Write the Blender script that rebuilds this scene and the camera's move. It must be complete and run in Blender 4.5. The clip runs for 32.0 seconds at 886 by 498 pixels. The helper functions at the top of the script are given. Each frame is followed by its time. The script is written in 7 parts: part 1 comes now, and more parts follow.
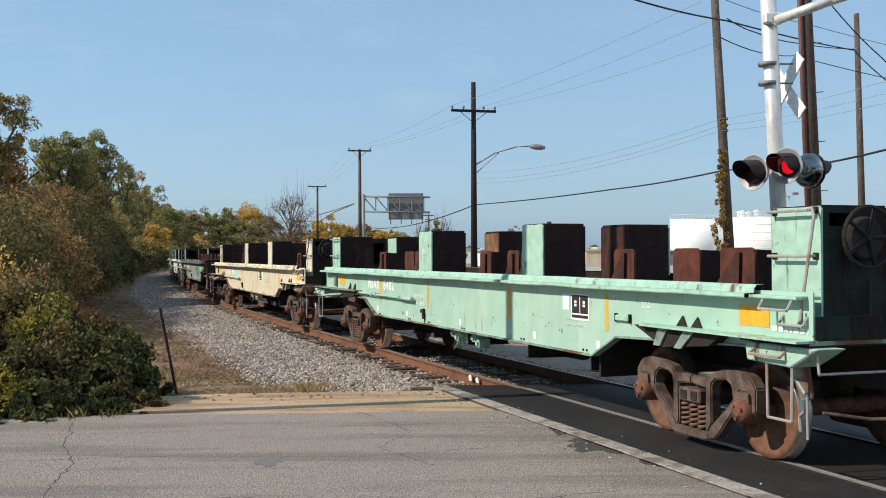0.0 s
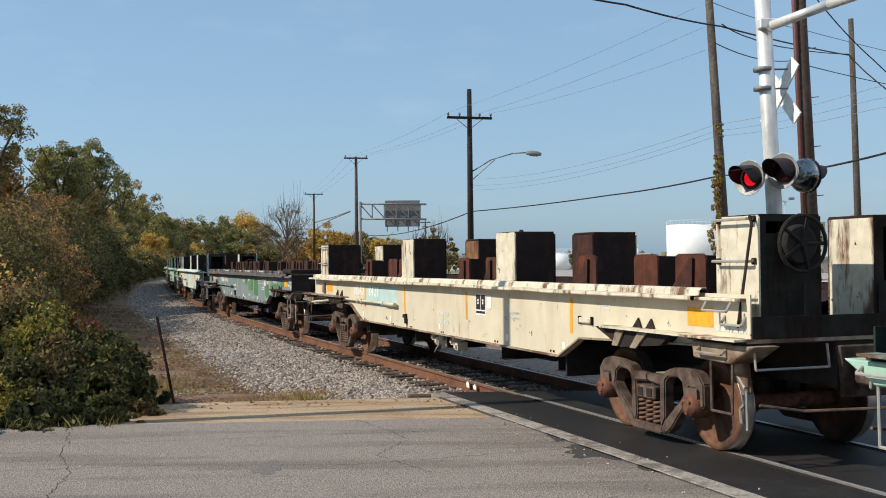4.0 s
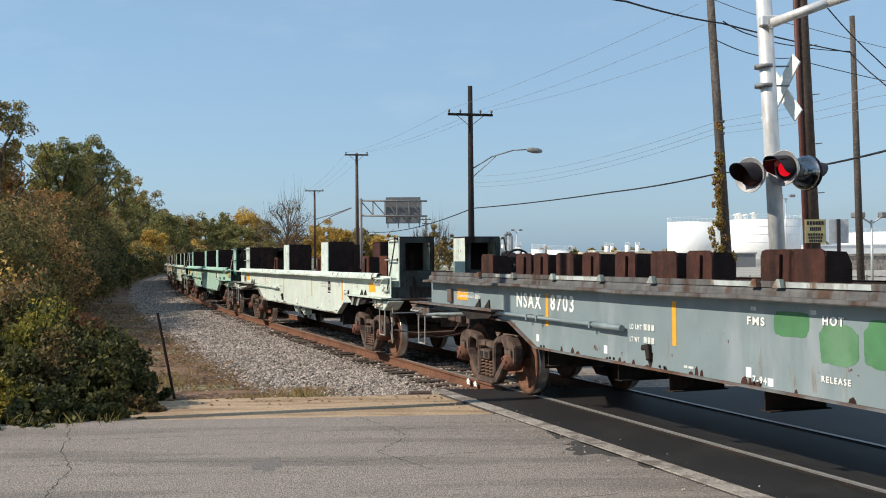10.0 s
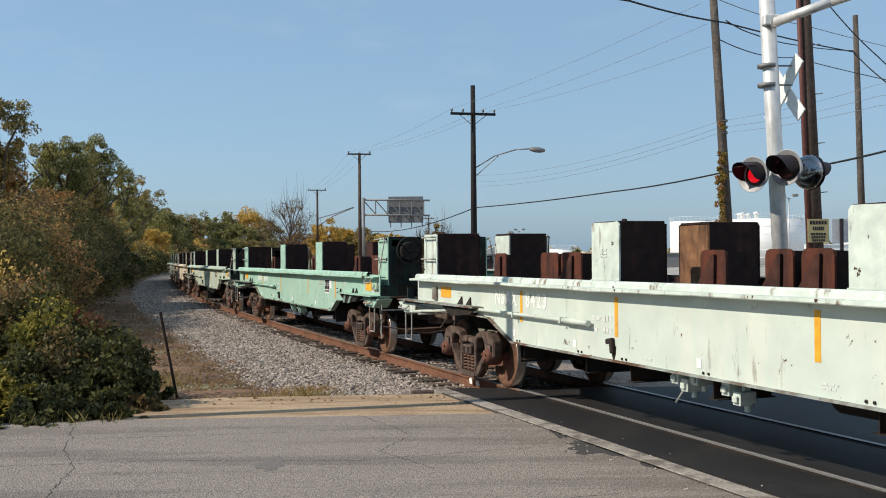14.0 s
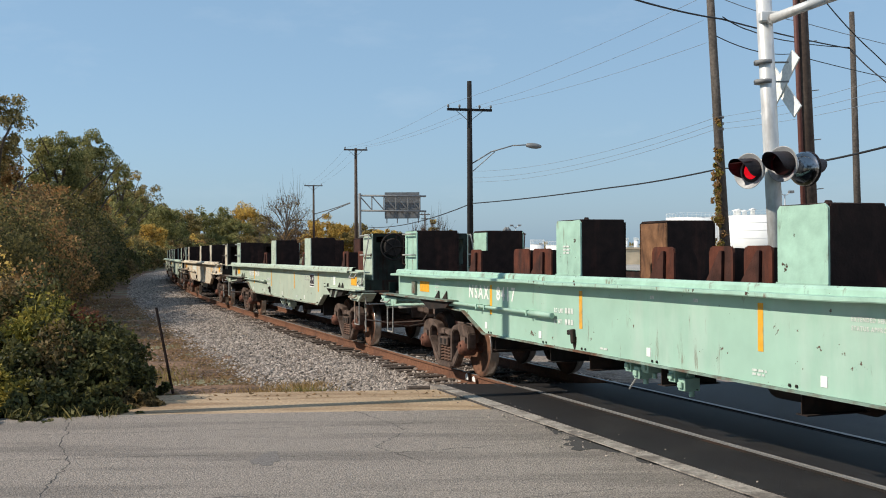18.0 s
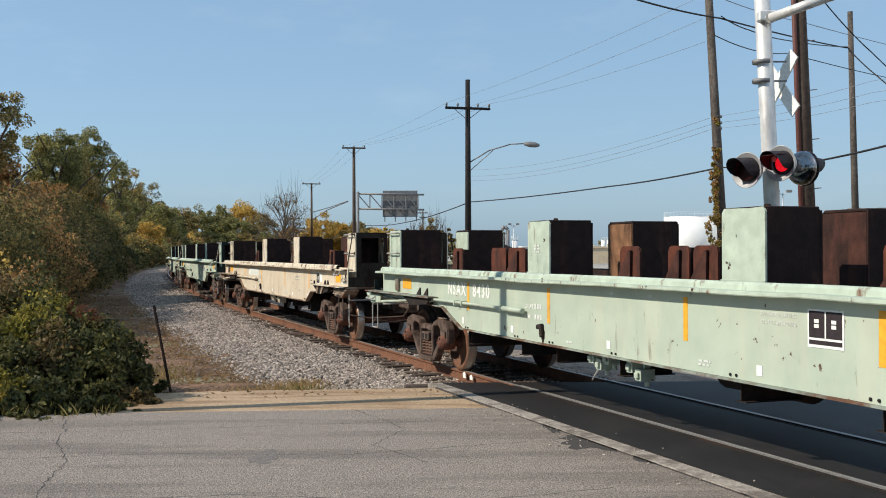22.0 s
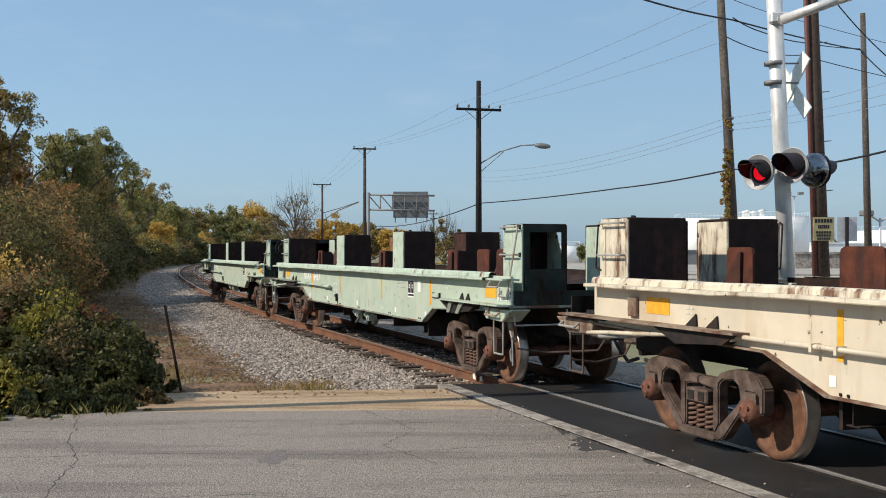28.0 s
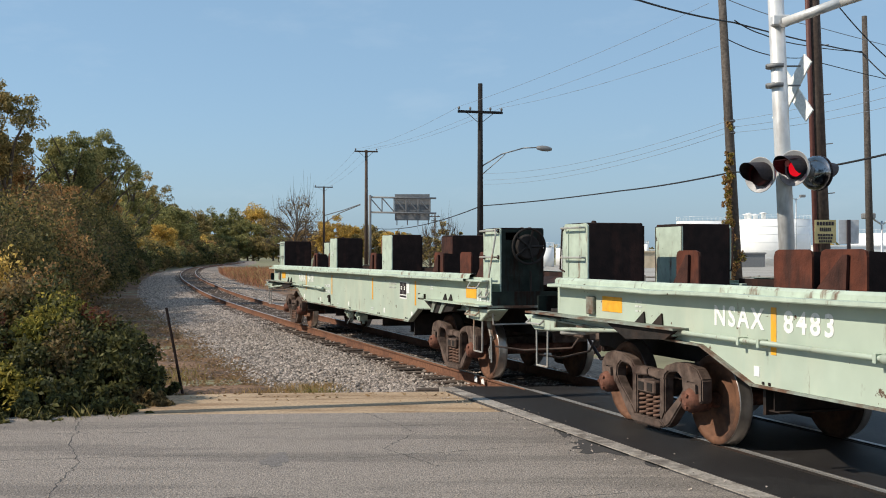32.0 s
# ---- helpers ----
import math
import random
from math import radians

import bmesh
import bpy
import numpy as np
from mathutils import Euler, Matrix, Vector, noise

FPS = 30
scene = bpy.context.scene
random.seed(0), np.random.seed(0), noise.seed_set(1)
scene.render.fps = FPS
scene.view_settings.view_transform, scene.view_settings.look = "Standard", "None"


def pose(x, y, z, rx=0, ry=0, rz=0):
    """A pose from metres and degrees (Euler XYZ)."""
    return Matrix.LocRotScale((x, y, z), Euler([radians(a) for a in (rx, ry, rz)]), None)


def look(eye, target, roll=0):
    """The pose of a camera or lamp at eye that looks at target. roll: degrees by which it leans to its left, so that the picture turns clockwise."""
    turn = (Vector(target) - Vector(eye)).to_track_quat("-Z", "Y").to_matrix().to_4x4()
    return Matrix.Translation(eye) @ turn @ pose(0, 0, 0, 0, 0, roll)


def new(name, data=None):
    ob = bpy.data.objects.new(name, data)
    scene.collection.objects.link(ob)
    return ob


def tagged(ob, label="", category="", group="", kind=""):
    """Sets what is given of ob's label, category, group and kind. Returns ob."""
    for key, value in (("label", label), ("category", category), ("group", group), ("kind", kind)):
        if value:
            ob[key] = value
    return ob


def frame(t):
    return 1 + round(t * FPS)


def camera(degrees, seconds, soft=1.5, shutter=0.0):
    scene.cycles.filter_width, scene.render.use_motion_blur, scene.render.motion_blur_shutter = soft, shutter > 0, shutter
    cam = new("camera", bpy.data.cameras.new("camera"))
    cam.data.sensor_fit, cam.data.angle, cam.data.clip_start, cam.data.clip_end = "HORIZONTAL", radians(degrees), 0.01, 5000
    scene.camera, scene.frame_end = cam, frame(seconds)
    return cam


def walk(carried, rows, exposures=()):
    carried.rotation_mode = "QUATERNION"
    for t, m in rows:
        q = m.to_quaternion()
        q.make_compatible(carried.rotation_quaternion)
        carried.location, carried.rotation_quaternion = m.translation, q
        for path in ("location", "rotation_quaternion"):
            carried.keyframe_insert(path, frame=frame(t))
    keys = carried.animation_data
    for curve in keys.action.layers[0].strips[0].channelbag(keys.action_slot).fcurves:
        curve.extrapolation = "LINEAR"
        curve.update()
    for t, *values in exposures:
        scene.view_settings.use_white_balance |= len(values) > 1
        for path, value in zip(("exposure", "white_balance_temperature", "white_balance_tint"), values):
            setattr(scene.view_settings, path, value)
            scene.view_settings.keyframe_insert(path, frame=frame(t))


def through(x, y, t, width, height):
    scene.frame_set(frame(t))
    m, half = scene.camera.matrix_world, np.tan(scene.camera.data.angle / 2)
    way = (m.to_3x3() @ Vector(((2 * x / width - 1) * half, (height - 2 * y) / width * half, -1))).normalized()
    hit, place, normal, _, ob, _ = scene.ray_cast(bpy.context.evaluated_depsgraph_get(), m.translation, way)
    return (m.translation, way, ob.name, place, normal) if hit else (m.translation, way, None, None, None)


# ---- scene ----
EYE_Z = 1.93
cam = camera(44.85, 32.0, soft=1.0)
# seconds, tilt above level, turn to the left, clockwise lean
WALK = [
    (0, 0.273, -0.326, -0.246), (0.5, 0.276, -0.453, -0.213), (1, 0.335, -0.666, -0.348), (1.5, 0.416, -0.785, -0.505), (2, 0.429, -1.026, -0.558),
    (2.5, 0.364, -1.250, -0.379), (3, 0.392, -1.096, -0.486), (3.5, 0.653, -0.773, -0.684), (5.5, 0.537, 0.168, -0.091), (6, 0.523, 0.251, -0.178),
    (6.5, 0.550, 0.209, -0.239), (7, 0.515, 0.171, -0.289), (7.5, 0.501, 0.067, -0.116), (8, 0.385, -0.103, -0.187), (8.5, 0.484, -0.245, -0.140),
    (9, 0.562, -0.293, -0.046), (9.5, 0.508, -0.405, -0.240), (10, 0.473, -0.466, -0.506), (10.5, 0.444, -0.471, -0.574), (11, 0.442, -0.431, -0.544),
    (11.5, 0.531, -0.486, -0.410), (12, 0.457, -0.446, -0.393), (12.5, 0.436, -0.300, -0.432), (13, 0.523, -0.324, -0.423), (13.5, 0.521, -0.325, -0.547),
    (14, 0.438, -0.325, -0.476), (14.5, 0.294, -0.314, -0.285), (16.5, 0.330, -0.315, -0.349), (17, 0.277, -0.394, -0.414), (17.5, 0.239, -0.552, -0.394),
    (18, 0.215, -0.525, -0.370), (18.5, 0.386, -0.458, -0.198), (19, 0.554, -0.507, -0.231), (19.5, 0.480, -0.572, -0.232), (20, 0.360, -0.641, -0.227),
    (20.5, 0.213, -0.584, -0.179), (21, 0.018, -0.655, -0.298), (21.5, -0.015, -0.626, -0.385), (22, 0.134, -0.636, -0.233), (22.5, 0.248, -0.597, -0.125),
    (23, 0.184, -0.638, -0.063), (23.5, 0.255, -0.618, 0.069), (24, 0.233, -0.622, 0.050), (24.5, 0.141, -0.557, 0.049), (25, 0.181, -0.317, -0.092),
    (25.5, 0.214, -0.262, -0.097), (27.5, 0.277, -0.120, -0.080), (28, 0.191, -0.082, -0.020), (28.5, 0.191, -0.082, -0.020), (29, 0.199, -0.080, 0.169),
    (29.5, 0.299, -0.041, -0.289), (30, 0.275, 0.007, -0.041), (30.5, 0.361, 0.065, -0.080), (31, 0.335, 0.016, -0.114), (31.5, 0.274, 0.030, -0.106),
    (32, 0.329, 0.000, 0.000),
]
walk(cam, [(t, pose(0, 0, EYE_Z, 90 + tilt, 0, turn) @ pose(0, 0, 0, 0, 0, lean)) for t, tilt, turn, lean in WALK],
     ((0, .08), (1, .06), (2, -.02), (3, 0.0), (6, -.06), (7, 0.0), (8, .08), (10, .05), (12, .05), (13, .03), (14, -.06), (17, -.02), (19, -.03), (21, .04), (23, -.03), (25, .03), (28, -.03), (29, .04), (32, -.02)))

# ---- world and light ----
SUN_EL, SUN_AZ = 37.0, (-0.968, -0.25)
world = bpy.data.worlds.new("sky")
scene.world = world
world.use_nodes = True
wn = world.node_tree.nodes
sky = wn.new("ShaderNodeTexSky")
sky.sky_type, sky.sun_disc = "NISHITA", False
sky.sun_elevation, sky.sun_rotation = radians(SUN_EL), radians(104.5)
sky.air_density, sky.dust_density, sky.ozone_density, sky.altitude = 0.9, 1.6, 2.2, 100
wn["Background"].inputs["Strength"].default_value = 0.112
haze = wn.new("ShaderNodeMix")
haze.data_type = "RGBA"
haze.inputs[0].default_value = 0.40
haze.inputs[7].default_value = (3.85, 6.45, 9.0, 1)
world.node_tree.links.new(sky.outputs[0], haze.inputs[6])
# faint wisps of cloud
where, squeeze, puff, ramp, cloud = (wn.new("ShaderNode" + n) for n in ("TexCoord", "Mapping", "TexNoise", "MapRange", "Mix"))
squeeze.inputs["Scale"].default_value = (3.0, 3.0, 9.0)
puff.inputs["Scale"].default_value, puff.inputs["Detail"].default_value, puff.inputs["Roughness"].default_value = 2.2, 7.0, 0.62
ramp.inputs["From Min"].default_value, ramp.inputs["From Max"].default_value, ramp.inputs["To Max"].default_value = 0.58, 0.8, 0.12
cloud.data_type = "RGBA"
cloud.inputs[7].default_value = (6.6, 7.4, 8.2, 1)
for a, b in ((where.outputs["Generated"], squeeze.inputs["Vector"]), (squeeze.outputs[0], puff.inputs["Vector"]), (puff.outputs[0], ramp.inputs["Value"]),
             (ramp.outputs[0], cloud.inputs[0]), (haze.outputs[2], cloud.inputs[6]), (cloud.outputs[2], wn["Background"].inputs["Color"])):
    world.node_tree.links.new(a, b)
sun = new("sun", bpy.data.lights.new("sun", "SUN"))
sun.data.energy, sun.data.angle, sun.data.color = 5.0, radians(0.55), (1.0, 0.915, 0.785)
sun_dir = Vector((SUN_AZ[0], SUN_AZ[1], math.tan(radians(SUN_EL)))).normalized()
sun.matrix_world = look(sun_dir * 60, (0, 0, 0))
scene.view_settings.exposure = 0.0


# ---- materials ----
def mat(name, color, rough=0.8, metal=0.0, grain=8.0, vary=0.25, stain=None, stain_amt=0.5, stain_scale=1.2,
        bump=0.15, bump_scale=40.0, spec=0.3, streak=False, obj_random=0.0, coords="Object", detail=6.0, island=0.0, emit=0.0, grime=None, grime_amt=0.5, stretch=None, chips=None):
    """A procedural surface: base colour, grain at two scales, an optional second colour in stains, and fine relief."""
    m = bpy.data.materials.new(name)
    m.use_nodes = True
    nt = m.node_tree
    n, l = nt.nodes, nt.links
    b = n["Principled BSDF"]
    tc = n.new("ShaderNodeTexCoord")
    mp = n.new("ShaderNodeMapping")
    l.new(tc.outputs[coords], mp.inputs[0])
    fine = n.new("ShaderNodeTexNoise")
    fine.inputs["Scale"].default_value, fine.inputs["Detail"].default_value = grain, detail
    l.new(mp.outputs[0], fine.inputs[0])
    big = n.new("ShaderNodeTexNoise")
    big.inputs["Scale"].default_value, big.inputs["Detail"].default_value = stain_scale, 5.0
    big.inputs["Roughness"].default_value = 0.65
    mp2 = n.new("ShaderNodeMapping")
    l.new(tc.outputs[coords], mp2.inputs[0])
    if stretch:
        mp2.inputs["Scale"].default_value = stretch
    if streak:
        mp2.inputs["Scale"].default_value = (1.7, 1.7, 0.4)
    l.new(mp2.outputs[0], big.inputs[0])
    ramp = n.new("ShaderNodeMapRange")
    ramp.inputs["From Min"].default_value, ramp.inputs["From Max"].default_value = 0.3, 0.7
    ramp.inputs["To Min"].default_value, ramp.inputs["To Max"].default_value = 1 - vary, 1 + vary
    l.new(fine.outputs[0], ramp.inputs[0])
    base = n.new("ShaderNodeRGB")
    base.outputs[0].default_value = (*color, 1)
    col = base.outputs[0]
    if stain:
        mr = n.new("ShaderNodeMapRange")
        mr.inputs["From Min"].default_value, mr.inputs["From Max"].default_value = 0.62 - 0.24 * stain_amt, 0.72 - 0.2 * stain_amt
        l.new(big.outputs[0], mr.inputs[0])
        mix = n.new("ShaderNodeMix")
        mix.data_type = "RGBA"
        l.new(mr.outputs[0], mix.inputs[0])
        l.new(col, mix.inputs[6])
        mix.inputs[7].default_value = (*stain, 1)
        col = mix.outputs[2]
    if grime:
        mp3 = n.new("ShaderNodeMapping")
        mp3.inputs["Scale"].default_value = (5.0, 5.0, 0.9)
        l.new(tc.outputs[coords], mp3.inputs[0])
        run = n.new("ShaderNodeTexNoise")
        run.inputs["Scale"].default_value, run.inputs["Detail"].default_value, run.inputs["Roughness"].default_value = 1.6, 8.0, 0.72
        l.new(mp3.outputs[0], run.inputs[0])
        gr = n.new("ShaderNodeMapRange")
        gr.inputs["From Min"].default_value, gr.inputs["From Max"].default_value = 0.70 - 0.2 * grime_amt, 0.80 - 0.2 * grime_amt
        gr.inputs["To Max"].default_value = 0.85
        l.new(run.outputs[0], gr.inputs[0])
        gm = n.new("ShaderNodeMix")
        gm.data_type = "RGBA"
        l.new(gr.outputs[0], gm.inputs[0])
        l.new(col, gm.inputs[6])
        gm.inputs[7].default_value = (*grime, 1)
        col = gm.outputs[2]
    if chips:
        spot = n.new("ShaderNodeTexNoise")
        spot.inputs["Scale"].default_value, spot.inputs["Detail"].default_value, spot.inputs["Roughness"].default_value = 7.5, 6.0, 0.62
        l.new(mp.outputs[0], spot.inputs[0])
        sr = n.new("ShaderNodeMapRange")
        sr.inputs["From Min"].default_value, sr.inputs["From Max"].default_value = 0.665, 0.685
        l.new(spot.outputs[0], sr.inputs[0])
        sm = n.new("ShaderNodeMix")
        sm.data_type = "RGBA"
        l.new(sr.outputs[0], sm.inputs[0])
        l.new(col, sm.inputs[6])
        sm.inputs[7].default_value = (*chips, 1)
        col = sm.outputs[2]
    val = ramp.outputs[0]
    if obj_random or island:
        rnd = n.new("ShaderNodeObjectInfo") if obj_random else n.new("ShaderNodeNewGeometry")
        rr = n.new("ShaderNodeMapRange")
        amt = obj_random or island
        rr.inputs["To Min"].default_value, rr.inputs["To Max"].default_value = 1 - amt, 1 + amt
        l.new(rnd.outputs["Random" if obj_random else "Random Per Island"], rr.inputs[0])
        mul = n.new("ShaderNodeMath")
        mul.operation = "MULTIPLY"
        l.new(val, mul.inputs[0])
        l.new(rr.outputs[0], mul.inputs[1])
        val = mul.outputs[0]
    hsv = n.new("ShaderNodeHueSaturation")
    l.new(val, hsv.inputs["Value"])
    l.new(col, hsv.inputs["Color"])
    l.new(hsv.outputs[0], b.inputs["Base Color"])
    b.inputs["Roughness"].default_value, b.inputs["Metallic"].default_value = rough, metal
    b.inputs["Specular IOR Level"].default_value = spec
    if bump:
        bn = n.new("ShaderNodeTexNoise")
        bn.inputs["Scale"].default_value, bn.inputs["Detail"].default_value = bump_scale, 4.0
        l.new(mp.outputs[0], bn.inputs[0])
        bp = n.new("ShaderNodeBump")
        bp.inputs["Strength"].default_value, bp.inputs["Distance"].default_value = bump, 0.02
        l.new(bn.outputs[0], bp.inputs["Height"])
        l.new(bp.outputs[0], b.inputs["Normal"])
    if emit:
        l.new(hsv.outputs[0], b.inputs["Emission Color"])
        b.inputs["Emission Strength"].default_value = emit
    return m


def leaf_mat(name, color, second, through=0.48):
    """Leaves: two colours mixed leaf by leaf, with light passing through."""
    m = bpy.data.materials.new(name)
    m.use_nodes = True
    nt = m.node_tree
    n, l = nt.nodes, nt.links
    b = n["Principled BSDF"]
    geo = n.new("ShaderNodeNewGeometry")
    tc = n.new("ShaderNodeTexCoord")
    noi = n.new("ShaderNodeTexNoise")
    noi.inputs["Scale"].default_value, noi.inputs["Detail"].default_value = 0.55, 3.0
    l.new(tc.outputs["Object"], noi.inputs[0])
    add = n.new("ShaderNodeMath")
    add.operation = "MULTIPLY_ADD"
    l.new(geo.outputs["Random Per Island"], add.inputs[0])
    add.inputs[1].default_value = 0.45
    l.new(noi.outputs[0], add.inputs[2])
    mr = n.new("ShaderNodeMapRange")
    mr.inputs["From Min"].default_value, mr.inputs["From Max"].default_value = 0.45, 1.0
    l.new(add.outputs[0], mr.inputs[0])
    mix = n.new("ShaderNodeMix")
    mix.data_type = "RGBA"
    l.new(mr.outputs[0], mix.inputs[0])
    mix.inputs[6].default_value, mix.inputs[7].default_value = (*color, 1), (*second, 1)
    hsv = n.new("ShaderNodeHueSaturation")
    vr = n.new("ShaderNodeMapRange")
    vr.inputs["To Min"].default_value, vr.inputs["To Max"].default_value = 0.55, 1.5
    l.new(geo.outputs["Random Per Island"], vr.inputs[0])
    l.new(vr.outputs[0], hsv.inputs["Value"])
    l.new(mix.outputs[2], hsv.inputs["Color"])
    l.new(hsv.outputs[0], b.inputs["Base Color"])
    b.inputs["Roughness"].default_value = 0.65
    b.inputs["Specular IOR Level"].default_value = 0.25
    tr = n.new("ShaderNodeBsdfTranslucent")
    l.new(hsv.outputs[0], tr.inputs[0])
    ms = n.new("ShaderNodeMixShader")
    ms.inputs[0].default_value = through
    l.new(b.outputs[0], ms.inputs[1])
    l.new(tr.outputs[0], ms.inputs[2])
    l.new(ms.outputs[0], n["Material Output"].inputs[0])
    return m


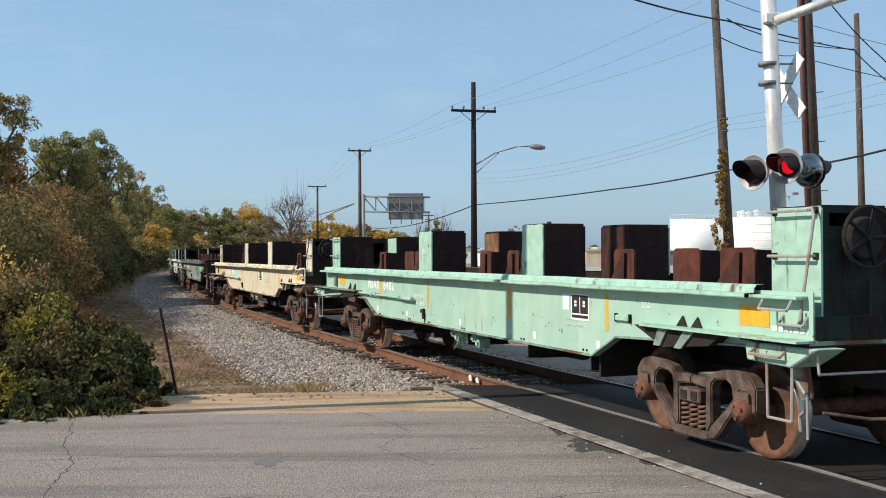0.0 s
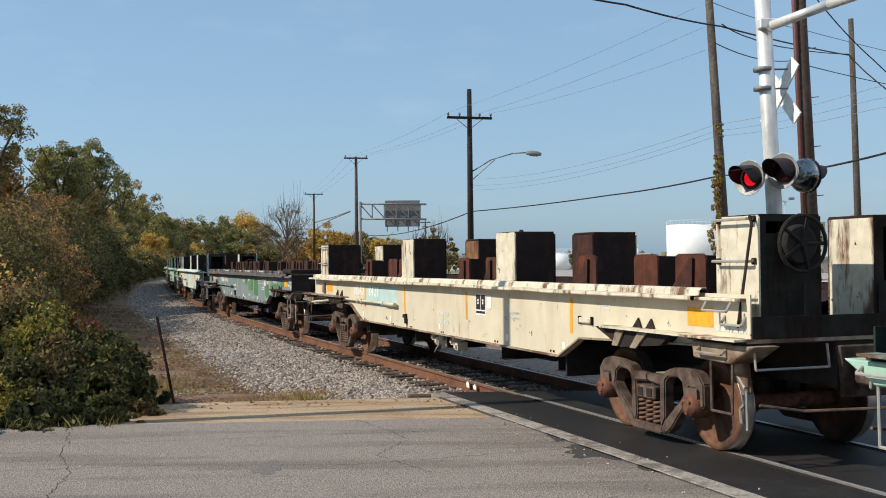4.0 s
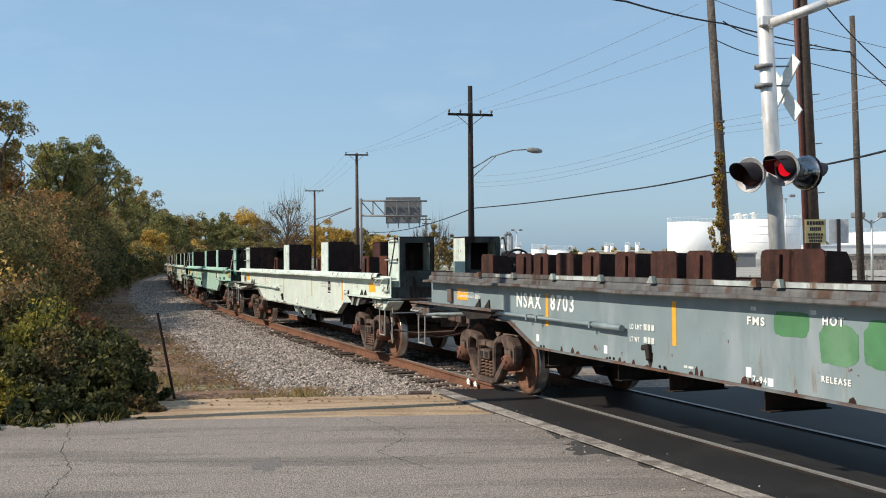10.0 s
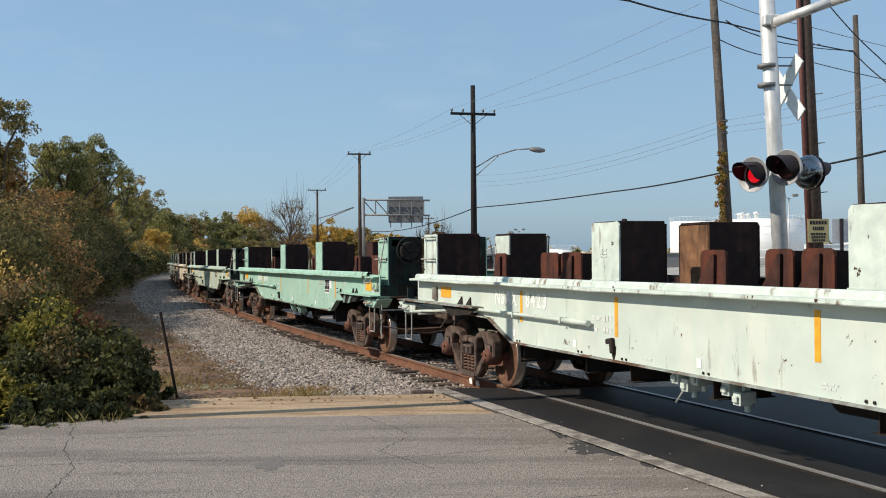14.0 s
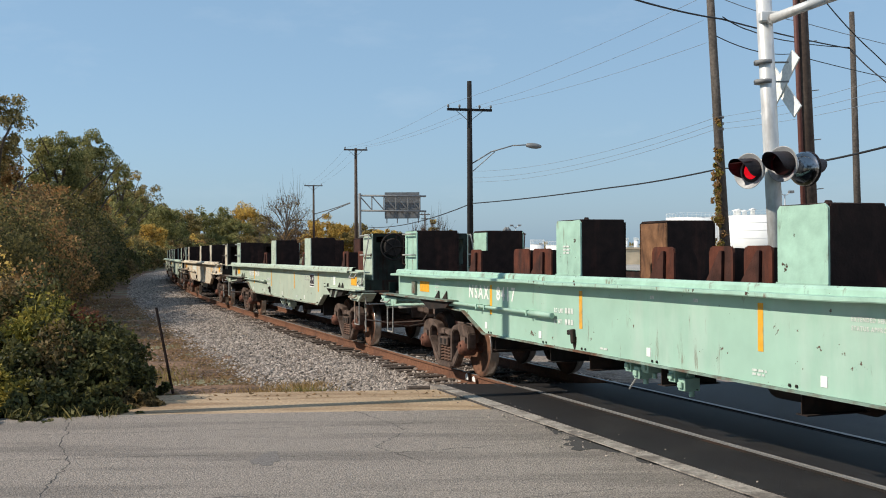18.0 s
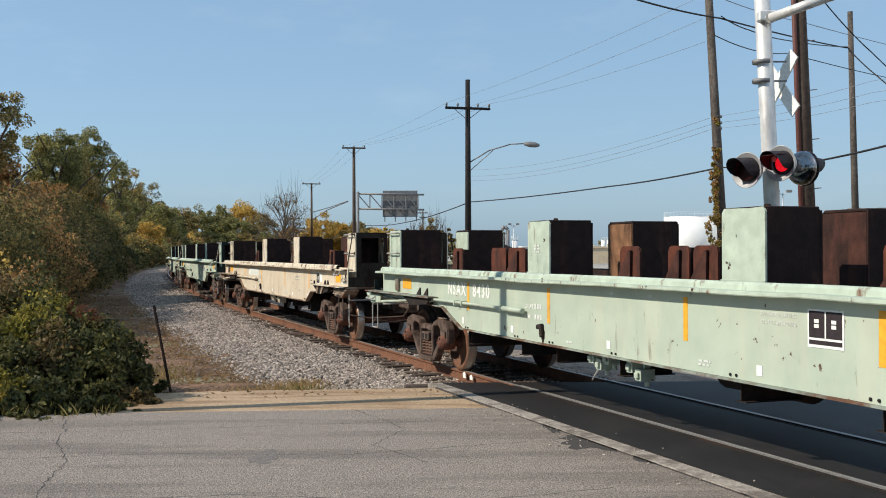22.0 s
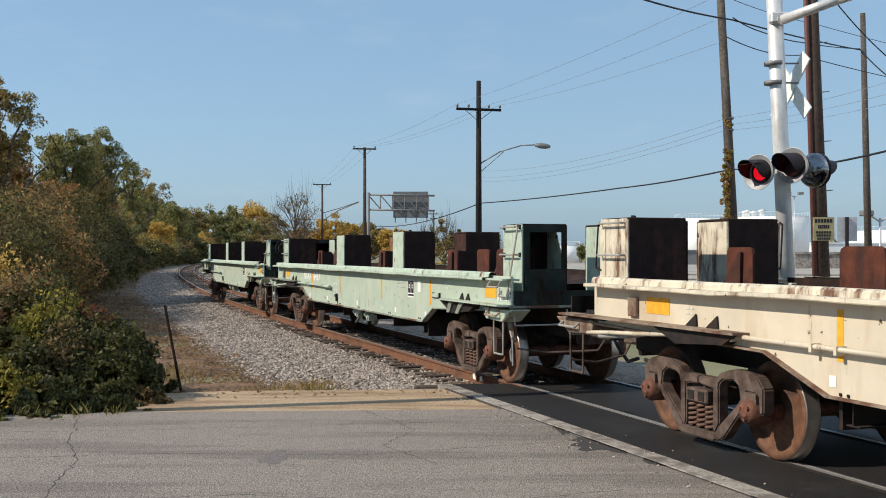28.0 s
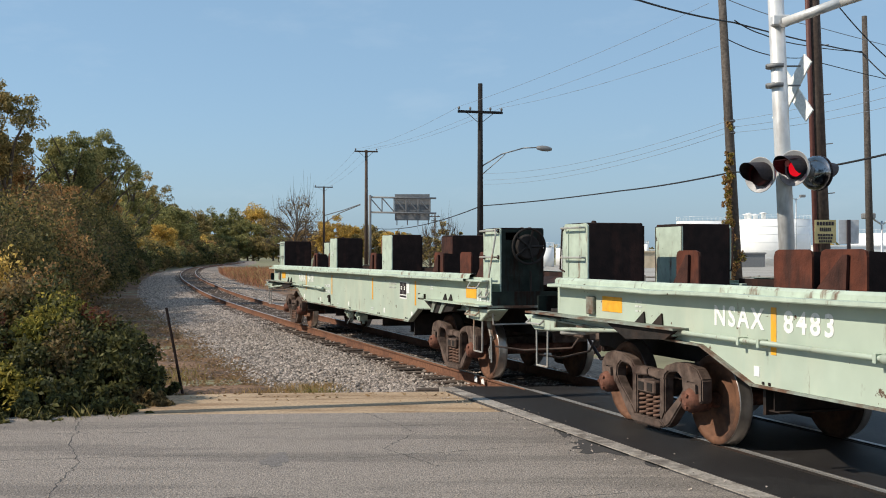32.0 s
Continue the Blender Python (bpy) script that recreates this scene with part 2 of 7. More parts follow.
# second tone: rust darkened to carry the shade of faces turned from the sun
RUST, RUST_SHADE = (0.098, 0.029, 0.016), (0.019, 0.0095, 0.0075)
M = dict(
    asphalt=mat("grey_asphalt", (0.272, 0.228, 0.192), 0.9, grain=60, vary=0.6, detail=3.0, stain=(0.2, 0.168, 0.143), stain_amt=0.6, stain_scale=1.0, stretch=(0.22, 1.5, 1.0), bump=0.9, bump_scale=70),
    newtar=mat("dark_asphalt", (0.022, 0.0195, 0.019), 0.62, grain=50, vary=0.45, stain=(0.032, 0.029, 0.027), stain_amt=0.45, bump=0.35, bump_scale=90, spec=0.28),
    tar=mat("tar_patch", (0.062, 0.055, 0.051), 0.85, grain=40, vary=0.25, bump=0.4, bump_scale=100),
    oil=mat("oil_stain", (0.175, 0.152, 0.136), 0.85, grain=40, vary=0.5, bump=0.5, bump_scale=80),
    shoulder=mat("tan_concrete", (0.41, 0.29, 0.183), 0.9, grain=25, vary=0.25, stain=(0.27, 0.175, 0.10), stain_amt=0.6, stretch=(0.3, 1.6, 1.0), bump=0.3, bump_scale=80),
    kerb=mat("pale_concrete", (0.335, 0.295, 0.255), 0.9, grain=30, vary=0.3, stain=(0.17, 0.145, 0.125), stain_amt=0.62, stain_scale=2.2, bump=0.3, bump_scale=80),
    soil=mat("dry_soil", (0.20, 0.115, 0.070), 0.95, grain=14, vary=0.55, stain=(0.095, 0.060, 0.040), stain_amt=0.55, stain_scale=1.1, bump=1.0, bump_scale=22),
    field=mat("far_ground", (0.21, 0.19, 0.11), 0.95, grain=0.4, vary=0.3, stain=(0.12, 0.13, 0.06), stain_amt=0.5, stain_scale=0.05, bump=0.3, bump_scale=5),
    ballast=mat("ballast", (0.235, 0.19, 0.155), 0.95, grain=18, vary=0.6, stain=(0.17, 0.13, 0.10), stain_amt=0.5, stain_scale=1.5, bump=0.9, bump_scale=28),
    stone=mat("crushed_stone", (0.315, 0.262, 0.222), 0.9, grain=20, vary=0.25, bump=0.3, bump_scale=60, island=0.6),
    tie=mat("old_timber", (0.085, 0.062, 0.048), 0.9, grain=20, vary=0.4, bump=0.5, bump_scale=30, obj_random=0.35),
    railside=mat("rusty_rail", (0.17, 0.078, 0.044), 0.85, grain=20, vary=0.3, stain=(0.12, 0.055, 0.033), bump=0.2),
    railtop=mat("worn_steel", (0.42, 0.40, 0.38), 0.45, 0.55, grain=15, vary=0.2, bump=0.05),
    truck=mat("rusty_cast_iron", (0.102, 0.0706, 0.0561), 0.85, grain=9, vary=0.45, stain=(0.050, 0.030, 0.023), stain_amt=0.55, stain_scale=2.5, bump=0.3, bump_scale=30),
    bearing=mat("rust_brown_bearing", (0.15, 0.062, 0.04), 0.8, grain=12, vary=0.45, stain=(0.055, 0.03, 0.022), stain_amt=0.45, stain_scale=4.0, bump=0.3, bump_scale=40),
    wheel=mat("brown_wheel", (0.14, 0.065, 0.036), 0.75, grain=10, vary=0.35, stain=(0.05, 0.028, 0.02), stain_amt=0.5, bump=0.2),
    tread=mat("bright_tread", (0.42, 0.37, 0.33), 0.35, 0.9, grain=10, vary=0.15, bump=0.02),
    rust=mat("red_rust", RUST, 0.9, grain=7, vary=0.3, stain=(0.05, 0.02, 0.014), stain_amt=0.6, stain_scale=2.0, bump=0.3, streak=True),
    slateledge=mat("grey_rusted_ledge", (0.115, 0.112, 0.108), 0.75, grain=7, vary=0.35, stain=(0.07, 0.042, 0.03), stain_amt=0.5, stain_scale=2.2, bump=0.15, streak=True, grime=(0.035, 0.022, 0.017), grime_amt=0.5),
    maroon=mat("dark_red_rust", (0.06, 0.023, 0.016), 0.9, grain=7, vary=0.35, stain=(0.03, 0.013, 0.01), stain_amt=0.55, stain_scale=2.0, bump=0.3, streak=True),
    goldrust=mat("golden_rust", (0.20, 0.10, 0.05), 0.85, grain=6, vary=0.4, stain=(0.06, 0.028, 0.018), stain_amt=0.5, stain_scale=1.8, bump=0.2, streak=True, grime=(0.035, 0.016, 0.012), grime_amt=0.6),
    rustshade=mat("rust_with_shade", RUST_SHADE, 0.9, grain=8, vary=0.4, stain=(0.040, 0.017, 0.012), stain_amt=0.4, stain_scale=2.0, bump=0.3, streak=True),
    # soot tone lowered further to carry the shade below the cars
    dark=mat("sooty_steel", (0.020, 0.016, 0.014), 0.85, grain=8, vary=0.4, stain=(0.035, 0.02, 0.014), stain_amt=0.4, bump=0.2),
    yellow=mat("yellow_sheeting", (0.75, 0.36, 0.03), 0.6, grain=12, vary=0.15, stain=(0.55, 0.3, 0.08), stain_amt=0.3, bump=0.05),
    white=mat("white_lettering", (0.78, 0.78, 0.74), 0.7, grain=25, vary=0.12, bump=0.0),
    faded=mat("faded_lettering", (0.58, 0.60, 0.56), 0.7, grain=25, vary=0.2, bump=0.0),
    springs=mat("rusty_spring", (0.15, 0.085, 0.06), 0.85, grain=9, vary=0.35, stain=(0.09, 0.06, 0.048), stain_amt=0.5, bump=0.2),
    black=mat("black_paint", (0.03, 0.022, 0.025), 0.6, grain=20, vary=0.3, bump=0.0),
    chrome=mat("white_handrail", (0.312, 0.306, 0.282), 0.5, grain=12, vary=0.2, stain=(0.3, 0.2, 0.13), stain_amt=0.35, bump=0.05),
    wood=mat("weathered_pole", (0.070, 0.048, 0.037), 0.9, grain=12, vary=0.35, stain=(0.11, 0.085, 0.068), stain_amt=0.4, stain_scale=1.5, bump=0.4, streak=True),
    greywood=mat("grey_pole", (0.078, 0.065, 0.055), 0.9, grain=12, vary=0.4, stain=(0.12, 0.10, 0.085), stain_amt=0.5, stain_scale=1.0, bump=0.4, streak=True),
    galv=mat("galvanised_steel", (0.55, 0.55, 0.55), 0.5, 0.4, grain=6, vary=0.12, stain=(0.42, 0.42, 0.42), stain_amt=0.4, bump=0.05, streak=True),
    alum=mat("silver_mast", (0.66, 0.65, 0.63), 0.45, 0.3, grain=6, vary=0.1, stain=(0.5, 0.48, 0.46), stain_amt=0.45, stain_scale=2.0, bump=0.05, streak=True),
    darkpole=mat("creosoted_pole", (0.015, 0.013, 0.0125), 0.85, grain=12, vary=0.35, stain=(0.028, 0.022, 0.018), stain_amt=0.4, stain_scale=1.5, bump=0.4, streak=True),
    wire=mat("black_cable", (0.02, 0.02, 0.022), 0.7, bump=0.0),
    gwire=mat("thin_cable", (0.2, 0.22, 0.25), 0.7, bump=0.0),
    tank=mat("white_tank_paint", (0.80, 0.80, 0.78), 0.6, grain=0.4, vary=0.05, bump=0.0, streak=True),
    bark=mat("bark", (0.11, 0.085, 0.065), 0.95, grain=8, vary=0.4, bump=0.6, bump_scale=15),
    sign=mat("cream_sign", (0.42, 0.36, 0.18), 0.7, grain=8, vary=0.2, stain=(0.3, 0.25, 0.13), stain_amt=0.5, stain_scale=4.0, bump=0.0),
    bronze=mat("dull_grey_metal", (0.20, 0.20, 0.20), 0.6, 0.2, grain=4, vary=0.15, bump=0.05),
    redlens=mat("unlit_red_lens", (0.16, 0.006, 0.01), 0.15, grain=20, vary=0.1, bump=0.0, spec=0.5),
    bowl=mat("polished_bowl", (0.30, 0.30, 0.31), 0.14, 1.0, grain=6, vary=0.2, stain=(0.03, 0.03, 0.03), stain_amt=0.5, stain_scale=5.0, bump=0.0),
    dish=mat("grey_dish", (0.36, 0.36, 0.36), 0.5, 0.2, grain=8, vary=0.2, stain=(0.2, 0.2, 0.2), stain_amt=0.4, stain_scale=4.0, bump=0.05),
    # for the flap added to the flashers; passes for an unlit lens
    flap=mat("added_dark_red_flap", (0.030, 0.006, 0.006), 0.5, grain=20, vary=0.1, bump=0.0, spec=0.3),
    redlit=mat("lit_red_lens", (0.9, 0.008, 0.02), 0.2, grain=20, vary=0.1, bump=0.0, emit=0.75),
)


def body_paint(name, color, fade, rust_amt):
    return mat(name, color, 0.5, grain=3.0, vary=0.07, stain=fade, stain_amt=rust_amt, stain_scale=1.1, bump=0.03, bump_scale=12, spec=0.4, streak=True, grime=(0.18, 0.13, 0.09), grime_amt=0.46, chips=(0.10, 0.055, 0.035))


PAINT = dict(
    teal=body_paint("seafoam_paint", (0.33, 0.50, 0.40), (0.38, 0.52, 0.43), 0.5),
    pale=body_paint("pale_green_paint", (0.41, 0.475, 0.385), (0.45, 0.49, 0.39), 0.5),
    mint=body_paint("faded_mint_paint", (0.55, 0.61, 0.54), (0.60, 0.63, 0.55), 0.5),
    cream=body_paint("cream_paint", (0.62, 0.56, 0.42), (0.57, 0.50, 0.37), 0.5),
    buff=body_paint("stained_buff_paint", (0.61, 0.53, 0.41), (0.53, 0.43, 0.31), 0.42),
    slate=body_paint("slate_grey_paint", (0.20, 0.25, 0.26), (0.26, 0.30, 0.31), 0.5),
)
FLAKE = {k: mat("flaked_" + k, c, 0.6, grain=6, vary=0.15, stain=(0.15, 0.075, 0.045), stain_amt=a, stain_scale=3.0, bump=0.1, streak=True, grime=(0.085, 0.042, 0.026), grime_amt=0.5, chips=(0.055, 0.025, 0.016))
         for k, c, a in (("teal", (0.33, 0.50, 0.40), 0.08), ("pale", (0.41, 0.475, 0.385), 0.14), ("mint", (0.55, 0.61, 0.54), 0.16),
                         ("cream", (0.62, 0.56, 0.43), 0.42), ("buff", (0.60, 0.53, 0.41), 0.42), ("slate", (0.22, 0.24, 0.24), 0.4))}


# Paint darkened for soot and for the shade on the end faces
SOOT_SHADE = {k: mat("sooty_" + k, tuple(0.045 * a + 0.004 for a in c), 0.9, spec=0.12, grain=5, vary=0.35, stain=(0.022, 0.012, 0.009), stain_amt=0.5, stain_scale=2.5, bump=0.1, streak=True)
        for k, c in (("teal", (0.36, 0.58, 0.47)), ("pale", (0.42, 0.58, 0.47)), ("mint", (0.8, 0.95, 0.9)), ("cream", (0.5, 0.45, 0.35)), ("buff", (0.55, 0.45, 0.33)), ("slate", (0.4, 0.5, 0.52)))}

FLANGE = {k: mat("rusted_" + k, tuple(0.45 * a + 0.05 for a in c), 0.8, grain=7, vary=0.25, stain=(0.12, 0.06, 0.036), stain_amt=0.62, stain_scale=1.6, bump=0.15, grime=(0.05, 0.03, 0.022), grime_amt=0.5)
          for k, c in (("teal", (0.33, 0.50, 0.40)), ("pale", (0.41, 0.475, 0.385)), ("mint", (0.55, 0.61, 0.54)), ("cream", (0.5, 0.38, 0.25)), ("buff", (0.5, 0.36, 0.24)), ("slate", (0.2, 0.2, 0.2)))}

# ---- mesh tools ----
def box(bm, x0, x1, y0, y1, z0, z1):
    v = [bm.verts.new(p) for p in ((x0, y0, z0), (x1, y0, z0), (x1, y1, z0), (x0, y1, z0), (x0, y0, z1), (x1, y0, z1), (x1, y1, z1), (x0, y1, z1))]
    for f in ((3, 2, 1, 0), (4, 5, 6, 7), (0, 1, 5, 4), (1, 2, 6, 5), (2, 3, 7, 6), (3, 0, 4, 7)):
        bm.faces.new([v[i] for i in f])
    return bm


def prism(bm, poly, a, b, axis="y"):
    """A flat outline (pairs) pushed along an axis from a to b. axis y: pairs are x, z; x: y, z; z: x, y."""
    def P(u, w, c):
        return {"y": (u, c, w), "x": (c, u, w), "z": (u, w, c)}[axis]
    A = [bm.verts.new(P(u, w, a)) for u, w in poly]
    B = [bm.verts.new(P(u, w, b)) for u, w in poly]
    n = len(poly)
    fs = [bm.faces.new(A), bm.faces.new(B[::-1])]
    for i in range(n):
        fs.append(bm.faces.new((A[i], B[i], B[(i + 1) % n], A[(i + 1) % n])))
    bmesh.ops.recalc_face_normals(bm, faces=fs)
    return bm


def rod(bm, p0, p1, r, seg=8, r1=None, caps=True):
    p0, p1 = Vector(p0), Vector(p1)
    d = (p1 - p0).normalized()
    u = d.orthogonal().normalized()
    w = d.cross(u)
    r1 = r if r1 is None else r1
    A, B = [], []
    for i in range(seg):
        a = 2 * math.pi * i / seg
        o = u * math.cos(a) + w * math.sin(a)
        A.append(bm.verts.new(p0 + o * r))
        B.append(bm.verts.new(p1 + o * r1))
    for i in range(seg):
        f = bm.faces.new((A[i], A[(i + 1) % seg], B[(i + 1) % seg], B[i]))
        f.smooth = seg > 6
    if caps:
        bm.faces.new(A[::-1])
        bm.faces.new(B)
    return bm


def pipe(bm, pts, r, seg=6):
    for a, b in zip(pts[:-1], pts[1:]):
        rod(bm, a, b, r, seg)
    return bm


def lathe(bm, prof, axis="y", seg=24, c=(0, 0, 0)):
    """Turns pairs (radius, place along the axis) round the axis."""
    rings = []
    for r, h in prof:
        ring = []
        for i in range(seg):
            a = 2 * math.pi * i / seg
            u, w = r * math.cos(a), r * math.sin(a)
            p = {"y": (u, h, w), "z": (u, w, h), "x": (h, u, w)}[axis]
            ring.append(bm.verts.new((p[0] + c[0], p[1] + c[1], p[2] + c[2])))
        rings.append(ring)
    fs = []
    for A, B in zip(rings[:-1], rings[1:]):
        for i in range(seg):
            f = bm.faces.new((A[i], A[(i + 1) % seg], B[(i + 1) % seg], B[i]))
            f.smooth = True
            fs.append(f)
    if prof[0][0] > 1e-6:
        fs.append(bm.faces.new(rings[0][::-1]))
    if prof[-1][0] > 1e-6:
        fs.append(bm.faces.new(rings[-1]))
    bmesh.ops.recalc_face_normals(bm, faces=fs)
    return bm


def soften(bm, w=0.01, seg=1):
    bmesh.ops.bevel(bm, geom=list(bm.edges), offset=w, segments=seg, affect="EDGES", clamp_overlap=True)
    return bm


def mesh_of(name, bm, material):
    me = bpy.data.meshes.new(name)
    bm.to_mesh(me)
    bm.free()
    for m in (material if isinstance(material, (list, tuple)) else [material]):
        me.materials.append(m)
    return me


def part(name, bm, material, parent=None, label="", at=None):
    """One mesh object; under a thing where a parent is given."""
    me = bm if isinstance(bm, bpy.types.Mesh) else mesh_of(name, bm, material)
    ob = new(name, me)
    if parent:
        ob.parent = parent
    if at is not None:
        ob.matrix_basis = at
    if label:
        ob["label"] = label
    return ob


def B():
    return bmesh.new()


def thing(name, m, label, category, group="", kind=""):
    ob = new(name)
    ob.matrix_basis = m
    return tagged(ob, label, category, group, kind)


def lump(name, bm, material, label, category, group="", kind="", m=None):
    ob = part(name, bm, material, None, "", m)
    return tagged(ob, label, category, group, kind)


# ---- the line of the track: metres from the crossing, away from the road ----
TX0, TY0, TPSI = 4.9327, 7.2638, 0.3371
KAPPA_S = (0, 25, 45, 65, 85, 105, 125, 170, 230, 420)
KAPPA = (0.0010, -0.0009, -0.0028, -0.0001, -0.0013, -0.0009, -0.0005, -0.0020, 0.0005, 0.0005)
_s = np.arange(0, 420, 0.5)
_k = np.interp(_s, KAPPA_S, KAPPA)
_psi = TPSI + np.concatenate([[0], np.cumsum((_k[1:] + _k[:-1]) * 0.25)])
_x = TX0 + np.concatenate([[0], np.cumsum(-(np.sin(_psi[1:]) + np.sin(_psi[:-1])) * 0.25)])
_y = TY0 + np.concatenate([[0], np.cumsum((np.cos(_psi[1:]) + np.cos(_psi[:-1])) * 0.25)])


def track(s, lat=0.0):
    """Place on the track's line at s, moved lat metres to the camera's side; and its heading."""
    psi = float(np.interp(s, _s, _psi))
    if s < 0:
        x, y = TX0 - s * math.sin(TPSI), TY0 + s * math.cos(TPSI)
    else:
        x, y = float(np.interp(s, _s, _x)), float(np.interp(s, _s, _y))
    return x - math.cos(psi) * lat, y - math.sin(psi) * lat, psi


def strip(name, prof, s0, s1, step, material, label, category, kind="structure"):
    """A profile (side offset, height) swept along the track."""
    verts, faces = [], []
    ss = np.arange(s0, s1 + 0.01, step)
    n = len(prof)
    for s in ss:
        for lat, z in prof:
            x, y, _ = track(float(s), lat)
            verts.append((x, y, z))
    for i in range(len(ss) - 1):
        for j in range(n - 1):
            a = i * n + j
            faces.append((a, a + n, a + n + 1, a + 1))
    me = bpy.data.meshes.new(name)
    me.from_pydata(verts, [], faces)
    me.materials.append(material)
    return tagged(new(name, me), label, category, "", kind)


# ---- ground, road and track ----
GROUND = -0.34
ROAD = -0.03


def sheet(name, x0, x1, y0, y1, z, material, label, category, nx=2, ny=2, rough=0.0, kind="structure"):
    verts, faces = [], []
    for j in range(ny):
        for i in range(nx):
            x, y = x0 + (x1 - x0) * i / (nx - 1), y0 + (y1 - y0) * j / (ny - 1)
            verts.append((x, y, z + rough * noise.noise((x * 0.7, y * 0.7, 0))))
    for j in range(ny - 1):
        for i in range(nx - 1):
            a = j * nx + i
            faces.append((a, a + 1, a + nx + 1, a + nx))
    me = bpy.data.meshes.new(name)
    me.from_pydata(verts, [], faces)
    me.materials.append(material)
    return tagged(new(name, me), label, category, "", kind)


def slab(name, poly, z0, z1, material, label, category, kind="structure"):
    bm = prism(B(), poly, z0, z1, "z")
    return lump(name, bm, material, label, category, "", kind)


sheet("ground", -2500, 2500, -400, 3500, GROUND - 0.02, M["field"], "dry flat autumn ground reaching to the horizon", "ground")
sheet("verge", -48, 3.5, 10.4, 150, GROUND, M["soil"], "bare dry soil verge with weeds beside the ballast", "verge", 130, 280, 0.1)

# the crossing's edge lines follow the track
EDGE = 1.62          # half width of the dark crossing surface, from the track's centre


def tline(lat, y):
    """x of the line that runs beside the track at lat, at the given y."""
    lo, hi = -30.0, 415.0
    for _ in range(50):
        mid = (lo + hi) / 2
        if track(mid, lat)[1] < y:
            lo = mid
        else:
            hi = mid
    return track(lo, lat)[0]


FAR, NEAR = 13.45, -6.0
# crossing asphalt widened beyond the far rail; its black includes the train's shade
FAREDGE = 8.0
slab("road", [(-90, NEAR), (tline(EDGE + 0.20, NEAR), NEAR), (tline(EDGE + 0.20, FAR), FAR), (-5.6, FAR - 0.35), (-7.2, 11.6), (-14, 10.4), (-90, 10.4)], -0.5, ROAD, M["asphalt"],
     "worn grey asphalt road with cracks and patches", "road")
slab("shoulder", [(-5.6, FAR - 0.34), (tline(EDGE + 0.20, FAR) - 0.002, FAR + 0.006), (tline(EDGE + 0.2, 15.55) - 0.002, 15.55), (-3.0, 15.35), (-4.6, 14.9), (-5.6, 14.2)], -0.5, ROAD - 0.015, M["shoulder"],
     "tan concrete shoulder along the road's edge", "shoulder")
slab("kerb_strip", [(tline(EDGE + 0.20, NEAR) + 0.004, NEAR), (tline(EDGE, NEAR), NEAR), (tline(EDGE, 15.9), 15.9), (tline(EDGE + 0.20, 15.9) + 0.004, 15.9)], -0.5, ROAD + 0.012, M["kerb"],
     "pale crumbling concrete strip beside the crossing", "kerb")
for l0, l1 in ((EDGE, 0.80), (0.675, -0.675), (-0.80, -FAREDGE)):
    slab("crossing_surface", [(tline(l0, NEAR) + 0.004, NEAR), (tline(l1, NEAR), NEAR), (tline(l1, 15.9), 15.9), (tline(l0, 15.9) + 0.004, 15.9)], -0.4, -0.012, M["newtar"],
         "black asphalt crossing surface, its far side including the train's shade", "crossing")
slab("crossing_bed", [(tline(0.81, NEAR), NEAR), (tline(-0.81, NEAR), NEAR), (tline(-0.81, 15.85), 15.85), (tline(0.81, 15.85), 15.85)], -0.38, -0.055, M["newtar"],
     "black asphalt bottom of the flangeways", "crossing")
slab("road_groove", [(tline(EDGE + 0.235, NEAR), NEAR), (tline(EDGE + 0.205, NEAR), NEAR), (tline(EDGE + 0.205, 15.5), 15.5), (tline(EDGE + 0.235, 15.5), 15.5)], -0.3, ROAD + 0.003, M["tar"],
     "dark worn groove between road and crossing", "groove")
slab("road_beyond", [(tline(-FAREDGE, NEAR) + 0.004, NEAR), (90, NEAR), (90, 15.9), (tline(-FAREDGE, 15.9) + 0.004, 15.9)], -0.5, ROAD - 0.01, M["asphalt"],
     "grey asphalt road on the far side of the track", "road")
slab("side_road", [(tline(-6, 15.9), 15.9), (60, 15.9), (tline(-13, 60) + 8, 60), (track(60, -16)[0], 180), (track(60, -9)[0], 180), (tline(-8, 60), 60)], -0.5, ROAD - 0.03, M["asphalt"],
     "asphalt street running beside the railway", "road")

BED = [(-4.2, GROUND - 0.02), (-2.3, -0.2), (-1.5, -0.185), (0, -0.19), (1.5, -0.185), (2.2, -0.2), (3.0, -0.285), (3.7, GROUND + 0.02), (4.2, GROUND - 0.04)]
strip("ballast_bed", BED, 9.3, 400, 2.0, M["ballast"], "grey crushed stone ballast bed under the track", "ballast")


def rail(name, lat):
    prof = [(-0.07, -0.175), (-0.07, -0.16), (-0.012, -0.14), (-0.009, -0.045), (-0.036, -0.035), (-0.036, -0.006), (-0.028, 0.0),
            (0.028, 0.0), (0.036, -0.006), (0.036, -0.035), (0.009, -0.045), (0.012, -0.14), (0.07, -0.16), (0.07, -0.175)]
    ob = strip(name, [(lat + a, z) for a, z in prof], -16, 400, 1.0, M["railside"], "rusty steel rail with a worn bright top", "rail")
    ob.data.materials.append(M["railtop"])
    ob.data.materials.append(M["dark"])
    n = len(prof) - 1
    for i, p in enumerate(ob.data.polygons):
        p.material_index = 1 if i % n in (6,) else (2 if i // n < 25 else 0)
    return ob


rail("rail", 0.7525)
rail("rail", -0.7525)

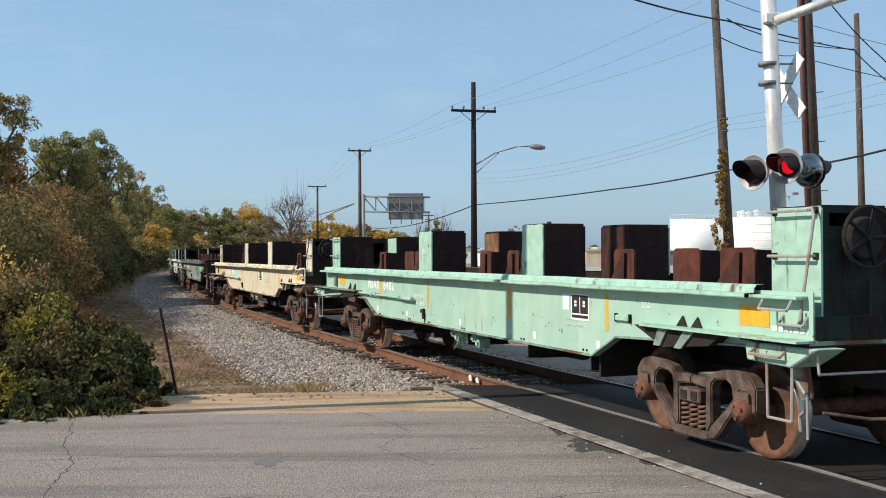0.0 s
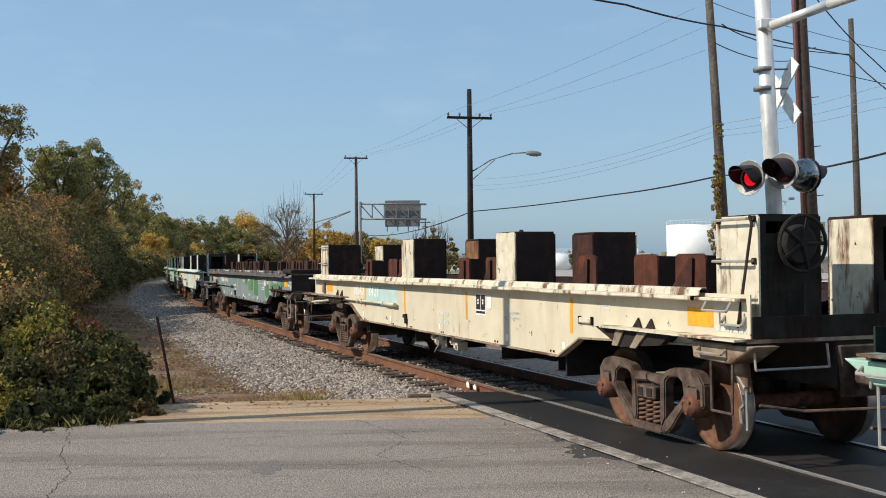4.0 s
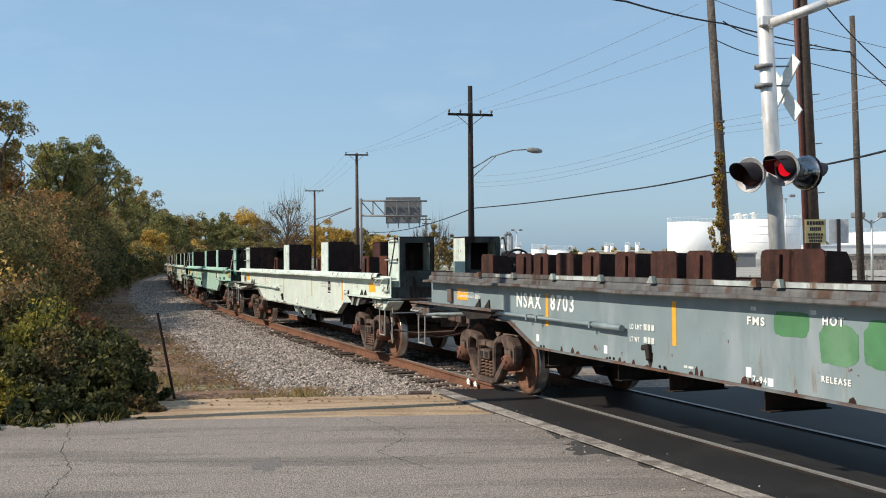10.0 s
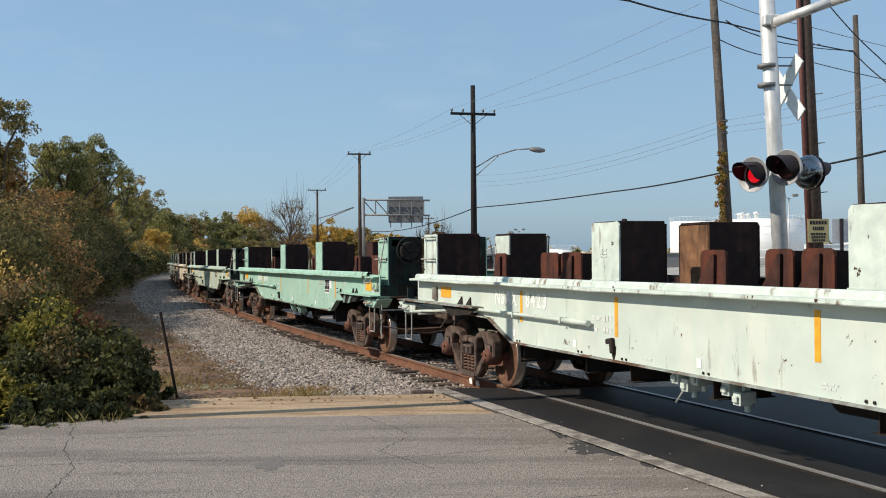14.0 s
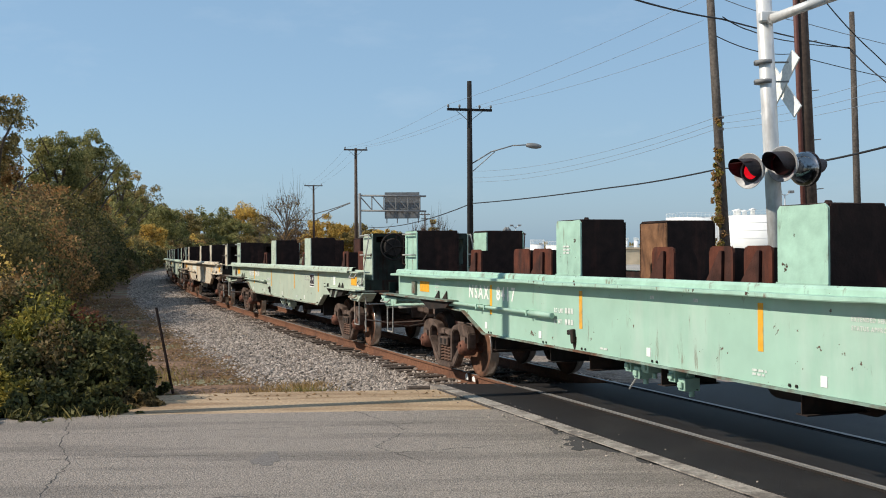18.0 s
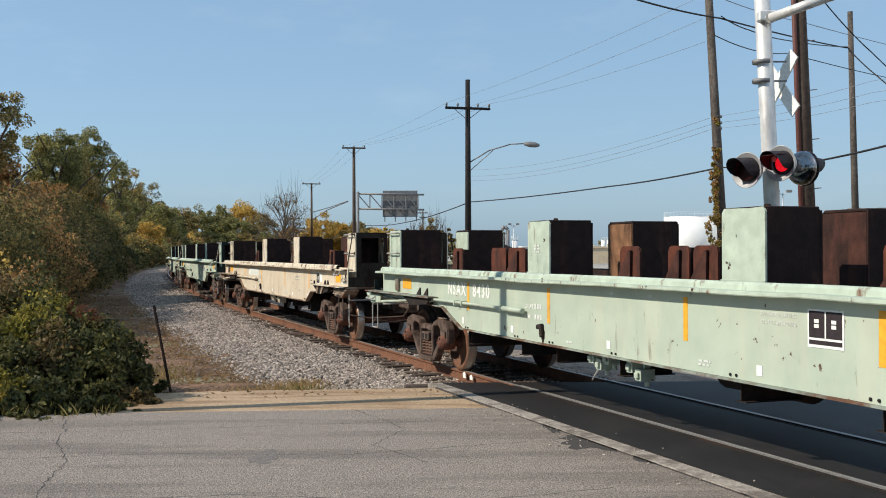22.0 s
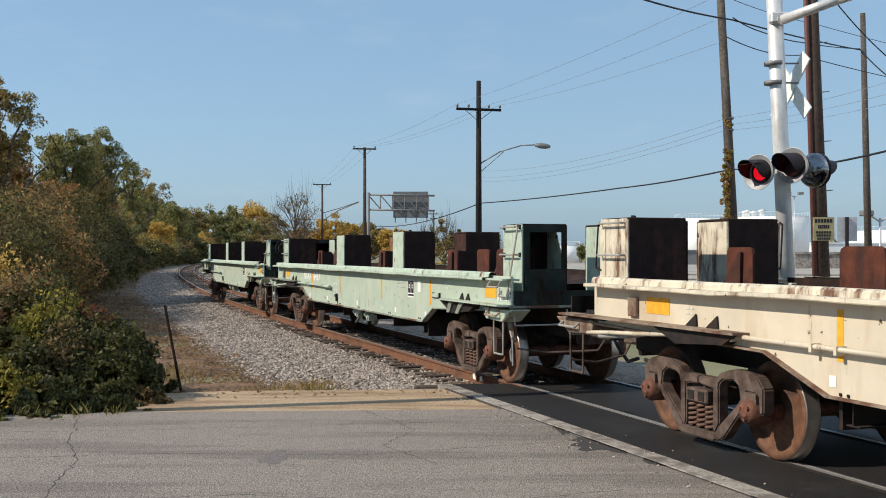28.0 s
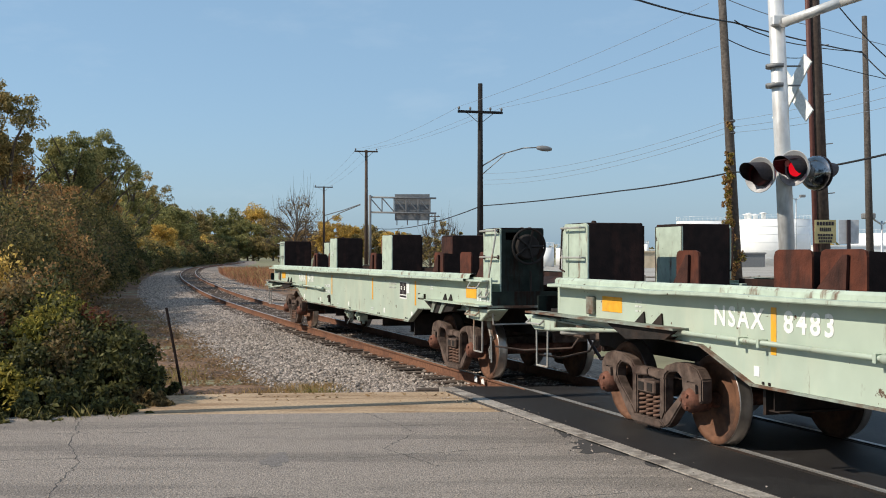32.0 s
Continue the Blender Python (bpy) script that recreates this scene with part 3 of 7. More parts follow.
# steel edges of the flangeways in the crossing
for k, lat in enumerate((0.672, 0.803, -0.672, -0.803)):
    strip("flangeway", [(lat - 0.012, -0.10), (lat - 0.012, -0.006), (lat + 0.012, -0.006), (lat + 0.012, -0.10)], -14, 9.2, 1.0, M["railtop"] if k in (0, 3) else M["dark"],
          "steel edge of the flangeway in the crossing", "flangeway")


# ---- railway cars ----
CARS_S0, CAR_V, CAR_L, TRUCK_C = 10.389, 4.508, 18.9355, 12.7
CAR_SHIFT = (0.10, 0.0, 0.0, -0.07, -0.12, -0.22, -0.05, 0.07, 0.0)
WHEEL_R = 0.457


def side_outline():
    return [(-8.25, 1.60), (-8.25, 1.10), (-5.0, 1.05), (-4.18, 0.76), (4.63, 0.745), (5.2, 1.0), (8.42, 1.12), (8.42, 1.60)]


def truck_frame(bm, y):
    """Cast side frame: arched top over the bearings, two windows, columns, sloping lower members."""
    half = [(0.0, 0.70), (0.30, 0.70), (0.36, 0.76), (0.56, 0.815), (0.80, 0.825), (0.97, 0.78), (1.06, 0.68), (1.06, 0.46), (1.00, 0.43), (0.985, 0.60), (0.93, 0.63), (0.80, 0.63), (0.775, 0.50),
            (0.745, 0.44), (0.705, 0.50), (0.68, 0.66), (0.60, 0.715), (0.42, 0.70), (0.36, 0.66), (0.34, 0.60), (0.24, 0.60), (0.0, 0.62)]
    for sx in (-1, 1):
        prism(bm, [(sx * x, z) for x, z in half], y - 0.065, y + 0.065)
        prism(bm, [(sx * 0.345, 0.64), (sx * 0.245, 0.64), (sx * 0.235, 0.22), (sx * 0.27, 0.15), (sx * 0.345, 0.26)], y - 0.06, y + 0.06)
        prism(bm, [(sx * 0.775, 0.50), (sx * 0.70, 0.56), (sx * 0.62, 0.47), (sx * 0.345, 0.25), (sx * 0.26, 0.15), (sx * 0.34, 0.10), (sx * 0.43, 0.14)], y - 0.06, y + 0.06)
    prism(bm, [(-0.36, 0.115), (-0.28, 0.085), (0.28, 0.085), (0.36, 0.115), (0.30, 0.17), (-0.30, 0.17)], y - 0.085, y + 0.085)
    return bm


def spring(bm, x, y, z0, z1, r, turns=4.5):
    pts = []
    n = int(turns * 8)
    for i in range(n + 1):
        a = 2 * math.pi * turns * i / n
        pts.append((x + r * math.cos(a), y + r * math.sin(a), z0 + (z1 - z0) * i / n))
    rings = []
    for q, p in enumerate(pts):
        a0, b0 = Vector(pts[max(q - 1, 0)]), Vector(pts[min(q + 1, n)])
        d = (b0 - a0).normalized()
        u = d.cross(Vector((0, 0, 1))).normalized()
        w = d.cross(u)
        rings.append([bm.verts.new(Vector(p) + (u * math.cos(c) + w * math.sin(c)) * 0.017) for c in (0, 1.0472, 2.0944, 3.1416, 4.1888, 5.236)])
    for ra, rb in zip(rings[:-1], rings[1:]):
        for c in range(6):
            bm.faces.new((ra[c], ra[(c + 1) % 6], rb[(c + 1) % 6], rb[c])).smooth = True
    bm.faces.new(rings[0][::-1])
    bm.faces.new(rings[-1])
    return bm


def wheelset_meshes():
    prof = [(0.05, 0.0), (0.09, -0.035), (0.14, -0.04), (0.17, -0.02), (0.33, 0.005), (0.375, -0.03), (0.385, -0.065), (0.452, -0.065), (0.459, -0.05), (0.46, 0.02), (0.485, 0.045), (0.48, 0.068),
            (0.39, 0.068), (0.37, 0.04), (0.33, 0.03), (0.16, 0.02), (0.13, 0.08), (0.09, 0.09)]
    bm = B()
    lathe(bm, prof, "y", 40)
    me = mesh_of("wheel", bm, [M["wheel"], M["tread"]])
    for p in me.polygons:
        r = math.hypot(p.center.x, p.center.z)
        if r > 0.44:
            p.material_index = 1
    axle = mesh_of("axle", lathe(B(), [(0.07, -1.05), (0.07, -0.85), (0.085, -0.8), (0.08, 0), (0.085, 0.8), (0.07, 0.85), (0.07, 1.05)], "y", 14), M["truck"])
    bm = lathe(B(), [(0.115, 0.16), (0.125, 0.12), (0.125, -0.03), (0.105, -0.05), (0.1, -0.08), (0.05, -0.085), (0.045, -0.10)], "y", 20)
    for i in range(3):
        a = 2 * math.pi * i / 3 + 0.4
        rod(bm, (0.068 * math.cos(a), -0.07, 0.068 * math.sin(a)), (0.068 * math.cos(a), -0.105, 0.068 * math.sin(a)), 0.018, 6)
    cap = mesh_of("bearing_cap", bm, M["truck"])
    return me, axle, cap


WHEEL_ME, AXLE_ME, CAP_ME = wheelset_meshes()


def truck_meshes():
    out = {}
    out["side_frame"] = mesh_of("side_frame", soften(truck_frame(B(), 0), 0.014, 2), M["truck"])
    bm = box(B(), -0.23, 0.23, -1.0, 1.0, 0.42, 0.60)
    box(bm, -0.2, 0.2, -0.35, 0.35, 0.60, 0.74)
    box(bm, -0.19, 0.19, -1.09, -0.98, 0.43, 0.57)
    box(bm, -0.19, 0.19, 0.98, 1.09, 0.43, 0.57)
    out["bolster"] = mesh_of("bolster", soften(bm, 0.015), M["truck"])
    bm = B()
    spring(bm, 0, 0.0, 0.165, 0.435, 0.058, 5.5)
    out["spring"] = mesh_of("spring", bm, M["springs"])
    # flat dark plate, imitates the shade inside a pocket
    out["pocket"] = mesh_of("bolster_pocket", soften(box(B(), -0.055, 0.055, -0.006, 0.006, -0.045, 0.045), 0.004), M["dark"])
    bm = B()
    prism(bm, [(-0.09, 0.63), (0.09, 0.63), (0.1, 0.52), (0.05, 0.57), (-0.05, 0.57), (-0.1, 0.52)], -0.09, 0.09)
    out["bearing_adapter"] = mesh_of("bearing_adapter", bm, M["truck"])
    bm = B()
    rod(bm, (0, -0.85, 0.36), (0, 0.85, 0.36), 0.035, 8)
    for y in (-0.75, 0.75):
        box(bm, -0.05, 0.05, y - 0.06, y + 0.06, 0.30, 0.62)
    out["brake_beam"] = mesh_of("brake_beam", bm, M["dark"])
    return out


TRUCK_ME = truck_meshes()
WHEELSETS = []       # (object, x, z)


def add_truck(car, x0):
    tr = thing("truck", pose(x0, 0, 0), "", "")
    tr.parent = car
    for y in (-1.0, 1.0):
        part("side_frame", TRUCK_ME["side_frame"], None, tr, "", pose(0, y, 0))
        for x in (-0.15, 0.0, 0.15):
            part("spring", TRUCK_ME["spring"], None, tr, "rusty coil spring", pose(x, y, 0))
        for x in (-0.889, 0.889):
            part("bearing_adapter", TRUCK_ME["bearing_adapter"], None, tr, "", pose(x, y, 0))
    part("bolster", TRUCK_ME["bolster"], None, tr)
    for x in (-0.09, 0.09):
        part("bolster_pocket", TRUCK_ME["pocket"], None, tr, "dark plate standing in for a shaded bolster pocket", pose(x, -1.092, 0.50))
    for x in (-0.36, 0.36):
        part("brake_beam", TRUCK_ME["brake_beam"], None, tr, "", pose(x, 0, 0))
    for x in (-0.889, 0.889):
        me = bpy.data.meshes.get("wheelset")
        ws = part("wheelset", wheelset_mesh(), None, car, "brown steel wheels on an axle with bright rims", pose(x0 + x, 0, WHEEL_R))
        WHEELSETS.append((ws, x0 + x))
    return tr


_ws = []


def wheelset_mesh():
    """Axle, two wheels and the two turning bearing caps as one rigid body."""
    if not _ws:
        bm = B()
        for me, ms in ((WHEEL_ME, (pose(0, -0.745, 0), pose(0, 0.745, 0, 0, 0, 180))), (AXLE_ME, (pose(0, 0, 0),)), (CAP_ME, (pose(0, -1.06, 0), pose(0, 1.06, 0, 0, 0, 180)))):
            for m in ms:
                tmp = me.copy()
                tmp.transform(m)
                n0 = len(bm.faces)
                bm.from_mesh(tmp)
                bm.faces.ensure_lookup_table()
                if me is not WHEEL_ME:
                    for f in bm.faces[n0:]:
                        f.material_index = 2
        _ws.append(mesh_of("wheelset", bm, [M["wheel"], M["tread"], M["bearing"]]))
    return _ws[0]


def text_mesh(body, size, width=None):
    cu = bpy.data.curves.new("lettering", "FONT")
    cu.space_character = 1.28 if width else 1.0
    cu.body, cu.size, cu.extrude, cu.resolution_u, cu.offset = body, size, 0.001, 3, 0.026 * size
    ob = bpy.data.objects.new("lettering", cu)
    scene.collection.objects.link(ob)
    bpy.context.view_layer.update()
    me = bpy.data.meshes.new_from_object(ob.evaluated_get(bpy.context.evaluated_depsgraph_get()))
    bpy.data.objects.remove(ob)
    bpy.data.curves.remove(cu)
    co = np.empty(len(me.vertices) * 3, dtype=np.float32)
    me.vertices.foreach_get("co", co)
    co = co.reshape(-1, 3)
    co[:, 0] -= co[:, 0].min()
    if width:
        co[:, 0] *= width / max(co[:, 0].max(), 1e-6)
    co[:, 1] -= co[:, 1].min()
    me.vertices.foreach_set("co", co.ravel())
    me.materials.append(M["white"])
    return me


SIDE = 1.222         # side plates, from the car's middle line
FACE = -SIDE - 0.014  # outer face of the side towards the road
POST = 1.03          # outer face of posts and stanchions
FRONT, REAR = 8.44, -8.9


def lettering(car, body, x, z, size, y=FACE - 0.003, width=None, label="white stencilled lettering", rx=90, rz=0, material=None):
    me = text_mesh(body, size, width)
    if material:
        me.materials[0] = material
    return part("lettering", me, None, car, label, pose(x, y, z, rx, 0, rz))


def decal(car, name, x0, x1, z0, z1, material, label="", y=FACE - 0.002):
    return part(name, box(B(), x0, x1, y - 0.003, y + 0.003, z0, z1), material, car, label)


def bars(car, x, z, rows, w, hgt=0.022, gap=0.036, y=FACE - 0.003, seed=0):
    """Small stencilled lines of unreadable data, as plain bars."""
    bm = B()
    rng = random.Random(seed)
    for r in range(rows):
        xx, end = x, x + w * rng.uniform(0.7, 1.0)
        while xx < end:
            ln = rng.uniform(0.03, 0.09)
            box(bm, xx, min(xx + ln, end + 0.02), y - 0.002, y + 0.002, z - r * gap, z - r * gap + hgt)
            xx += ln + 0.02
    return tagged(part("data_stencil", bm, M["faded"], car, "rows of small white stencilled data"), kind="stuff")


def plate_outline(x, half, z0, z1, cut=0.045, dent=0.0):
    """A plate with clipped, slightly uneven top corners."""
    return [(x - half, z0), (x + half, z0), (x + half, z1 - cut), (x + half - cut * 0.9, z1), (x + 0.1, z1 - dent), (x - 0.12, z1 - dent * 0.4), (x - half + cut * 0.9, z1), (x - half, z1 - cut)]


def stanchion(car, x, near, ptype, z1=2.325, z0=1.62, color="teal", rusty=False, text=False):
    """A box stanchion: painted plate towards the side, dark cross plates, a plate towards the middle."""
    s = -1 if near else 1
    yo, yi = s * POST, s * ((0.24 if ptype == "end" else 0.40) if near else 0.30)
    half = 0.33
    paint = M["rustshade"] if rusty and not near else FLAKE[color]
    st = part("stanchion", prism(B(), plate_outline(x, half, z0, z1, 0.04, 0.008), yo, yo - s * 0.02), paint, car, "upright painted plate with rust-run edges")
    ya, yb = sorted((yo - s * 0.022, yi))
    # cross plates take the darker rust, which has their shade in the colour
    for xa in (x + half - 0.025, x - half + 0.005):
        part("bulkhead_plate", prism(B(), [(ya, z0 - 0.3), (yb, z0 - 0.3), (yb, z1 - 0.05), (yb - 0.03, z1 - 0.018), (ya + 0.02, z1 - 0.012), (ya, z1 - 0.03)], xa, xa + 0.02, "x"), M["rustshade"], st, "rusty cross plate, its shade put into the colour")
    yp, yq = sorted((yi, yi + s * 0.015))
    part("inner_plate", box(B(), x - half, x + half, yp, yq, z0 - 0.3, z1 - 0.03), M["goldrust"] if rusty else M["maroon"] if ptype == "mid" and not near else M["rustshade"] if near else FLAKE[color], st)
    cap = part("cap", soften(box(B(), x - half + 0.02, x + half - 0.02, min(yo, yi) + 0.01, max(yo, yi) - 0.01, z1 - 0.03, z1 + 0.006), 0.01), M["rustshade"], st, "rusty top plate")
    if near:
        part("lifting_lug", soften(prism(B(), [(x + 0.02, z1), (x + 0.12, z1), (x + 0.10, z1 + 0.035), (x + 0.05, z1 + 0.04)], yo + 0.2, yo + 0.24), 0.006), M["rustshade"], cap)
        part("foot_weld", box(B(), x - half - 0.01, x + half + 0.01, yo - 0.012, yo + 0.0, z0 - 0.03, z0 + 0.035), FLAKE[color], st)
    if text:
        bars(st, x - 0.13, 1.99, 3, 0.2, 0.022, 0.04, yo - 0.005, 5)
    if ptype == "end":
        for z in (1.90, 2.27):
            g = B()
            pipe(g, [(x - 0.27, yo, z), (x - 0.27, yo + s * 0.07, z), (x + 0.27, yo + s * 0.07, z), (x + 0.27, yo, z)], 0.013)
            part("grab_iron", g, M["chrome"], st, "pale grab iron")
        g = B()
        pipe(g, [(x + s * 0.33, yo, 2.29), (x + s * 0.38, yo, 2.26), (x + s * 0.38, yo - 0.03, 1.75), (x + s * 0.3, yo, 1.72)], 0.011)
        part("grab_iron", g, M["rustshade"], st, "rusty bent grab iron")
        part("inset", box(B(), x - 0.2, x - 0.18, min(yo, yo + s * 0.012), max(yo, yo + s * 0.012), z0, z1 - 0.08), FLAKE[color], st, "upright seam strip")
    return st


def corner_post(car, x, near, color, kind, front):
    """The box at a car's corner, with grab irons; its end face has either a hand brake wheel or openings."""
    s = -1 if near else 1
    yo, yi = s * POST, s * (0.33 if near else 0.29)
    z0, z1 = 1.20, 2.325
    half = 0.33
    e = 1 if front else -1
    post = part("corner_post", prism(B(), plate_outline(x, half, z0, z1, 0.03, 0.006), yo, yo - s * 0.02), FLAKE[color], car, "painted corner post plate with rust runs")
    ya, yb = sorted((yo - s * 0.022, yi))
    # back plate in the same rust, darkened for shade
    part("back_plate", box(B(), x - e * 0.31 - 0.01, x - e * 0.31 + 0.01, ya, yb, z0, z1 - 0.01), M["rustshade"], post, "rusty back plate, darkened to hold its shade")
    # end face: its colour holds both soot and shade
    xe = x + e * 0.315
    w = yb - ya
    if kind == "wheel":
        part("end_plate", box(B(), xe - 0.01, xe + 0.01, ya, yb, z0, z1 - 0.17), SOOT_SHADE[color], post, "painted end plate, soot and shade in its colour")
        part("top_rail", box(B(), xe - 0.01, xe + 0.01, ya, yb, z1 - 0.06, z1 - 0.01), SOOT_SHADE[color], post)
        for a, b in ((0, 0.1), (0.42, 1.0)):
            part("end_stile", box(B(), xe - 0.01, xe + 0.01, ya + w * a, ya + w * b, z1 - 0.17, z1 - 0.06), SOOT_SHADE[color], post)
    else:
        part("end_plate", box(B(), xe - 0.01, xe + 0.01, ya, yb, z0, z0 + 0.50), SOOT_SHADE[color], post, "painted end plate, soot and shade in its colour")
        part("top_rail", box(B(), xe - 0.01, xe + 0.01, ya, yb, z1 - 0.11, z1 - 0.01), SOOT_SHADE[color], post)
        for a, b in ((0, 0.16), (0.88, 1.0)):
            part("end_stile", box(B(), xe - 0.01, xe + 0.01, ya + w * a, ya + w * b, z0 + 0.50, z1 - 0.11), SOOT_SHADE[color], post)
        part("stiffener", soften(box(B(), xe + (0.01 if e > 0 else -0.03), xe + (0.03 if e > 0 else -0.01), ya + 0.03, yb - 0.03, z0 + 0.19, z0 + 0.48), 0.006), SOOT_SHADE[color], post, "raised lower panel")
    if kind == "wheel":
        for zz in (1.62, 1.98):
            part("seam", box(B(), xe + e * 0.011, xe + e * 0.018, ya, yb, zz, zz + 0.015) if e > 0 else box(B(), xe - 0.018, xe - 0.011, ya, yb, zz, zz + 0.015), SOOT_SHADE[color], post)
    part("cap", box(B(), x - 0.31, x + 0.31, ya + 0.005, yb - 0.005, z1 - 0.02, z1 + 0.008), M["rustshade"], post)
    yp, yq = sorted((yi, yi + s * 0.015))
    if kind == "window" and front and near:
        part("inner_plate", prism(B(), [(x - 0.31, z0), (x + 0.31, z0), (x + 0.31, z0 + 0.45), (x - 0.05, z1 - 0.02), (x - 0.31, z1 - 0.02)], yp, yq), FLAKE[color], post)
    else:
        part("inner_plate", box(B(), x - 0.32, x + 0.32, yp, yq, z0, z1 - 0.02), FLAKE[color], post, "flaked painted inner plate")
    if kind == "wheel":
        bm = B()
        cx, cy, cz, r = x + e * 0.42, s * 0.61, 2.06, 0.26
        n = 22
        ring = [(cx, cy + r * math.cos(2 * math.pi * i / n), cz + r * math.sin(2 * math.pi * i / n)) for i in range(n + 1)]
        pipe(bm, ring, 0.018, 6)
        for i in range(5):
            a = 2 * math.pi * i / 5
            rod(bm, (cx, cy, cz), (cx - e * 0.02, cy + r * math.cos(a), cz + r * math.sin(a)), 0.018, 6)
        rod(bm, (cx + e * 0.03, cy, cz), (xe, cy, cz), 0.035, 10)
        part("hand_brake_wheel", bm, M["dark"], post, "spoked iron hand brake wheel")
        part("brake_housing", soften(prism(B(), [(cy + 0.19 * math.cos(a * math.pi / 6), 2.05 + 0.19 * math.sin(a * math.pi / 6)) for a in range(12)], min(xe, xe + e * 0.09), max(xe, xe + e * 0.09), "x"), 0.02), M["dark"], post, "dark brake gear housing")
        ch = pipe(B(), [(xe + e * 0.05, cy + 0.05, 1.7), (xe + e * 0.05, cy + 0.06, 1.3), (xe + e * 0.02, cy + 0.06, 1.2)], 0.016, 6)
        part("brake_chain", ch, M["dark"], post, "dark brake chain down the end plate")
    # grab irons on the side plate
    for z in (1.90, 2.29):
        g = B()
        yy = yo + s * 0.08
        pipe(g, [(x - 0.28, yo, z), (x - 0.28, yy, z), (x + 0.27, yy, z), (x + 0.27, yo, z)], 0.014)
        part("grab_iron", g, M["chrome"], post, "pale grab iron")
        for xx in (x - 0.28, x + 0.27):
            part("grab_foot", soften(box(B(), xx - 0.035, xx + 0.035, min(yo, yo + s * 0.015), max(yo, yo + s * 0.015), z - 0.03, z + 0.03), 0.006), M["rustshade"], post)
    g = B()
    yy = yo + s * 0.07
    xx = x + e * 0.3
    pipe(g, [(xx - e * 0.06, yo, 2.29), (xx, yy, 2.31), (xx + e * 0.03, yy, 2.24), (xx + e * 0.04, yy - 0.16 * (1 if near else -1), 1.36), (xx, yy - 0.14 * (1 if near else -1), 1.30)], 0.014)
    part("grab_iron", g, M["chrome"] if color in ("pale", "teal") else M["dark"], post, "upright grab iron")
    for z, dx in ((1.53, 0.0), (1.40, 0.1)):
        g = B()
        yl = s * (SIDE + 0.15 if z > 1.5 else SIDE + 0.014)
        pipe(g, [(x + dx, yl, z), (x + dx, yl + s * 0.05, z - 0.08), (x + 0.38 + dx * 0.3, yl + s * 0.05, z - 0.08), (x + 0.38 + dx * 0.3, yl, z)], 0.013)
        part("grab_iron", g, M["chrome"], post, "pale grab iron below the ledge")
    return post


def coil_block(car, x, y, gusset=True, z1=2.0, wide=0.46, material="rust"):
    """A rusty coil stop: rounded plate, its cross plates, and a slanted brace."""
    h = wide / 2
    bm = prism(B(), [(x - h, 1.25), (x + h, 1.25), (x + h, z1 - 0.07), (x + h - 0.02, z1 - 0.02), (x + h - 0.07, z1), (x - h + 0.07, z1), (x - h + 0.02, z1 - 0.02), (x - h, z1 - 0.07)], y - 0.012, y + 0.012)
    b = part("coil_stop", bm, M[material], car, "rusty steel coil stop")
    # side faces of the stop: shade is put into this darker rust
    for xa in (x + h - 0.02, x - h):
        part("cross_plate", prism(B(), [(y + 0.012, 1.25), (y + 0.30, 1.25), (y + 0.30, z1 - 0.14), (y + 0.24, z1 - 0.03), (y + 0.012, z1 - 0.02)], xa, xa + 0.02, "x"), M["rustshade"], b)
    if gusset:
        part("brace", prism(B(), [(x - wide * 0.72, 1.5), (x + wide * 0.12, 1.5), (x + wide * 0.16, z1 - 0.05), (x + wide * 0.06, z1 - 0.05)], y - 0.05, y - 0.022), M["maroon"], b)
    return b


BOLT_ME = mesh_of("bolt", lathe(B(), [(0.014, 0.0), (0.016, -0.012), (0.0, -0.016)], "y", 6), M["dark"])
HANGERS = (-4.0, -2.2, -1.15, 0.42, 2.62, 4.4)


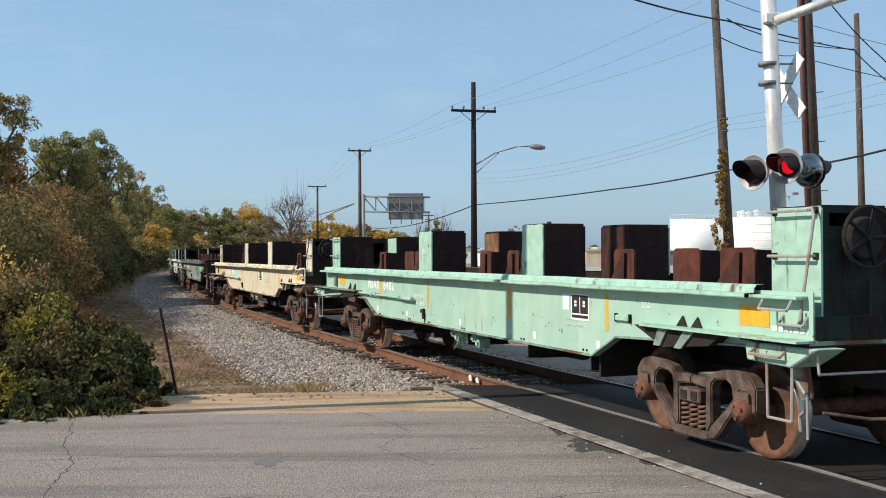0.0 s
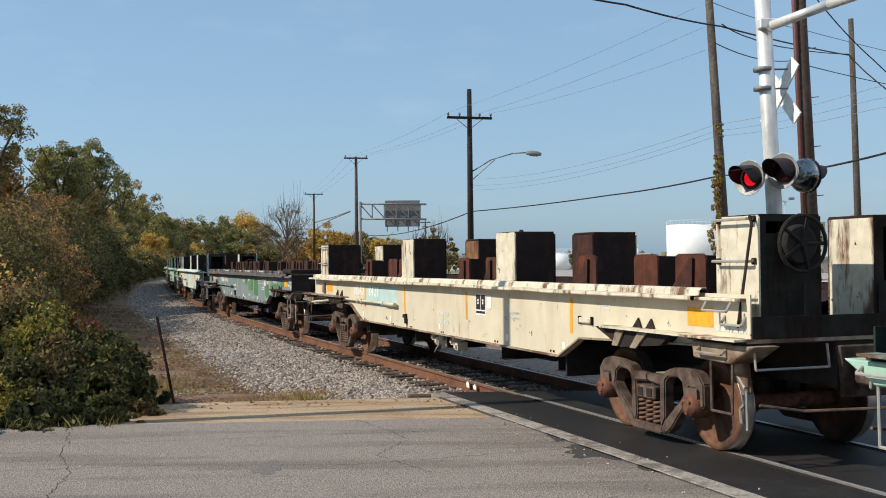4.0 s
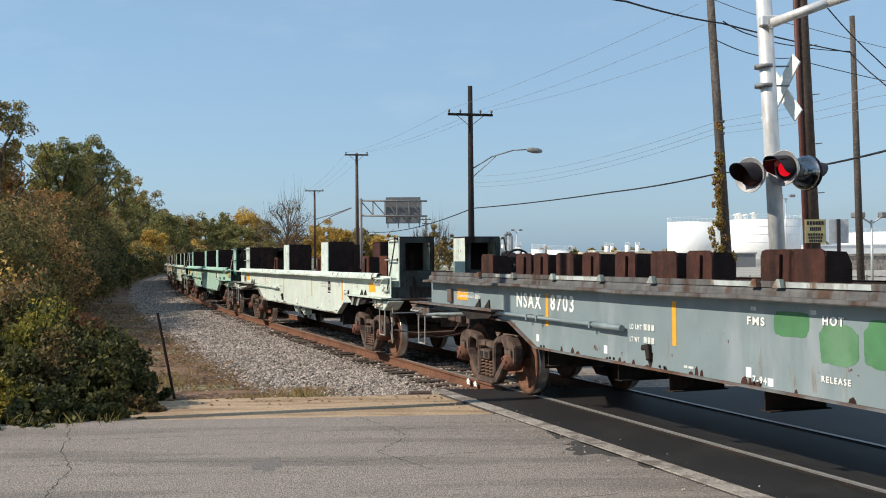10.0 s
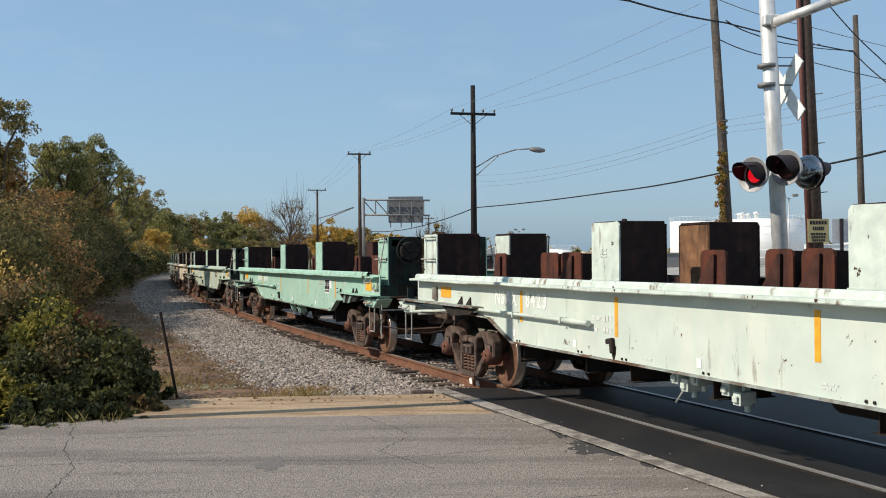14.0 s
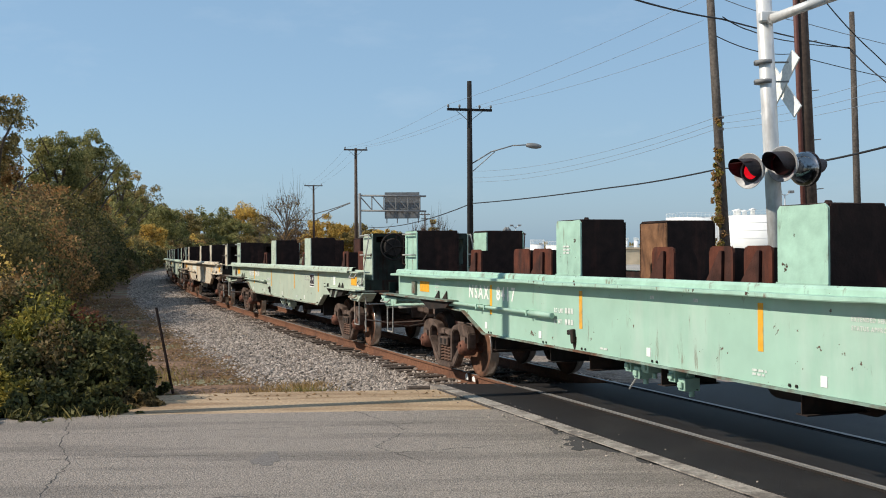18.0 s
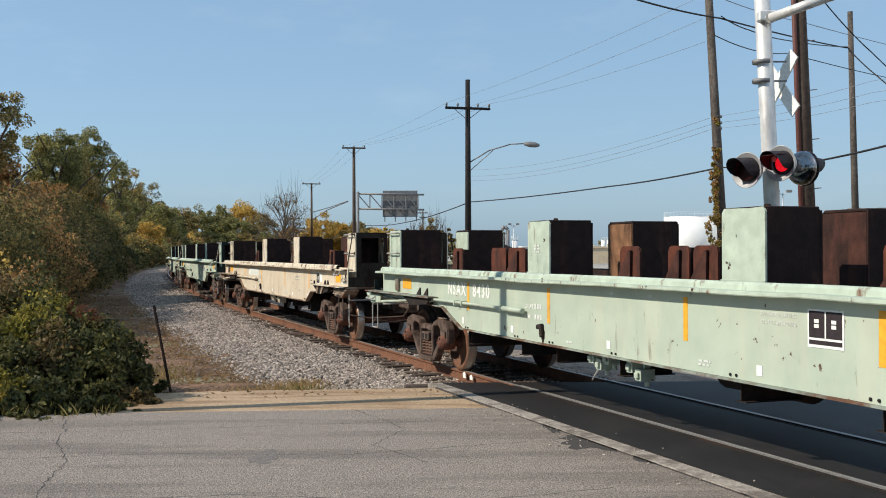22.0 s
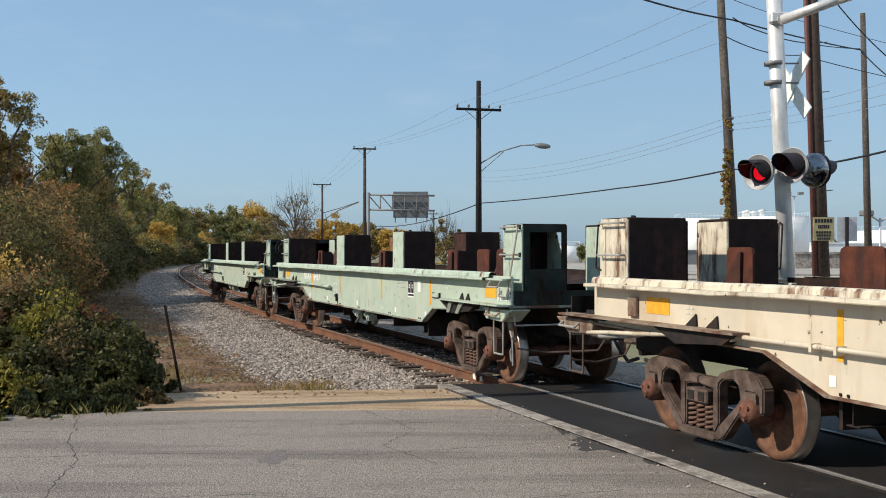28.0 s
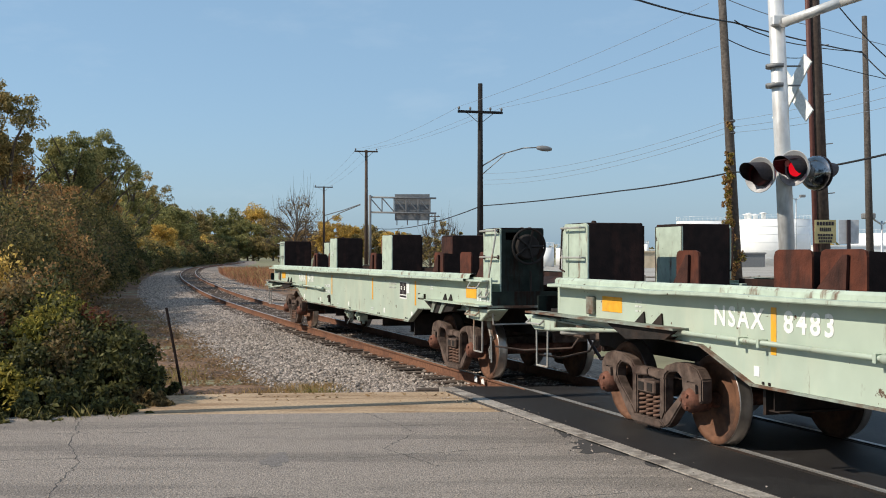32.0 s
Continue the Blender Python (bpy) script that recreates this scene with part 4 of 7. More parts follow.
def side_and_frame(car, color, label, low=False):
    pt = PAINT[color]
    for s in (-1, 1):
        o = side_outline()
        if s > 0:
            o = [(-x, z) for x, z in o][::-1]
        y = s * SIDE
        part("side_plate", prism(B(), o, y, y + s * 0.014), pt, car, label)
        xl, xr = (-8.2, 7.72) if s < 0 else (-7.72, 8.2)
        # top ledge: flange with a rolled upstand, dented a little
        n = 44
        verts, faces = [], []
        q = SIDE - 0.01
        prof = [(q, 1.535), (q + 0.185, 1.533), (q + 0.192, 1.543), (q + 0.19, 1.572), (q + 0.09, 1.578), (q + 0.085, 1.622), (q + 0.06, 1.648), (q - 0.02, 1.648)]
        for i in range(n + 1):
            x = xl + (xr - xl) * i / n
            d = 0.014 * noise.noise((x * 0.8, s * 3.0, len(car.children) * 0.37)) + 0.006 * noise.noise((x * 3.1, s * 5.0, len(car.children) * 0.11))
            for yy, z in prof:
                verts.append((x, s * (yy + (d if yy > q + 0.12 else 0)), z + (d if yy > q + 0.12 else d * 0.3)))
        k = len(prof)
        for i in range(n):
            for j in range(k - 1):
                a = i * k + j
                faces.append((a, a + k, a + k + 1, a + 1) if s < 0 else (a, a + 1, a + k + 1, a + k))
        me = bpy.data.meshes.new("ledge")
        me.from_pydata(verts, [], faces)
        me.materials.append(M["slateledge"] if low else FLAKE[color])
        lg = part("ledge", me, None, car, "painted top ledge with flaked edges")
        # the ledge's plain end below the corner post
        xa, xb = (xr + 0.002, 8.36) if s < 0 else (-8.36, xl - 0.002)
        ya, yb = sorted((s * (SIDE - 0.12), s * (SIDE + 0.14)))
        part("ledge_end", soften(box(B(), xa, xb, ya, yb, 1.536, 1.566), 0.006), FLAKE[color], lg, "flat end of the ledge below the post")
        # bottom flange follows the outline
        oo = o[1:-1]
        bm = B()
        for (x0, z0), (x1, z1) in zip(oo[:-1], oo[1:]):
            dx, dz = x1 - x0, z1 - z0
            ln = math.hypot(dx, dz)
            nx, nz = -dz / ln * 0.02, dx / ln * 0.02
            prism(bm, [(x0, z0), (x1, z1), (x1 + nx, z1 + nz), (x0 + nx, z0 + nz)], s * (SIDE - 0.04), s * (SIDE + 0.065))
        part("bottom_flange", bm, FLANGE[color], car, "lower flange along the side")
    # floor, troughs and centre sill
    for s in (-1, 1):
        a, b = sorted((s * (SIDE - 0.04), s * (SIDE - 0.015)))
        part("trough_liner", box(B(), -7.9, 7.7, a, b, 1.2, 1.63), M["rustshade"], car, "dark rusty inner wall of the trough")
    part("trough_deck", prism(B(), [(-1.18, 1.56), (-0.85, 1.45), (-0.4, 1.38), (0.4, 1.38), (0.85, 1.45), (1.18, 1.56), (1.18, 1.52), (0, 1.33), (-1.18, 1.52)], -7.1, 7.1, "x"), M["rustshade"], car, "dark rusty trough bottom")
    for x in (-4.15, 4.6):
        part("bolster_plate", box(B(), x - 0.02, x + 0.02, -1.15, 1.15, 0.5, 0.88), M["dark"], car)
    part("floor", box(B(), -8.5, 8.2, -SIDE + 0.01, SIDE - 0.01, 1.20, 1.25), M["dark"], car, "dark trough floor")
    part("centre_sill", soften(box(B(), REAR, FRONT, -0.33, 0.33, 0.72, 1.19), 0.02), M["dark"], car)
    for x in np.linspace(-4.1, 4.4, 8):
        part("cross_bearer", box(B(), x - 0.06, x + 0.06, -1.19, 1.19, 0.86, 1.19), M["dark"], car)
    # thin hangers below the side, with bolt pairs above them
    for x in HANGERS:
        h = B()
        box(h, x - 0.006, x + 0.006, -1.16, -0.5, 0.555, 0.86)
        box(h, x - 0.075, x + 0.075, -1.16, -0.5, 0.545, 0.555)
        part("hanger", h, M["dark"], car)
        for dx in (-0.045, 0.045):
            part("bolt", BOLT_ME, None, car, "", pose(x + dx, FACE, 0.80))
    # end platform, striker, coupler
    for e in (-1, 1):
        end = FRONT if e > 0 else REAR
        a, b = sorted((end, end - e * 0.95))
        part("end_deck", box(B(), a, b, -1.29, 1.29, 1.15, 1.196), M["dark"], car, "dark end platform")
        lip = B()
        box(lip, *sorted((end + e * 0.002, end + e * 0.016)), -1.30, 1.30, 1.165, 1.198)
        part("deck_lip", lip, FLANGE[color], car, "worn bright lip of the end platform")
        bm = B()
        box(bm, *sorted((end - e * 0.05, end + e * 0.42)), -0.16, 0.16, 0.76, 1.0)
        box(bm, *sorted((end + e * 0.37, end + e * 0.66)), -0.13, 0.14, 0.74, 1.02)
        box(bm, *sorted((end + e * 0.58, end + e * 0.82)), -0.2 if e > 0 else 0.02, -0.02 if e > 0 else 0.2, 0.76, 1.0)
        part("coupler", soften(bm, 0.02), M["truck"], car, "rusty knuckle coupler")
        bm = B()
        prism(bm, [(-0.32, 1.12), (0.32, 1.12), (0.26, 0.64), (-0.26, 0.64)], *sorted((end - e * 0.02, end + e * 0.05)), "x")
        part("striker", soften(bm, 0.012), M["truck"], car, "rusty striker casting round the coupler")
        h = B()
        pipe(h, [(end - e * 0.05, 0.3, 0.8), (end + e * 0.1, 0.33, 0.6), (end + e * 0.4, 0.32, 0.42), (end + e * 0.78, 0.26, 0.5)], 0.025, 7)
        part("air_hose", h, M["black"], car, "black rubber air hose")
        if e > 0:
            lx = end - e * 0.36
            lv = B()
            pipe(lv, [(lx - e * 0.1, -1.08, 0.95), (lx, -1.12, 0.82), (lx + e * 0.16, -1.16, 0.72), (lx + e * 0.14, -1.16, 0.60), (lx + e * 0.04, -1.14, 0.54), (lx + e * 0.03, -1.12, 0.40)], 0.016, 6)
            pipe(lv, [(lx + e * 0.16, -1.16, 0.72), (lx + e * 0.17, -1.16, 0.36)], 0.012, 6)
            part("brake_lever", lv, M["chrome"], car, "bent pale brake lever rod")
            part("lever_bracket", soften(prism(B(), [(lx - 0.14, 1.0), (lx + 0.12, 1.0), (lx + e * 0.18, 0.7), (lx + e * 0.05, 0.66)], -1.13, -1.09), 0.008), FLANGE[color], car, "worn bracket behind the lever")
        bar = B()
        xb = end + e * 0.03
        pipe(bar, [(xb - e * 0.03, -1.22, 1.14), (xb, -1.22, 0.93), (xb, -0.42, 0.93), (xb - e * 0.03, -0.42, 1.14)], 0.012, 6)
        part("end_grab_iron", bar, M["chrome"], car, "pale grab iron below the end platform")
        cut = B()
        pipe(cut, [(end + e * 0.05, -1.2, 0.62), (end + e * 0.15, -0.8, 0.56), (end + e * 0.5, -0.2, 0.6), (end + e * 0.56, 0.0, 0.9)], 0.014, 6)
        part("uncoupling_lever", cut, M["truck"], car, "thin uncoupling lever rod")
        # corner brackets below the platform, with stirrup steps
        for s in (-1, 1):
            st = B()
            x0 = end - e * 0.39 if e > 0 else end - e * 0.30
            ya, yb = sorted((s * 1.02, s * 1.32))
            prism(st, [(x0 - e * 0.45, 1.145), (x0 + e * 0.52, 1.145), (x0 + e * 0.18, 0.965), (x0 - e * 0.42, 0.985)], ya, yb)
            stp = part("step_bracket", soften(st, 0.012), FLANGE[color] if color in ("slate", "cream", "buff") else FLAKE[color], car, "painted corner step bracket")
            g = B()
            pipe(g, [(x0 - 0.17, s * 1.29, 1.0), (x0 - 0.16, s * 1.29, 0.51), (x0 + 0.16, s * 1.29, 0.51), (x0 + 0.17, s * 1.29, 1.0)], 0.014)
            part("stirrup_step", g, M["truck"] if color in ("cream", "buff") else M["chrome"], stp, "iron stirrup step")
            g = B()
            pipe(g, [(x0 - 0.3, s * 1.32, 1.10), (x0 - 0.3, s * 1.38, 1.05), (x0 + 0.12, s * 1.38, 1.05), (x0 + 0.12, s * 1.32, 1.10)], 0.014)
            part("grab_iron", g, M["chrome"], stp)
    # running shelf with fins over the front truck, on both diagonal corners
    for s in (-1, 1):
        e = -s
        ya, yb = sorted((s * SIDE, s * 1.44))
        shelf = part("running_shelf", prism(B(), [(e * 5.72, s * SIDE), (e * 5.98, s * 1.44), (e * 8.46, s * 1.44), (e * 8.46, s * SIDE)], 1.185, 1.205, "z"), FLAKE[color] if not low else M["maroon"], car, "narrow worn tread-plate shelf")
        part("shelf_bracket", prism(B(), [(e * 5.74, 1.182), (e * 7.3, 1.182), (e * 7.1, 1.06), (e * 6.3, 0.99)], s * (SIDE + 0.02), s * 1.36), M["dark"], shelf)
        part("shelf_web", prism(B(), [(e * 6.25, 1.18), (e * 6.42, 1.18), (e * 6.28, 1.0), (e * 6.16, 1.0)], s * 1.364, s * 1.385), FLANGE[color], shelf)
        part("shelf_web", prism(B(), [(e * 6.72, 1.18), (e * 6.89, 1.18), (e * 6.66, 1.0), (e * 6.54, 1.0)], s * 1.364, s * 1.385), FLANGE[color], shelf)
        for x in (6.38, 6.64):
            part("fin", prism(B(), [(e * x, 1.2), (e * (x + 0.19), 1.2), (e * (x + 0.12), 1.31)], s * (SIDE + 0.02), s * (SIDE + 0.035)), M["dark"], shelf)
    # rear shelf on the near side is dark, with the train line pipe above it
    for s in (-1, 1):
        e = s
        ya, yb = sorted((s * SIDE, s * 1.42))
        shelf = part("running_shelf", box(B(), *sorted((e * 5.25, e * 8.85)), ya, yb, 1.185, 1.207), FLANGE[color], car, "narrow worn shelf over the truck")
        for x in (5.72, 6.08):
            part("fin", prism(B(), [(e * x, 1.2), (e * (x + 0.22), 1.2), (e * (x + 0.02), 1.33)], s * (SIDE + 0.02), s * (SIDE + 0.035)), M["dark"], shelf)
        part("shelf_bracket", prism(B(), [(e * 5.3, 1.183), (e * 6.75, 1.183), (e * 6.3, 1.03), (e * 5.5, 1.08)], s * (SIDE + 0.02), s * 1.36), M["dark"], shelf)
        p = B()
        yy = s * (SIDE + 0.08)
        pipe(p, [(e * 8.3, yy, 1.0), (e * 7.7, yy + s * 0.02, 1.04), (e * 7.2, yy, 1.06), (e * 5.6, yy, 1.165), (e * 3.3, yy, 1.16), (e * 1.9, yy, 1.155)], 0.024, 8)
        rod(p, (e * 2.5, yy, 1.157), (e * 1.86, yy, 1.152), 0.036, 10)
        for x in (2.56, 4.0, 4.3, 5.4):
            box(p, e * x - 0.018, e * x + 0.018, min(yy + s * 0.033, s * SIDE), max(yy + s * 0.033, s * SIDE), 1.118, 1.19)
        part("train_pipe", p, PAINT[color], car, "painted pipe along the side on clamps")
        gb = B()
        pipe(gb, [(e * 8.0, yy, 0.98), (e * 7.4, yy - s * 0.05, 1.02), (e * 7.0, yy - s * 0.08, 1.08)], 0.028, 7)
        part("branch_pipe", gb, M["chrome"], car, "pale branch pipe above the truck")
        part("side_box", soften(box(B(), *sorted((e * 7.22, e * 7.40)), *sorted((s * (SIDE + 0.014), s * (SIDE + 0.06))), 1.24, 1.45), 0.01), FLANGE[color], car, "small worn route card box")
    # brake valve gear under the middle
    if not low:
        for x, z in ((-0.30, 0.62), (-0.12, 0.56), (0.06, 0.64), (0.58, 0.60), (0.76, 0.53)):
            v = box(B(), x - 0.06, x + 0.06, -1.14, -0.96, z, z + 0.13)
            box(v, x - 0.035, x + 0.04, -1.17, -1.14, z + 0.03, z + 0.09)
            rod(v, (x + 0.03, -1.04, z), (x + 0.03, -1.04, z - 0.06), 0.03, 8)
            box(v, x - 0.02, x + 0.02, -1.07, -0.99, z + 0.13, 0.86)
            part("brake_valve", soften(v, 0.006), FLAKE[color], car, "grimy painted brake valve")
        v = pipe(B(), [(-0.28, -1.04, 0.56), (-0.30, -1.1, 0.46), (-0.34, -1.1, 0.42)], 0.010, 5)
        part("release_rod", v, M["chrome"], car, "thin bent release rod")
    part("air_tank", lathe(B(), [(0.0, -0.75), (0.15, -0.72), (0.19, -0.65), (0.19, 0.65), (0.15, 0.72), (0.0, 0.75)], "x", 16, (1.9, -0.3, 0.66)), M["dark"], car)


def dress(car, mark, no, color, stripes=(-3.96, -1.22, 2.18, 4.92), panel=(4.0, 4.42), card=(4.43, 4.58), words=(3.32, 1.38), square=7.42, load=(-1.92, 1.19), cols=2, field="black", note=True):
    """Stripes, squares and stencils on the road's side."""
    if mark:
        lettering(car, "NSAX", -4.80, 1.265, 0.26, width=0.77, label="white lettering NSAX")
        lettering(car, no, -3.76, 1.262, 0.26, width=0.64, label="white number on the side")
    for x, z0 in zip(stripes, (1.06, 1.03, 1.05, 1.05)):
        decal(car, "stripe", x - 0.038, x + 0.038, z0, 1.475, M["yellow"], "worn yellow reflective stripe", FACE - 0.0005)
    decal(car, "yellow_square", square, square + 0.43, 1.28, 1.46, M["yellow"], "yellow reflective square")
    decal(car, "yellow_square", -7.06, -6.60, 1.29, 1.46, M["yellow"], "yellow reflective square")
    p0, p1 = panel
    p = decal(car, "panel_frame", p0, p1, 1.14, 1.45, M["white"], "white frame of a stencil panel")
    yb = FACE - 0.007
    w = (p1 - p0 - 0.02 * (cols + 1)) / cols
    for i in range(cols):
        xa = p0 + 0.02 + i * (w + 0.02)
        part("panel_field", box(B(), xa, xa + w, yb - 0.001, yb + 0.003, 1.22, 1.435), PAINT["slate"] if field == "slate" else M["black"], p, "black stencil field")
        part("panel_mark", box(B(), xa + w * 0.35, xa + w * 0.65, yb - 0.003, yb - 0.0015, 1.34, 1.37), M["white"], p)
        part("panel_mark", box(B(), xa + w * 0.35, xa + w * 0.65, yb - 0.003, yb - 0.0015, 1.30, 1.33), M["white"], p)
    part("panel_field", box(B(), p0 + 0.02, p1 - 0.02, yb - 0.001, yb + 0.003, 1.165, 1.20), PAINT["slate"] if field == "slate" else M["black"], p)
    decal(car, "placard", card[0], card[1], 1.25, 1.44, M["white"], "plain white placard")
    for x, z in ((-4.18, 0.85), (-2.38, 0.84), (0.26, 0.84), (2.96, 0.83), (4.68, 0.84)):
        decal(car, "tag", x, x + 0.08, z, z + 0.09, M["white"], "small white tag")
    bars(car, -0.75, 0.83, 1, 0.2, 0.022, 0.04, seed=11)
    bars(car, 2.06, 0.87, 2, 0.22, 0.02, 0.035, seed=12)
    bars(car, 0.34, 1.44, 1, 0.1, 0.035, 0.05, seed=13)
    bars(car, 1.14, 1.44, 1, 0.1, 0.035, 0.05, seed=14)
    lx, lz = load
    lettering(car, "LD LMT", lx, lz, 0.075, width=0.25, label="white lettering LD LMT")
    lettering(car, "LT WT", lx, lz - 0.135, 0.075, width=0.2, label="white lettering LT WT")
    for z in (lz + 0.002, lz - 0.133):
        bars(car, lx + 0.29, z, 1, 0.25, 0.065, 0.06, seed=3)
    if note:
        bars(car, 5.7, 1.40, 2, 0.2, 0.02, 0.045, seed=4)
    for dz, body in ((0.0, "EXTENDED SERVICE"), (-0.07, "STATUS APPROVED")):
        lettering(car, body, words[0], words[1] + dz, 0.05, width=0.48, label="white stencilled lettering", material=M["faded"])
    bars(car, 7.88, 1.25, 1, 0.5, 0.05, 0.06, seed=6)
    bars(car, -6.3, 1.42, 3, 0.16, 0.018, 0.05, seed=7)
    lb = part("latch_box", soften(box(B(), 5.18, 5.46, FACE - 0.045, FACE - 0.002, 1.19, 1.255), 0.012), FLAKE[color], car, "small painted latch box")
    for x in (5.16, 5.46):
        part("latch_ear", box(B(), x - 0.012, x + 0.018, FACE - 0.03, FACE - 0.002, 1.175, 1.27), M["rustshade"], lb)
    part("drop_lug", soften(prism(B(), [(-1.50, 1.0), (-1.36, 1.02), (-1.34, 0.86), (-1.40, 0.84), (-1.42, 0.95), (-1.50, 0.94)], FACE - 0.05, FACE - 0.002), 0.01), M["dark"], car, "dark greasy lug on the side")
    part("grease_run", prism(B(), [(-1.44, 0.90), (-1.33, 0.93), (-1.34, 0.84), (-1.37, 0.775), (-1.40, 0.77), (-1.43, 0.83)], FACE - 0.003, FACE + 0.001), M["dark"], car, "dark grease run below the lug")


def coil_car(color, no, label, wheel_front=True, mark=True, **decor):
    car = thing("coil_car", pose(0, 0, 0), label, "railway car", "cars of the train")
    side_and_frame(car, color, label.split(" coil")[0] + " side plate")
    corner_post(car, 7.94, True, color, "wheel" if wheel_front else "window", True)
    fp = corner_post(car, 7.94, False, color, "window", True)
    stanchion(car, -8.17, True, "end", color=color)
    stanchion(car, -8.17, False, "end", color=color)
    if not wheel_front:
        for body, z in (("NSAX", 1.52), (no, 1.38)):
            lettering(fp, body, 8.295, z, 0.12, y=0.42, width=0.36, label="white stencilled lettering", rz=90, material=M["faded"])
    # low end plates, darkened for soot and shade alike
    part("end_wall", box(B(), FRONT - 0.03, FRONT - 0.01, -SIDE, SIDE, 1.198, 1.40), SOOT_SHADE[color], car, "low plate across the end, soot and shade in its colour")
    part("end_wall", box(B(), REAR + 0.01, REAR + 0.03, -SIDE, SIDE, 1.198, 1.40), SOOT_SHADE[color], car, "low plate across the end, soot and shade in its colour")
    for i, x in enumerate((-1.95, 2.48)):
        stanchion(car, x, True, "mid", color=color, text=i == 0)
        stanchion(car, x - 0.2, False, "mid", color=color, rusty=i == 0)
    rng = random.Random(no)
    for x, w, g in ((-6.53, 0.46, True), (-4.75, 0.58, False), (-4.02, 0.62, True), (-0.70, 0.47, True), (0.42, 0.43, True), (0.98, 0.46, True), (3.80, 0.5, True), (5.24, 0.54, False), (6.16, 0.6, True)):
        coil_block(car, x + rng.uniform(-0.06, 0.06), -0.40, g, 1.985, w)
    dress(car, mark, no, color, **decor)
    add_truck(car, TRUCK_C / 2)
    add_truck(car, -TRUCK_C / 2)
    return car


def low_car(color, no, label):
    """The low car: no tall stanchions, rows of coil stops, slate and green patches."""
    car = thing("coil_car", pose(0, 0, 0), label, "railway car", "cars of the train")
    side_and_frame(car, color, "slate-grey side plate with faded patches", True)
    green = mat("green_patch_paint", (0.075, 0.20, 0.09), 0.6, grain=4, vary=0.15, stain=(0.12, 0.235, 0.13), bump=0.03)
    for x0, x1, z0, z1 in ((0.66, 1.12, 1.24, 1.45), (1.24, 1.69, 1.05, 1.37), (1.76, 2.16, 1.06, 1.43), (2.28, 3.09, 0.93, 1.45), (4.28, 4.90, 0.92, 1.30), (5.15, 6.33, 1.13, 1.36), (6.66, 7.13, 1.27, 1.43)):
        cx, cz, hx, hz = (x0 + x1) / 2, (z0 + z1) / 2, (x1 - x0) / 2, (z1 - z0) / 2
        blob = []
        for q in range(40):
            an = 2 * math.pi * q / 40
            ca, sa = math.cos(an), math.sin(an)
            k_ = 1 + 0.13 * noise.noise((ca * 2 + x0 * 3, sa * 2, x1)) + 0.05 * noise.noise((ca * 6, sa * 6 + x0, x1))
            blob.append((cx + hx * k_ * math.copysign(abs(ca) ** 0.45, ca), cz + hz * k_ * math.copysign(abs(sa) ** 0.45, sa)))
        part("paint_patch", prism(B(), blob, FACE - 0.002, FACE + 0.004), green, car, "rolled-on green paint patch")
    rng = random.Random(8)
    for i, x in enumerate((-7.85, -6.4, -5.8, -5.02, -4.25, -3.35, -2.46, -1.73, -0.37, 0.06, 2.13, 3.52, 4.15, 4.95, 5.42, 6.05, 7.05, 7.65)):
        coil_block(car, x, -0.40, i % 3 != 0, 1.985, 0.50 + rng.uniform(-0.03, 0.06), "maroon")
    coil_block(car, 8.1, 0.3, False, 1.985, 0.5, "maroon")
    bm = B()
    box(bm, 7.3, FRONT, -SIDE - 0.1, SIDE + 0.1, 1.652, 1.75)
    part("end_cover", soften(bm, 0.02), M["dark"], car, "dark raised end cover")
    part("end_plate", box(B(), FRONT - 0.03, FRONT, -SIDE - 0.08, SIDE + 0.08, 1.198, 1.648), M["dark"], car, "dark end plate")
    part("end_rib", box(B(), FRONT + 0.002, FRONT + 0.03, -SIDE - 0.1, SIDE + 0.1, 1.60, 1.63), FLANGE["slate"], car, "worn rib across the end")
    lettering(car, no, FRONT + 0.004, 1.38, 0.12, y=0.72, width=0.34, label="white stencilled number", rz=90, material=M["faded"])
    for x in (-5.97, -4.74, -3.54, -2.32, -1.22, 0.5, 0.83, 2.37, 3.5, 4.64, 5.78, 6.9):
        part("ledge_rib", prism(B(), [(x - 0.06, 1.652), (x + 0.06, 1.652), (x + 0.04, 1.725), (x + 0.0, 1.725)], -SIDE - 0.115, -SIDE - 0.072), FLANGE["mint"], car, "small pale rib on the ledge")
    bm = B()
    ring = [(-8.45, 0.4 + 0.26 * math.cos(2 * math.pi * i / 20), 1.80 + 0.26 * math.sin(2 * math.pi * i / 20)) for i in range(21)]
    pipe(bm, ring, 0.02, 6)
    for i in range(5):
        rod(bm, (-8.45, 0.4, 1.80), ring[i * 4], 0.016, 6)
    rod(bm, (-8.45, 0.4, 1.80), (-8.6, 0.4, 1.80), 0.03, 8)
    box(bm, -8.68, -8.58, 0.3, 0.5, 1.18, 1.92)
    part("hand_brake_wheel", bm, M["dark"], car, "spoked iron hand brake wheel on its stand")
    part("upper_rail", box(B(), -8.1, 7.3, -SIDE - 0.065, -SIDE - 0.04, 1.652, 1.705), M["slateledge"], car, "flaked plate above the ledge")
    up = mat("pale_worn_plate", (0.42, 0.45, 0.43), 0.7, grain=5, vary=0.25, stain=(0.14, 0.09, 0.06), stain_amt=0.4, stain_scale=2.0, bump=0.1, streak=True)
    for x0, x1 in ((-5.4, -4.8), (-3.5, -2.4), (-0.2, 0.45), (0.9, 1.9), (3.55, 4.6)):
        part("worn_plate", box(B(), x0, x1, -SIDE - 0.071, -SIDE - 0.067, 1.655, 1.70), up, car, "paler worn stretch of the plate")
